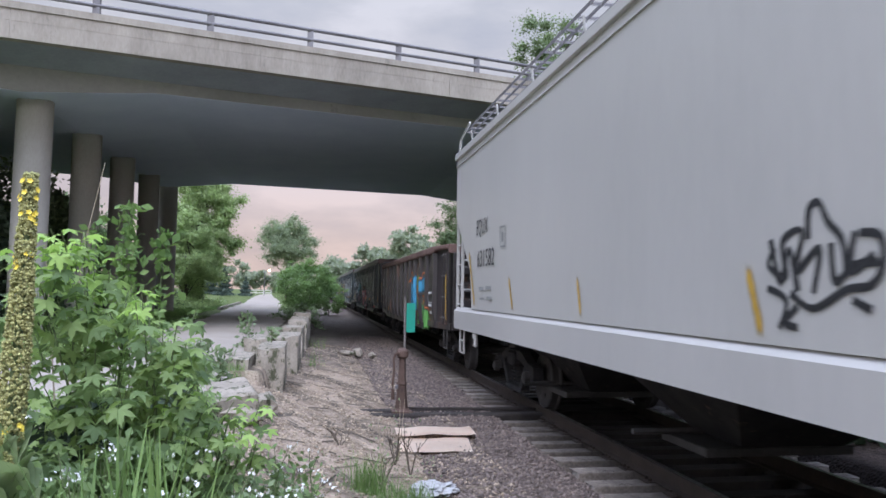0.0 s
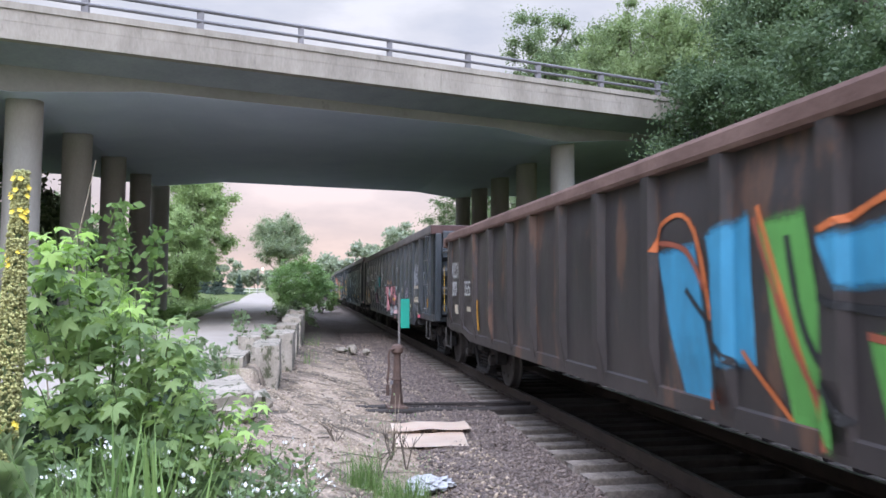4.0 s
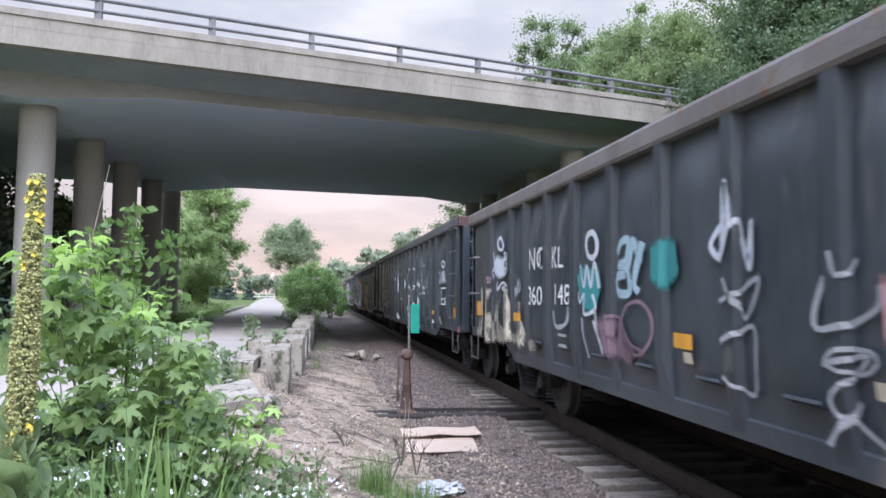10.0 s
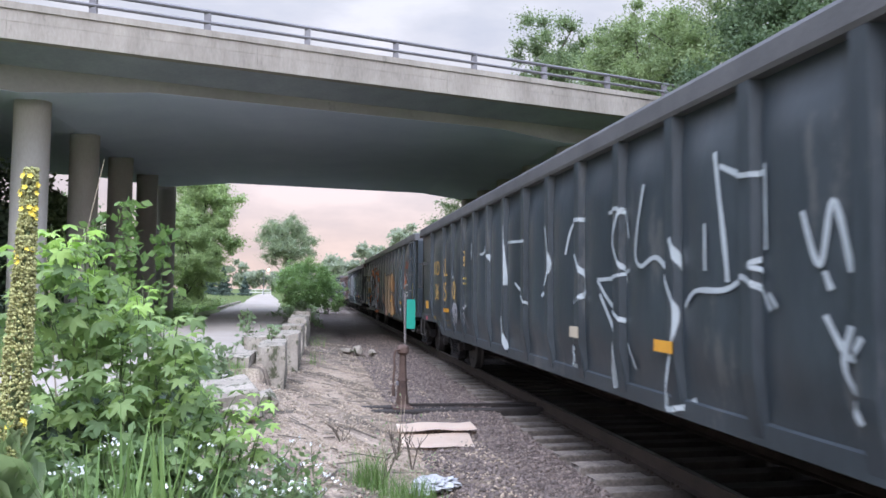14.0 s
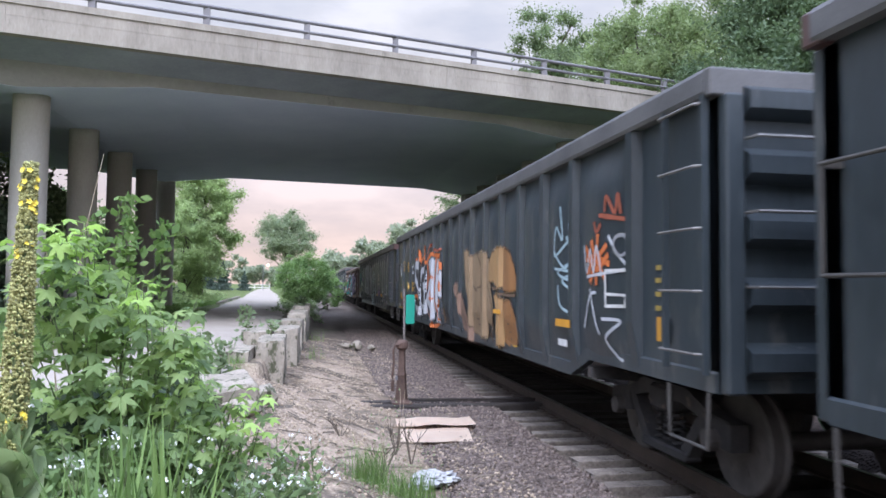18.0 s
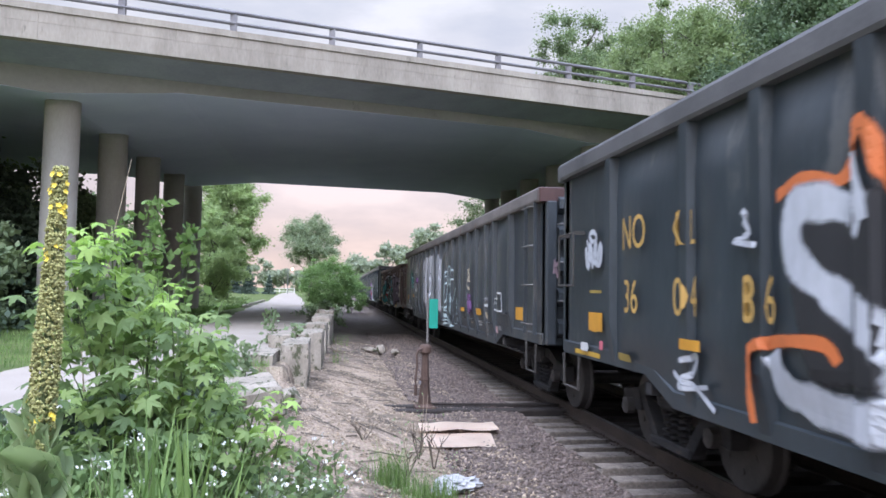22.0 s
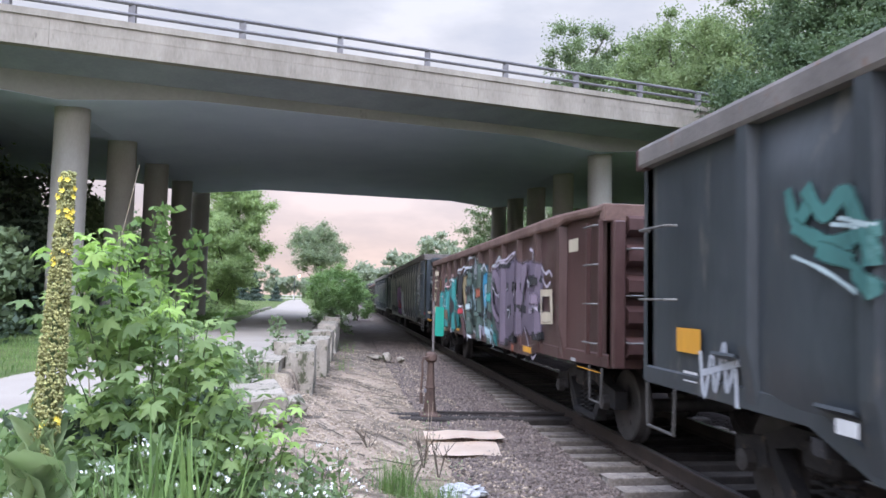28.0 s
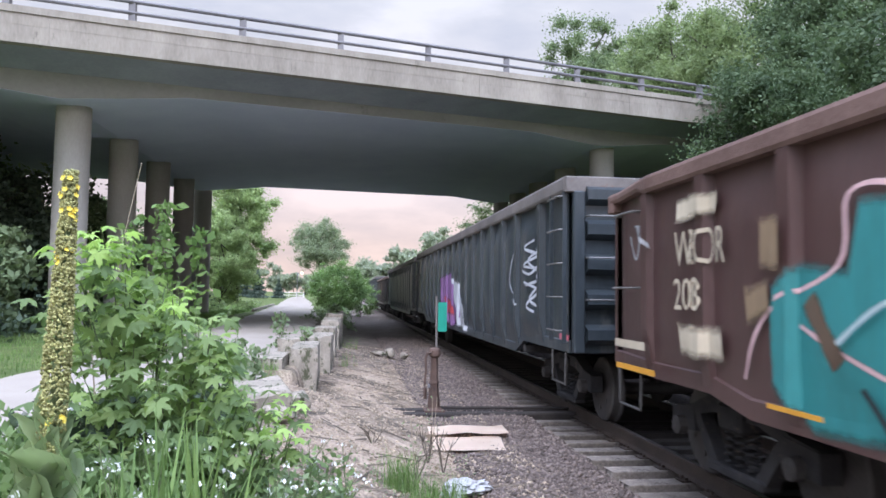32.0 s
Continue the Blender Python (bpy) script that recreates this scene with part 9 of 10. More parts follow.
stones("gravel_chips", 26000, PALE_STONE, (-0.7, 2.0), (4.0, 24), (0.008, 0.022), 7, "pale limestone chips on the slope")


# fallen twigs and dead stems on the slope, dark against the pale gravel
TWIG = surface("dead_twigs", (0.05, 0.04, 0.03), (0.16, 0.13, 0.10), 0.2, 0.9, 0.2, vary=0.4, island=True)
r = np.random.RandomState(33)
n = 130
x, y = r.uniform(-0.6, 1.9, n), 4.5 + 17 * r.rand(n) ** 1.5
a, ln = r.uniform(-1.5, 1.5, n), r.uniform(0.08, 0.5, n)
d = np.stack([np.cos(a), -np.sin(a)], 1) * ln[:, None] / 2
w = np.stack([np.sin(a), np.cos(a)], 1) * r.uniform(0.003, 0.008, n)[:, None]
quads = []
for sx, sw in ((-1, -1), (1, -1), (1, 1), (-1, 1)):
    px, py = x + sx * d[:, 0] + sw * w[:, 0], y + sx * d[:, 1] + sw * w[:, 1]
    quads.append(np.stack([px, py, ground_height(px, py) + 0.015 + 0.012 * (sw > 0)], 1))
tagged(new("twigs", raw_mesh("twigs", np.stack(quads, 1), 4, TWIG)), "dead twigs and stems scattered over the gravel", "twigs", kind="stuff")


# ---- trees and plants ----
BARK = surface("bark", (0.045, 0.038, 0.03), (0.13, 0.11, 0.09), 0.3, 0.95, 0.7, fine=30, streak=4)
LEAF_MID = leafy("mid_green_leaves", (0.10, 0.15, 0.075), (0.225, 0.305, 0.14))
# light green, paled further in its colour for haze towards the poplar
LEAF_LIGHT = leafy("light_green_leaves", (0.20, 0.28, 0.11), (0.36, 0.46, 0.20), 0.5)
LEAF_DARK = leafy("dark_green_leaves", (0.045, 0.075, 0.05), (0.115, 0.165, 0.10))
LEAF_BUSH = leafy("bright_shrub_leaves", (0.065, 0.115, 0.04), (0.20, 0.31, 0.10))
LEAF_WILLOW = leafy("yellow_green_leaves", (0.125, 0.18, 0.08), (0.265, 0.345, 0.15), 0.45)
LEAF_ROUND = leafy("round_bush_leaves", (0.11, 0.20, 0.065), (0.25, 0.40, 0.13), 0.4)
LEAF_BANK = leafy("bank_tree_leaves", (0.045, 0.082, 0.04), (0.12, 0.18, 0.085))
# distance haze is painted into these next two leaf colours
LEAF_FIELD = leafy("haze_paled_field_leaves", (0.17, 0.22, 0.14), (0.29, 0.35, 0.215), 0.5)
LEAF_FAR = leafy("haze_paled_far_leaves", (0.21, 0.25, 0.19), (0.34, 0.38, 0.28), 0.5)
LEAF_SPRUCE = leafy("blue_green_needles", (0.05, 0.085, 0.07), (0.12, 0.165, 0.14))
GRASS = leafy("grass_blades", (0.07, 0.14, 0.03), (0.20, 0.32, 0.08), 0.35)
DRY = surface("dry_stalk", (0.25, 0.20, 0.14), (0.42, 0.36, 0.27), 0.2, 0.9, 0.2)
STEM = surface("green_stem", (0.06, 0.10, 0.035), (0.14, 0.17, 0.07), 0.2, 0.7, 0.2)


def leaf_quads(c, size, seed, up=0.5, slim=0.55):
    """Folded diamond leaves at the places c, turned at random, rather face up."""
    r = np.random.RandomState(seed)
    n = len(c)
    nrm = r.normal(size=(n, 3)) + np.array((0, 0, up))
    nrm /= np.linalg.norm(nrm, axis=1)[:, None]
    t = np.cross(nrm, r.normal(size=(n, 3)))
    t /= np.linalg.norm(t, axis=1)[:, None]
    b = np.cross(nrm, t)
    s = (size * (0.6 + 0.8 * r.rand(n)))[:, None]
    return np.stack([c - t * s, c + b * s * slim - nrm * s * 0.15, c + t * s, c - b * s * slim - nrm * s * 0.15], 1)


def clumped(n, lo, hi, clumps, spread_, seed, shell=0.5):
    """Leaf places: gathered in round clumps inside an ellipsoid, with gaps between them."""
    r = np.random.RandomState(seed)
    lo, hi = np.array(lo, float), np.array(hi, float)
    d = r.normal(size=(clumps, 3))
    d /= np.linalg.norm(d, axis=1)[:, None]
    rad = shell + (1 - shell) * r.rand(clumps) ** 0.6
    rad *= 0.74 + 0.32 * r.rand(clumps)
    centre = (lo + hi) / 2 + d * rad[:, None] * (hi - lo) / 2
    size = spread_ * (0.45 + 0.9 * r.rand(clumps))
    pick = r.choice(clumps, n, p=size**2 / (size**2).sum())
    off = r.normal(size=(n, 3))
    off /= np.linalg.norm(off, axis=1)[:, None]
    off *= np.minimum(1.25, np.abs(r.normal(0, 0.52, n)) + 0.1)[:, None] * np.array((1, 1, 0.7))
    return centre[pick] + off * size[pick][:, None], centre


def limb_mesh(points, r0, r1, n=7):
    bm = bmesh.new()
    rings = []
    for i, p in enumerate(points):
        p = Vector(p)
        a, c = Vector(points[max(0, i - 1)]), Vector(points[min(len(points) - 1, i + 1)])
        q = (c - a).to_track_quat("Z", "Y").to_matrix()
        rad = r0 + (r1 - r0) * i / (len(points) - 1)
        rings.append([bm.verts.new(p + q @ Vector((rad * math.cos(2 * math.pi * k / n), rad * math.sin(2 * math.pi * k / n), 0))) for k in range(n)])
    for a, b in zip(rings, rings[1:]):
        for k in range(n):
            bm.faces.new((a[k], a[(k + 1) % n], b[(k + 1) % n], b[k]))
    bm.faces.new(rings[-1])
    return bm


def tree(name, label, x, y, h, width, low, n, size, leaf, seed, clumps=60, category="tree", limbs=9, group="", trunk_r=None, shell=0.45):
    z0 = float(ground_height(x, y)) - 0.1
    ob = thing(name, label, category, pose(x, y, z0), group)
    r = random.Random(seed)
    tr = trunk_r or h * 0.018
    top = low + (h - low) * 0.72
    spine = [(r.uniform(-1, 1) * width * 0.03 * k, r.uniform(-1, 1) * width * 0.03 * k, top * k / 6) for k in range(7)]
    part("trunk", limb_mesh(spine, tr, tr * 0.3), BARK, ob, smooth=True)
    places, centres = clumped(n, (-width / 2, -width / 2, low), (width / 2, width / 2, h), clumps, width * 0.122, seed, shell)
    for k in range(limbs):
        c = Vector(centres[k % len(centres)])
        i = min(5, max(1, int(6 * max(0.15, (c.z - 0.25 * h)) / max(top, 0.1))))
        a = Vector(spine[i])
        mid = a.lerp(c, 0.5) + Vector((0, 0, 0.05 * h))
        part("limb", limb_mesh([a, mid, c], tr * 0.45, tr * 0.1, 5), BARK, ob, smooth=True)
    crown = new("crown", raw_mesh("crown", leaf_quads(places, size, seed + 1), 4, leaf))
    crown.parent = ob
    return ob


# beside and beyond the bridge, on the far side of the line
for label, x, y, top, w, low, n, size, leaf, seed in (
    ("open-crowned tree behind the bridge rail", 15.4, 47.0, 20.4, 7.6, 5.0, 63000, 0.085, LEAF_MID, 25),
    ("tall leafy tree rising beside the bridge rail", 17.6, 38.0, 18.2, 8.0, 1.5, 71000, 0.080, LEAF_WILLOW, 21),
    ("broad green tree beyond the bridge", 23.5, 50.0, 24.0, 11.0, 2.0, 67000, 0.098, LEAF_MID, 23),
    ("light green tree at the bridge end", 20.4, 33.5, 18.2, 8.5, 1.5, 63000, 0.080, LEAF_WILLOW, 29),
    ("dense dark green tree on the bank by the line", 15.6, 23.0, 12.2, 8.0, 0.4, 71000, 0.066, LEAF_BANK, 22),
    ("dark leafy tree at the top of the bank", 20.5, 26.0, 16.5, 8.5, 1.0, 67000, 0.075, LEAF_BANK, 24),
    ("slender tree growing behind the bridge columns", 13.4, 62.0, 13.0, 7.0, 1.5, 37000, 0.079, LEAF_MID, 26),
    ("green tree on the slope beside the rails", 14.0, 14.0, 11.5, 8.0, 0.3, 54000, 0.066, LEAF_BANK, 27),
    ("tall tree far along the bank", 22.0, 70.0, 17.0, 11.0, 2.0, 37000, 0.092, LEAF_MID, 28),
):
    tree("bank_tree", label, x, y, top - float(ground_height(x, y)), w, low, n, size, leaf, seed, 150, shell=0.3)
# beside the path
tree("poplar_tree", "upright light green poplar beside the path", -7.4, 52.0, 11.6, 5.0, 0.0, 80000, 0.082, LEAF_LIGHT, 31, 240, limbs=12, shell=0.2)
tree("poplar_tree", "bushy light green sapling under the poplar", -7.9, 48.5, 6.2, 3.8, 0.0, 46000, 0.06, LEAF_LIGHT, 32, 120, shell=0.3)
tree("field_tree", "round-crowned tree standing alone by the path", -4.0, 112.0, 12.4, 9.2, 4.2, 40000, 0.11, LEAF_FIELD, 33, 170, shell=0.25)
tree("round_bush", "dense rounded green bush at the path edge", -0.5, 50.5, 3.9, 4.0, 0.0, 30000, 0.05, LEAF_ROUND, 34, 150, category="bush", limbs=5, trunk_r=0.05, shell=0.55)
tree("round_bush", "low green bush beside the railway bed", 1.1, 54.0, 2.8, 3.0, 0.0, 13000, 0.05, LEAF_ROUND, 35, 90, category="bush", limbs=5, trunk_r=0.05, shell=0.5)
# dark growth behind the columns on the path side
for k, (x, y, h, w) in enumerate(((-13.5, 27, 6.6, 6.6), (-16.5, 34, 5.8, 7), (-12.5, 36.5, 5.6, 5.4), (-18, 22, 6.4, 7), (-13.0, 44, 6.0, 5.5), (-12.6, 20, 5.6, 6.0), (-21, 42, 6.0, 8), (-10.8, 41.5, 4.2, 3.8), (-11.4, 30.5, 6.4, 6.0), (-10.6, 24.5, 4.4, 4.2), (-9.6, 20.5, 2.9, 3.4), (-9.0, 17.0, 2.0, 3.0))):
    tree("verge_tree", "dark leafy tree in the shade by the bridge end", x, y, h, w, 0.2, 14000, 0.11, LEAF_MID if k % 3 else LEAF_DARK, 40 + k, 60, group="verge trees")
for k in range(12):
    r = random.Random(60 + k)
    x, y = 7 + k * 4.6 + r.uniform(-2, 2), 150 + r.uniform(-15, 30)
    tree("distant_tree", "green tree on the horizon, haze put into its leaf colour", x, y, r.uniform(9, 13), r.uniform(9, 13), 0.5, 5000, 0.42, LEAF_FAR, 70 + k, 46, group="distant trees", limbs=3)
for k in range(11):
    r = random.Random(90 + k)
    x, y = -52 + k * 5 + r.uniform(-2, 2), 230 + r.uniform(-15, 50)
    tree("distant_tree", "green tree on the horizon, haze put into its leaf colour", x, y, r.uniform(6, 11), r.uniform(9, 13), 0.3, 2000, 0.55, LEAF_FAR, 110 + k, 26, group="distant trees", limbs=3)
for k, (x, y, h) in enumerate(((-13.6, 118, 4.6), (-16.0, 122, 4.0), (-18.4, 120, 4.4), (-11.6, 132, 3.4))):
    ob = thing("spruce_tree", "dark blue-green spruce beside the field", "tree", pose(x, y, float(ground_height(x, y))), "spruces")
    part("trunk", limb_mesh([(0, 0, 0), (0, 0, h * 0.9)], 0.1, 0.02), BARK, ob)
    r = np.random.RandomState(130 + k)
    zz = h * (1 - np.sqrt(r.rand(3000)))
    rr = (h - zz) * 0.42 * (0.75 + 0.25 * np.sin(zz * 9)) * np.sqrt(r.rand(3000))
    aa = r.rand(3000) * 6.28
    crown = new("crown", raw_mesh("crown", leaf_quads(np.stack([rr * np.cos(aa), rr * np.sin(aa), zz + 0.1], 1), 0.16, 140 + k), 4, LEAF_SPRUCE))
    crown.parent = ob


def undergrowth(name, label, n, xs, ys, height, size, leaf, seed, gap=0.0):
    """Low leafy growth as one layer over the ground."""
    r = np.random.RandomState(seed)
    x, y = r.uniform(*xs, n), r.uniform(*ys, n)
    lump = np.clip(0.55 + 0.8 * waves(x, y, seed, 2.2), 0.05, 1.3)
    inner = np.minimum(np.minimum(x - xs[0], xs[1] - x) / (0.3 * (xs[1] - xs[0])), np.minimum(y - ys[0], ys[1] - y) / (0.2 * (ys[1] - ys[0])))
    keep = (lump > gap) & (r.rand(n) < 0.15 + inner + 0.5 * waves(x, y, seed + 5, 0.9))
    x, y, lump = x[keep], y[keep], lump[keep]
    z = ground_height(x, y) + height * lump * r.rand(len(x)) ** 0.7
    me = raw_mesh(name, leaf_quads(np.stack([x, y, z], 1), size, seed + 1), 4, leaf)
    tagged(new(name, me), label, "undergrowth", kind="stuff")


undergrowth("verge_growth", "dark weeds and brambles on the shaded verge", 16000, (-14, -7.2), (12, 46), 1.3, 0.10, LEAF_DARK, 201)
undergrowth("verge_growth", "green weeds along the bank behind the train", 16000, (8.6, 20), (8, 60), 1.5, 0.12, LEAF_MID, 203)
# these dense weeds are added to keep light out below the cars
undergrowth("verge_growth", "tall dark weeds added behind the train to block light under it", 26000, (6.3, 9.0), (-4, 40), 2.0, 0.10, LEAF_DARK, 209)
undergrowth("verge_growth", "tall grass and weeds beyond the bridge", 9000, (-12, -6.2), (43, 57), 0.7, 0.10, LEAF_LIGHT, 205)
undergrowth("verge_growth", "weeds between the path and the railway bed", 5000, (-1.9, 0.5), (31, 70), 0.35, 0.06, LEAF_MID, 207, 0.3)


def blades(name, label, n, xs, ys, height, width, seed, leaf=GRASS, base=None, bend=1.0):
    r = np.random.RandomState(seed)
    x, y = r.uniform(*xs, n), r.uniform(*ys, n)
    if base is not None:
        x, y = r.normal(0, xs[1] * 0.5, n), r.normal(0, ys[1] * 0.5, n)
    z = ground_height(x, y) if base is None else np.full(n, base)
    h = height * (0.5 + 0.7 * r.rand(n))
    a, lean = r.rand(n) * 6.28, 0.08 + 0.7 * bend * r.rand(n) ** 1.5
    dx, dy = np.cos(a), np.sin(a)
    p = np.stack([x, y, z - 0.02], 1)
    side = np.stack([-dy, dx, np.zeros(n)], 1) * (width * (0.6 + 0.6 * r.rand(n)))[:, None]
    mid = p + np.stack([dx * h * lean * 0.3, dy * h * lean * 0.3, h * 0.6], 1)
    tip = p + np.stack([dx * h * lean, dy * h * lean, h], 1)
    quads = np.concatenate([np.stack([p - side, p + side, mid + side * 0.7, mid - side * 0.7], 1), np.stack([mid - side * 0.7, mid + side * 0.7, tip + side * 0.08, tip - side * 0.08], 1)])
    return raw_mesh(name, quads, 4, leaf)


for name, label, n, xs, ys, h, w, seed in (
    ("verge_grass", "mown grass strip beside the path", 14000, (-8.5, -4.5), (6, 34), 0.12, 0.006, 301),
    ("verge_grass", "pale grass beyond the bridge", 9000, (-9.5, -5.6), (34, 54), 0.16, 0.012, 302),
    ("verge_grass", "grass at the path's edge near the bushes", 5000, (-1.9, -1.0), (4.5, 12), 0.16, 0.006, 303),
):
    tagged(new(name, blades(name, label, n, xs, ys, h, w, seed)), label, "grass", kind="stuff")


def tuft(label, x, y, n, r, h, seed, leaf=GRASS, w=0.003):
    ob = thing("grass_tuft", label, "grass", pose(x, y, float(ground_height(x, y))), "grass tufts")
    me = blades("grass_clump", "", n, (-r, r), (-r, r), h, w, seed, leaf, 0.0, 0.4 if h > 0.7 else 1.0)
    b = new("grass_clump", me)
    b.parent = ob
    tagged(b, kind="stuff")


tuft("sparse green grass tuft in the gravel", 0.52, 6.55, 260, 0.15, 0.34, 311)
tuft("sparse green grass tuft in the gravel", 0.86, 6.2, 260, 0.22, 0.26, 312)
tuft("sparse green grass tuft in the gravel", 0.68, 6.35, 110, 0.2, 0.22, 313)
tuft("small grass tuft by the concrete blocks", 0.02, 17.2, 70, 0.25, 0.4, 314)
tuft("small grass tuft by the concrete blocks", 0.1, 22.5, 70, 0.3, 0.4, 315)
tuft("tall bright grass among the shrubs", -0.66, 2.8, 60, 0.15, 0.90, 316, GRASS, 0.014)
tuft("tall bright grass among the shrubs", -0.54, 2.85, 60, 0.15, 0.88, 317, GRASS, 0.014)
tuft("tall bright grass among the shrubs", -0.45, 2.9, 44, 0.14, 0.78, 318, GRASS, 0.014)


undergrowth("gravel_weeds", "low sprouting weeds and dead stems in the gravel", 1500, (0.1, 1.35), (5.0, 7.9), 0.12, 0.012, LEAF_MID, 231)
for k, (x, y, h) in enumerate(((0.90, 7.75, 0.42), (1.02, 7.45, 0.5), (0.72, 7.2, 0.3), (0.35, 8.4, 0.25))):
    ob = thing("dead_weed", "dry brown branching weed in the gravel", "plant", pose(x, y, float(ground_height(x, y))), "dead weeds")
    r_ = random.Random(700 + k)
    for j in range(6):
        tip = Vector((r_.uniform(-0.2, 0.2), r_.uniform(-0.1, 0.1), h * r_.uniform(0.6, 1.0)))
        part("stem", limb_mesh([(0, 0, -0.03), tip * 0.5 + Vector((r_.uniform(-0.04, 0.04), 0, 0.03)), tip], 0.006, 0.0025, 5), TWIG, ob)
        side_tip = tip * 0.6 + Vector((r_.uniform(-0.14, 0.14), 0, 0.1))
        part("twig", limb_mesh([tip * 0.5 + Vector((0, 0, 0.01)), side_tip], 0.004, 0.002, 4), TWIG, ob)


# ---- shrubs in front ----
def lobed_leaf(seed, lobes=5):
    """A drooping lobed leaf on a short stalk, about a unit wide, its stalk at the origin."""
    r = random.Random(seed)
    bm = bmesh.new()
    mid = bm.verts.new((0, 0.32, 0.03))
    ring = []
    n = lobes * 8
    for i in range(n + 1):
        a = -2.45 + 4.9 * i / n
        k = 0.25 + 0.27 * (1 - 2 * abs(a / 0.98 - round(a / 0.98))) ** 1.15 + 0.016 * (-1) ** i + r.uniform(-0.014, 0.014)
        k *= 1.15 - 0.22 * abs(a) / 2.4
        x, y = k * math.sin(a), 0.32 + k * math.cos(a)
        ring.append(bm.verts.new((x, y, 0.03 - 0.55 * (x * x + (y - 0.32) ** 2) - 0.16 * abs(x))))
    for a, b in zip(ring, ring[1:]):
        bm.faces.new((mid, a, b))
    s = [bm.verts.new(p) for p in ((-0.012, 0.1, 0), (0.012, 0.1, 0), (0.01, -0.25, -0.05), (-0.01, -0.25, -0.05))]
    bm.faces.new(s)
    return bm


def leaf_data(bm, material, name="leaf"):
    me = bpy.data.meshes.new(name)
    bm.to_mesh(me)
    bm.free()
    me.materials.append(material)
    me.polygons.foreach_set("use_smooth", [True] * len(me.polygons))
    return me


def object_leaf(name, dark, light):
    """Large single leaves: the tone changes from object to object."""
    m = leafy(name, dark, light, 0.48)
    nt = m.node_tree
    info = nt.nodes.new("ShaderNodeObjectInfo")
    ramp_ = [n for n in nt.nodes if n.bl_idname == "ShaderNodeValToRGB"][0]
    nt.links.new(info.outputs["Random"], ramp_.inputs["Fac"])
    return m


BIG_LEAF = object_leaf("shrub_leaf", (0.115, 0.185, 0.07), (0.25, 0.36, 0.105))
YOUNG_LEAF = object_leaf("young_shrub_leaf", (0.22, 0.37, 0.06), (0.36, 0.54, 0.12))
LOBED = [leaf_data(lobed_leaf(k), BIG_LEAF) for k in range(3)]
LOBED_YOUNG = [leaf_data(lobed_leaf(k + 7), YOUNG_LEAF) for k in range(2)]


def shrub(label, base, tips, blobs, seed):
    """Woody stems from one base, with large single leaves gathered in groups."""
    ob = thing("leafy_shrub", label, "shrub", pose(*base))
    r = random.Random(seed)
    b = Vector(base)
    for tip in tips:
        t = Vector(tip) - b
        mid = t * 0.5 + Vector((r.uniform(-0.06, 0.06), r.uniform(-0.06, 0.06), 0.05))
        part("stem", limb_mesh([(0, 0, -0.05), mid, t], 0.012, 0.004, 6), STEM, ob, smooth=True)
    for cx, cy, cz, rx, rz, n, young, size in blobs:
        for k in range(max(2, int(n * 0.66))):
            # a side shoot: leaves on long stalks spread round it in a flat tier
            p = Vector((cx + max(-0.9, min(0.9, r.gauss(0, 0.5))) * rx, cy + r.gauss(0, 0.2), cz + r.gauss(0, rz * 0.5))) - b
            root = Vector((p.x * 0.8, p.y * 0.8, p.z - r.uniform(0.10, 0.2)))
            part("stem", limb_mesh([root, root.lerp(p, 0.6) + Vector((0, 0, 0.01)), p], 0.0045, 0.002, 5), STEM, ob)
            turn = r.uniform(0, 360)
            for j in range(r.choice((5, 6, 7))):
                me = r.choice(LOBED_YOUNG if young and j < 4 else LOBED)
                s = size * r.uniform(0.6, 1.05)
                m = Matrix.Translation(p + Vector((0, 0, -0.016 * j))) @ Matrix.Rotation(radians(turn + j * 137.5), 4, "Z") @ Matrix.Rotation(radians(r.uniform(-70, -5) if j else r.uniform(-30, 30)), 4, "X") @ Matrix.Rotation(radians(r.uniform(-18, 18)), 4, "Y") @ Matrix.Translation((0, 0.30 * s, 0))
                shared("leaf", me, ob, m @ Matrix.Diagonal((s, s, s, 1)))
    return ob


shrub("bright green shrub with large lobed leaves by the path", (-1.15, 4.3, 0.38), [(-1.22, 4.25, 1.98), (-1.0, 4.3, 1.6), (-1.36, 4.2, 1.55)],
      [(-1.22, 4.2, 1.97, 0.10, 0.06, 5, True, 0.12), (-1.24, 4.2, 1.86, 0.22, 0.10, 13, True, 0.145), (-1.20, 4.2, 1.70, 0.30, 0.14, 17, False, 0.15), (-1.20, 4.2, 1.48, 0.36, 0.2, 24, False, 0.15), (-1.15, 4.2, 1.22, 0.44, 0.22, 28, False, 0.15)], 401)
shrub("bright green shrub with large lobed leaves and pale new shoots", (-0.8, 4.2, 0.36), [(-0.86, 4.15, 1.64), (-0.74, 4.2, 1.4), (-0.66, 4.2, 1.2)],
      [(-0.84, 4.1, 1.64, 0.18, 0.05, 6, True, 0.12), (-0.86, 4.15, 1.52, 0.26, 0.10, 14, False, 0.145), (-0.82, 4.15, 1.36, 0.30, 0.15, 17, False, 0.15), (-0.80, 4.1, 1.14, 0.38, 0.2, 24, False, 0.15), (-0.85, 4.1, 0.9, 0.5, 0.22, 28, False, 0.145)], 402)
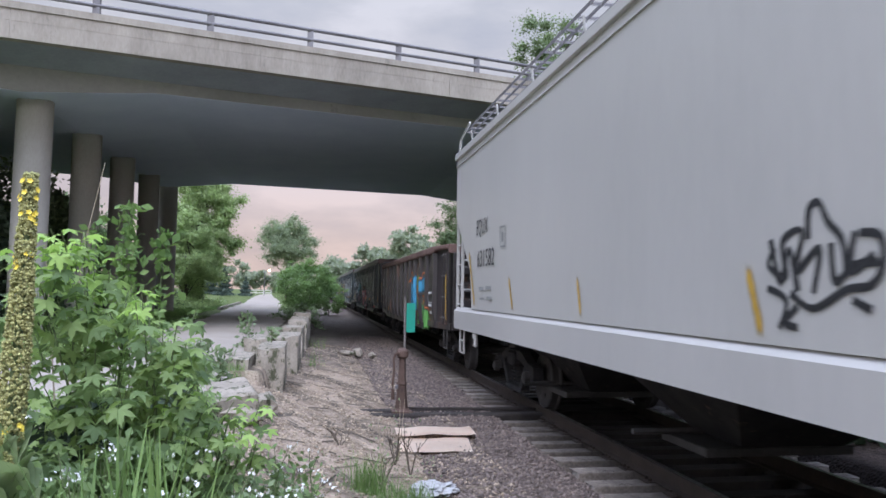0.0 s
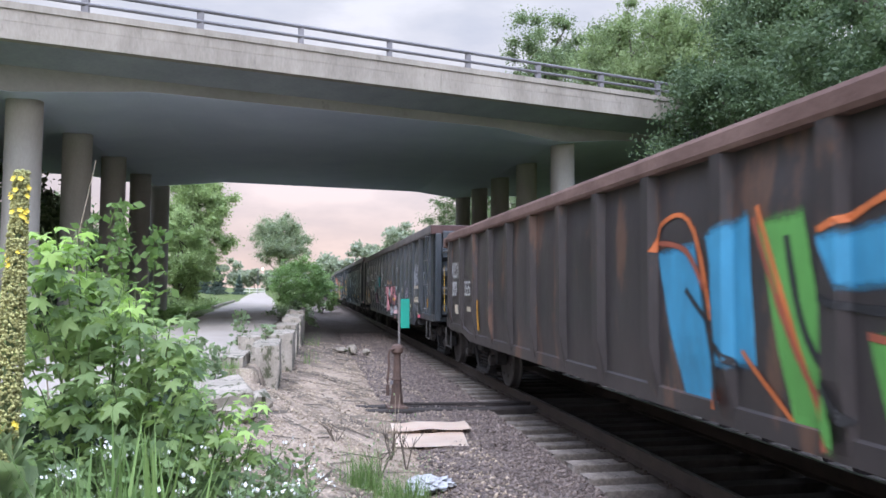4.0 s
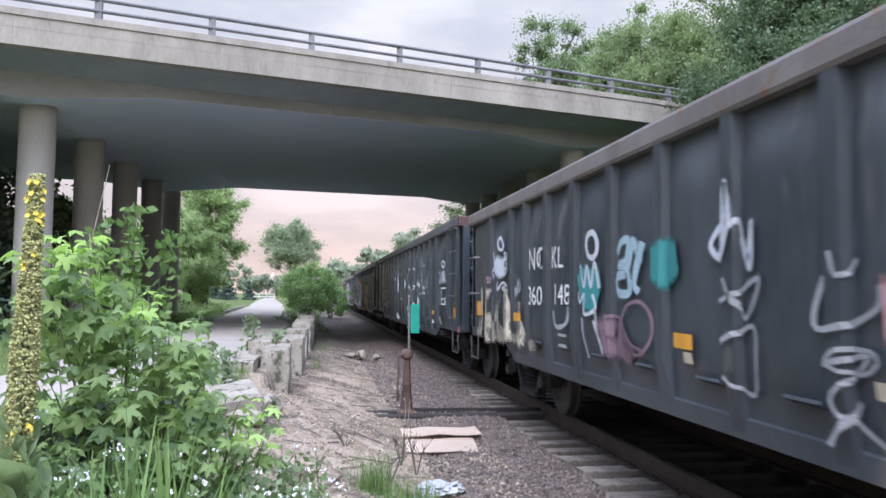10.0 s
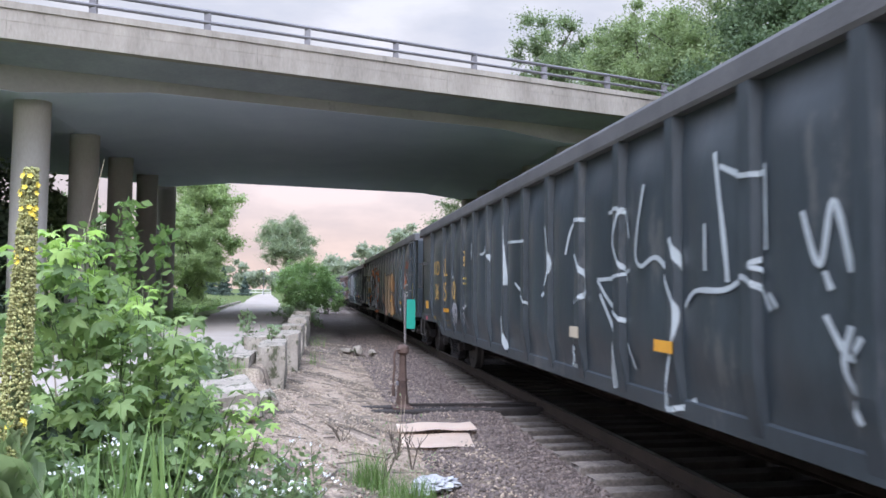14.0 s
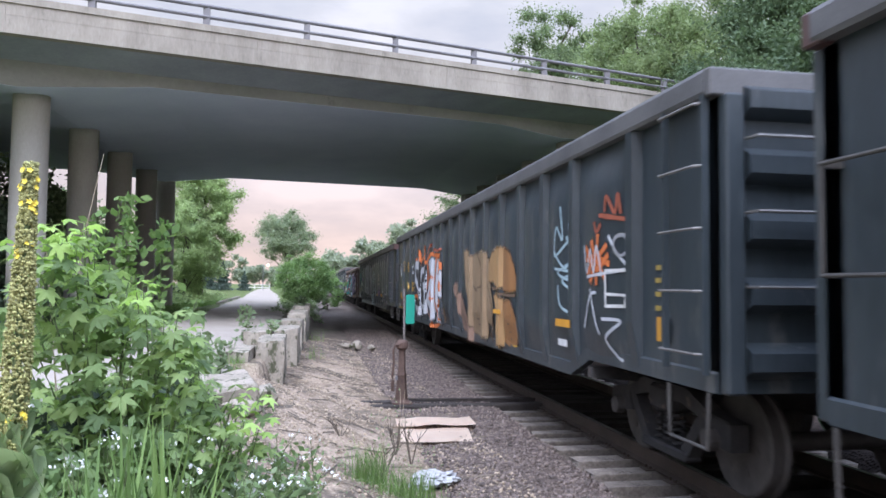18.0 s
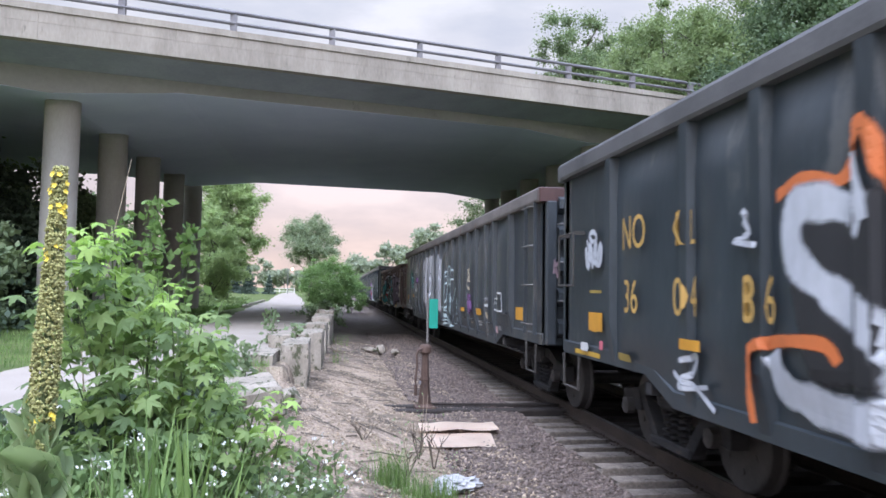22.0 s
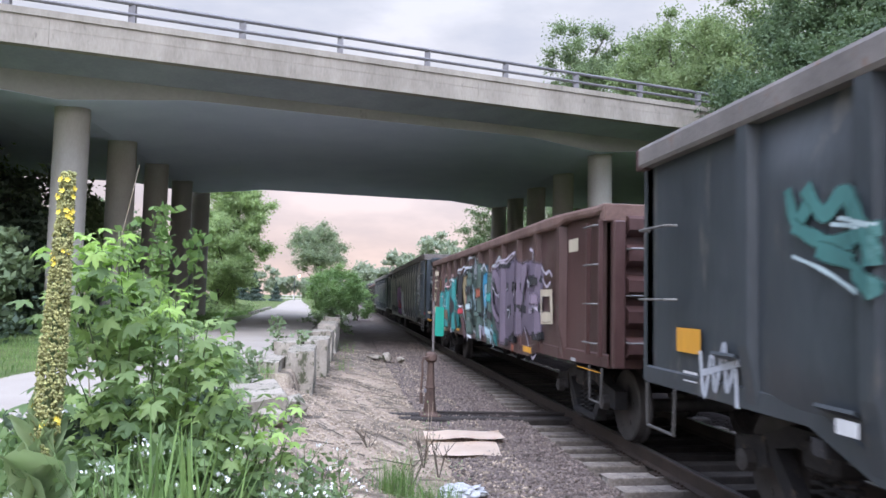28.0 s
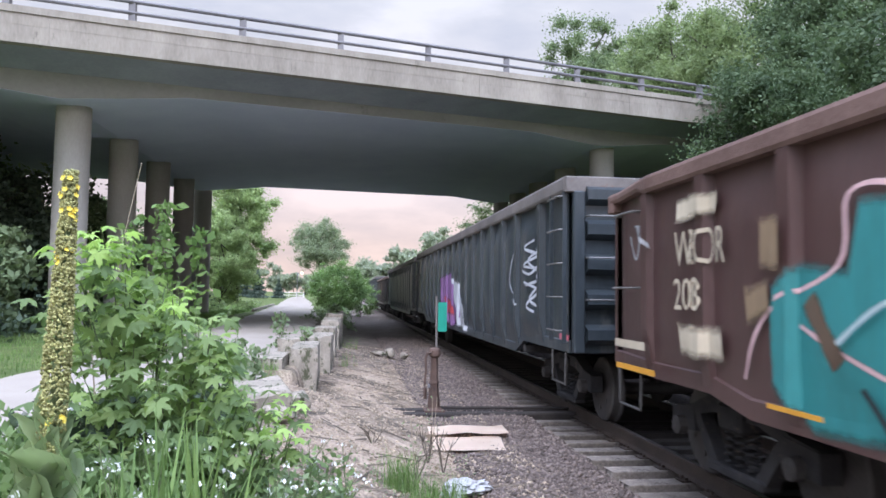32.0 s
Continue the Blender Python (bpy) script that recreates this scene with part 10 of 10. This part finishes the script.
shrub("low light green sapling leaning over the blocks", (-0.5, 4.3, 0.3), [(-0.42, 4.25, 1.0), (-0.35, 4.2, 0.9)],
      [(-0.42, 4.2, 1.0, 0.20, 0.07, 8, True, 0.13), (-0.60, 4.2, 1.18, 0.14, 0.08, 5, True, 0.12), (-0.5, 4.2, 0.86, 0.30, 0.12, 12, False, 0.14), (-0.5, 4.2, 0.68, 0.36, 0.16, 15, False, 0.13)], 403)

# dense small growth under the shrubs
def tangle(name, label, n, lo, hi, size, leaf, seed):
    r = np.random.RandomState(seed)
    p, _ = clumped(n, lo, hi, 60, 0.16, seed, 0.1)
    keep = p[:, 2] > ground_height(p[:, 0], p[:, 1])
    me = raw_mesh(name, leaf_quads(p[keep], size, seed + 1), 4, leaf)
    tagged(new(name, me), label, "undergrowth", kind="stuff")


tangle("shrub_undergrowth", "tangled weeds under the shrubs", 9000, (-1.75, 3.2, -0.1), (-0.25, 4.6, 1.15), 0.035, LEAF_BUSH, 411)
tangle("shrub_undergrowth", "fine weeds at the gravel's edge", 3500, (-0.62, 3.3, -0.1), (0.02, 5.2, 0.72), 0.022, LEAF_MID, 413)
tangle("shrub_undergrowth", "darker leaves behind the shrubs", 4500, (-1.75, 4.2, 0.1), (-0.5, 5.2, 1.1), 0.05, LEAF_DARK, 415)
undergrowth("shrub_undergrowth", "thick weeds between the shrubs and the path", 11000, (-2.3, -0.9), (3.0, 8.0), 0.62, 0.035, LEAF_BUSH, 419)
undergrowth("shrub_undergrowth", "low weeds around the shrubs", 8000, (-2.2, 0.1), (2.4, 6.2), 0.45, 0.03, LEAF_BUSH, 417)

# upright shoots with small leaves
SHOOT_LEAF = leafy("shoot_leaves", (0.09, 0.17, 0.04), (0.22, 0.34, 0.09), 0.4)
for k, (x, y, z0, z1, dx) in enumerate(((-1.42, 5.3, 0.5, 2.16, -0.02), (-1.16, 5.2, 0.5, 2.24, -0.04), (-1.28, 5.2, 0.5, 1.95, 0.05), (-1.06, 5.4, 0.5, 2.10, 0.03), (-1.34, 5.5, 0.5, 2.28, 0.03))):
    ob = thing("slender_shoot", "slender upright shoot with small pale leaves", "plant", pose(x, y, z0), "slender shoots")
    part("stem", limb_mesh([(0, 0, -0.1), (dx * 0.5, 0, (z1 - z0) * 0.5), (dx, 0, z1 - z0)], 0.006, 0.002, 5), STEM, ob)
    r = np.random.RandomState(420 + k)
    t = r.uniform(0.3, 1.0, 150)
    c = np.stack([dx * t + r.normal(0, 0.04, 150), r.normal(0, 0.04, 150), (z1 - z0) * t], 1)
    lv = new("leaves", raw_mesh("leaves", leaf_quads(c, 0.036, 430 + k, 0.3, 0.6), 4, SHOOT_LEAF))
    lv.parent = ob
    tagged(lv, kind="stuff")
for k, (a, b, c) in enumerate((((-1.52, 5.0, 0.5), (-1.44, 5.0, 1.9), (-1.33, 5.0, 2.48)), ((-1.62, 4.6, 0.5), (-1.58, 4.6, 1.7), (-1.66, 4.6, 2.15)), ((-1.45, 4.8, 0.5), (-1.55, 4.8, 1.5), (-1.60, 4.8, 2.0)))):
    ob = tagged(part("dry_stalk", limb_mesh([a, b, c], 0.006, 0.002, 5), DRY), "bare dry stalk standing above the shrubs", "dry stalk", group="dry stalks")

# ---- mullein ----
MULLEIN_LEAF = object_leaf("woolly_leaf", (0.22, 0.295, 0.14), (0.33, 0.41, 0.215))
BUD = surface("mullein_buds", (0.20, 0.205, 0.075), (0.42, 0.41, 0.17), 0.05, 0.85, 0.4, vary=0.45, island=True)
PETAL = surface("mullein_petals", (0.62, 0.46, 0.04), (0.80, 0.64, 0.08), 0.05, 0.6, 0.1)
mullein = thing("mullein_plant", "tall mullein spike with yellow flowers and woolly leaves", "plant", pose(-1.27, 3.4, 0.34))
AXIS = [Vector((0.02, 0, 0)), Vector((0.035, 0, 0.60)), Vector((0.06, 0, 1.25)), Vector((0.072, 0, 1.83))]


def along(t):
    k = min(2, int(t * 3))
    return AXIS[k].lerp(AXIS[k + 1], t * 3 - k)


part("stalk", limb_mesh(AXIS, 0.026, 0.012, 8), STEM, mullein, smooth=True)
r = np.random.RandomState(500)
n = 3600
t = 0.30 + 0.70 * r.rand(n)
rad = (0.052 - 0.026 * np.clip((t - 0.55) / 0.45, 0, 1)) * np.where(t < 0.38, 0.75, 1) * (0.75 + 0.35 * r.rand(n))
a = r.rand(n) * 6.28
cen = np.array([along(v) for v in t]) + np.stack([rad * np.cos(a), rad * np.sin(a), np.zeros(n)], 1)
tips = np.array([(1, 0, 0), (0, 1, 0), (-1, 0, 0), (0, -1, 0), (0, 0, 1.2), (0, 0, -1.2)])
oct_ = cen[:, None] + tips[None] * (0.004 + 0.006 * r.rand(n))[:, None, None]
tri = np.array([(0, 1, 4), (1, 2, 4), (2, 3, 4), (3, 0, 4), (1, 0, 5), (2, 1, 5), (3, 2, 5), (0, 3, 5)])
spike = new("flower_spike", raw_mesh("flower_spike", oct_[:, tri].reshape(-1, 3), 3, BUD))
spike.parent = mullein
bm = bmesh.new()
for k in range(5):
    q = 2 * math.pi * k / 5
    c, s = math.cos(q), math.sin(q)
    bm.faces.new([bm.verts.new(p) for p in ((0, 0, 0), (0.007 * c - 0.006 * s, 0.007 * s + 0.006 * c, 0.003), (0.014 * c, 0.014 * s, 0.005), (0.007 * c + 0.006 * s, 0.007 * s - 0.006 * c, 0.003))])
FLOWER = leaf_data(bm, PETAL, "flower")
rr = random.Random(5)
for k in range(26):
    v = rr.choice((rr.uniform(0.93, 0.98), rr.uniform(0.93, 0.98), rr.uniform(0.84, 0.91), rr.uniform(0.76, 0.80), rr.uniform(0.40, 0.46)))
    ang = rr.uniform(3.4, 6.0)
    p = along(v) + Vector((math.cos(ang), math.sin(ang), 0)) * (0.038 if v > 0.7 else 0.058)
    m = Matrix.Translation(p) @ Vector((math.cos(ang), math.sin(ang), 0.35)).to_track_quat("Z", "Y").to_matrix().to_4x4()
    shared("flower", FLOWER, mullein, m)


def woolly_leaf(length, width, droop):
    bm = bmesh.new()
    rows = []
    for i in range(9):
        t = i / 8
        w = width * 0.5 * max(0.06, math.sin(math.pi * (0.10 + 0.90 * t ** 1.25))) ** 0.8
        z = 0.12 * math.sin(t * 2.4) * length - droop * t * t
        rows.append([bm.verts.new((w * s, length * t, z + 0.22 * w * s * s + 0.008 * math.sin(i * 2.2 + s * 3))) for s in (-1, -0.5, 0, 0.5, 1)])
    for a_, b_ in zip(rows, rows[1:]):
        for j in range(4):
            bm.faces.new((a_[j], a_[j + 1], b_[j + 1], b_[j]))
    return leaf_data(bm, MULLEIN_LEAF)


WOOLLY = [woolly_leaf(0.40, 0.27, 0.10), woolly_leaf(0.36, 0.25, 0.05), woolly_leaf(0.26, 0.15, 0.02)]
for k in range(17):
    t = 0.04 + 0.30 * k / 16
    ang = k * 137.5 + 20
    me = WOOLLY[0 if k < 7 else 1 if k < 12 else 2]
    m = Matrix.Translation(along(t)) @ Matrix.Rotation(radians(ang), 4, "Z") @ Matrix.Rotation(radians(rr.uniform(52, 82)), 4, "X")
    shared("leaf", me, mullein, m)

# ---- white-flowered weeds ----
BLOSSOM = surface("white_blossom", (0.62, 0.64, 0.62), (0.80, 0.81, 0.79), 0.05, 0.7, 0.1)


def weed(seed, h):
    ob = thing("flowering_weed", "thin green weed with small white blossoms", "plant", group="flowering weeds")
    r = random.Random(seed)
    pts, leaves = [], []
    part("stem", limb_mesh([(0, 0, -0.05), (r.uniform(-0.04, 0.04), 0, h * 0.5), (r.uniform(-0.09, 0.09), r.uniform(-0.05, 0.05), h)], 0.005, 0.002, 5), STEM, ob)
    for k in range(6):
        z = h * r.uniform(0.5, 0.95)
        tip = Vector((r.uniform(-0.13, 0.13), r.uniform(-0.1, 0.1), z + r.uniform(0.0, 0.12)))
        part("twig", limb_mesh([(0, 0, z - 0.1), tip], 0.003, 0.0015, 4), STEM, ob)
        for j in range(r.choice((3, 5, 7))):
            pts.append(tip + Vector((r.gauss(0, 0.013), r.gauss(0, 0.013), r.gauss(0, 0.012))))
    for k in range(46):
        z = h * r.uniform(0.05, 0.9)
        leaves.append((r.gauss(0, 0.06), r.gauss(0, 0.06), z))
    bl = new("blossoms", raw_mesh("blossoms", leaf_quads(np.array([tuple(p) for p in pts]), 0.0098, seed, 0.6, 0.8), 4, BLOSSOM))
    lv = new("leaves", raw_mesh("leaves", leaf_quads(np.array(leaves), 0.032, seed + 1, 0.3, 0.4), 4, LEAF_BUSH))
    bl.parent = lv.parent = ob
    tagged(bl, kind="stuff")
    tagged(lv, kind="stuff")
    return ob


weeds = [weed(600, 0.62), weed(601, 0.48), weed(602, 0.76)]
r = random.Random(61)
spots = [(-1.25, 3.3), (-1.1, 3.5), (-0.95, 3.6), (-0.8, 3.4), (-0.62, 3.6), (-0.5, 3.5), (-0.38, 3.7), (-0.3, 3.9), (-0.2, 3.7), (-0.14, 4.1), (-1.0, 3.1), (-0.55, 3.9), (-0.75, 3.8), (-0.05, 4.3), (-1.35, 3.7), (-0.32, 3.4), (-1.2, 3.9), (-0.45, 4.2), (0.02, 4.6), (-0.68, 3.2), (-0.88, 3.25), (-0.22, 4.5), (-1.05, 3.75)]
for k, (x, y) in enumerate(spots):
    m = pose(x, y, float(ground_height(x, y)) + r.uniform(-0.02, 0.1), r.uniform(-8, 8), r.uniform(-8, 8), r.uniform(0, 360))
    if k < 3:
        weeds[k].matrix_basis = m
    else:
        copy_thing(weeds[k % 3], m)
# small weeds among the blocks and on the gravel
for k, (x, y, z, h, n, size) in enumerate(((-0.66, 12.75, 0.84, 0.22, 40, 0.05), (-1.35, 16.2, 0.45, 0.75, 120, 0.06), (-1.55, 11.0, 0.43, 0.55, 110, 0.06), (-1.2, 10.4, 0.4, 0.5, 90, 0.06), (0.75, 7.6, -0.06, 0.45, 26, 0.02), (0.95, 7.9, -0.06, 0.6, 22, 0.018), (-0.35, 27.5, 0.8, 0.4, 60, 0.08))):
    ob = thing("small_weed", "small leafy weed growing from a crack", "plant", pose(x, y, z), "small weeds")
    r_ = np.random.RandomState(640 + k)
    for j in range(3):
        part("stem", limb_mesh([(0, 0, -0.05), (r_.uniform(-0.1, 0.1), r_.uniform(-0.1, 0.1), h)], 0.006, 0.002, 4), DRY if n < 30 else STEM, ob)
    c = np.stack([r_.normal(0, 0.09, n), r_.normal(0, 0.09, n), h * r_.rand(n)], 1)
    lv = new("leaves", raw_mesh("leaves", leaf_quads(c, size, 650 + k), 4, LEAF_MID))
    lv.parent = ob
    tagged(lv, kind="stuff")

# ---- far along the path ----
LAMP_GLOW = bpy.data.materials.new("street_lamp_glow")
LAMP_GLOW.use_nodes = True
LAMP_GLOW.node_tree.nodes["Principled BSDF"].inputs["Emission Color"].default_value = (1.0, 0.75, 0.4, 1)
LAMP_GLOW.node_tree.nodes["Principled BSDF"].inputs["Emission Strength"].default_value = 6.0
lamp = thing("street_lamp", "distant street lamp lit at the end of the path", "street lamp", pose(-9.6, 150, 0.4))
part("pole", rod(bmesh.new(), (0, 0, 0), (0, 0, 5.0), 0.07), RAIL_METAL, lamp)
part("arm", rod(bmesh.new(), (0, 0, 4.9), (0.8, 0, 5.1), 0.04), RAIL_METAL, lamp)
bm = bmesh.new()
bmesh.ops.create_icosphere(bm, subdivisions=2, radius=0.2)
ob = part("lamp_head", bm, LAMP_GLOW, lamp)
ob.location = (0.85, 0, 5.0)
FENCE = surface("white_rail_fence", (0.55, 0.53, 0.5), (0.7, 0.68, 0.65), 0.5, 0.7, 0.1)
gate = thing("white_gate", "pale barrier gate across the far end of the path", "gate", pose(-11.5, 165, 0.42))
for k in range(4):
    part("gate_post", one_box(-2.4 + k * 1.6 - 0.06, -2.4 + k * 1.6 + 0.06, -0.06, 0.06, 0, 1.25), FENCE, gate)
for z in (0.5, 1.05):
    part("gate_rail", one_box(-2.4, 2.4, -0.03, 0.03, z - 0.07, z + 0.07), FENCE, gate)
for k in range(9):
    me = one_box(-0.1, 0.1, -0.9, 0.9, 0.0, 0.16, bevel=0.02)
    ob = part("path_kerb", me, BLOCK)
    yy = 46 + k * 2.4
    ob.matrix_basis = pose(float(path_mid(yy)) - 1.85, yy, PATH_Z - 0.02)
    tagged(ob, "low concrete kerb along the grass side of the path", "kerb", group="path kerbs")




# ---- what moves ----
def motions():
    """The train rolls past towards the camera; its wheels turn with it."""
    times = [0.5 * k for k in range(65)]
    for car, front in CARS:
        walk(car, [(t, pose(TRACK_X, front - moved(t), 0)) for t in times])
    fast = [k / 6 for k in range(193)]
    turns = [moved(t) / 0.425 for t in fast]
    for wheel, place in WHEELS:
        walk(wheel, [(t, Matrix.Translation(place) @ Matrix.Rotation(a, 4, "X")) for t, a in zip(fast, turns)])


motions()
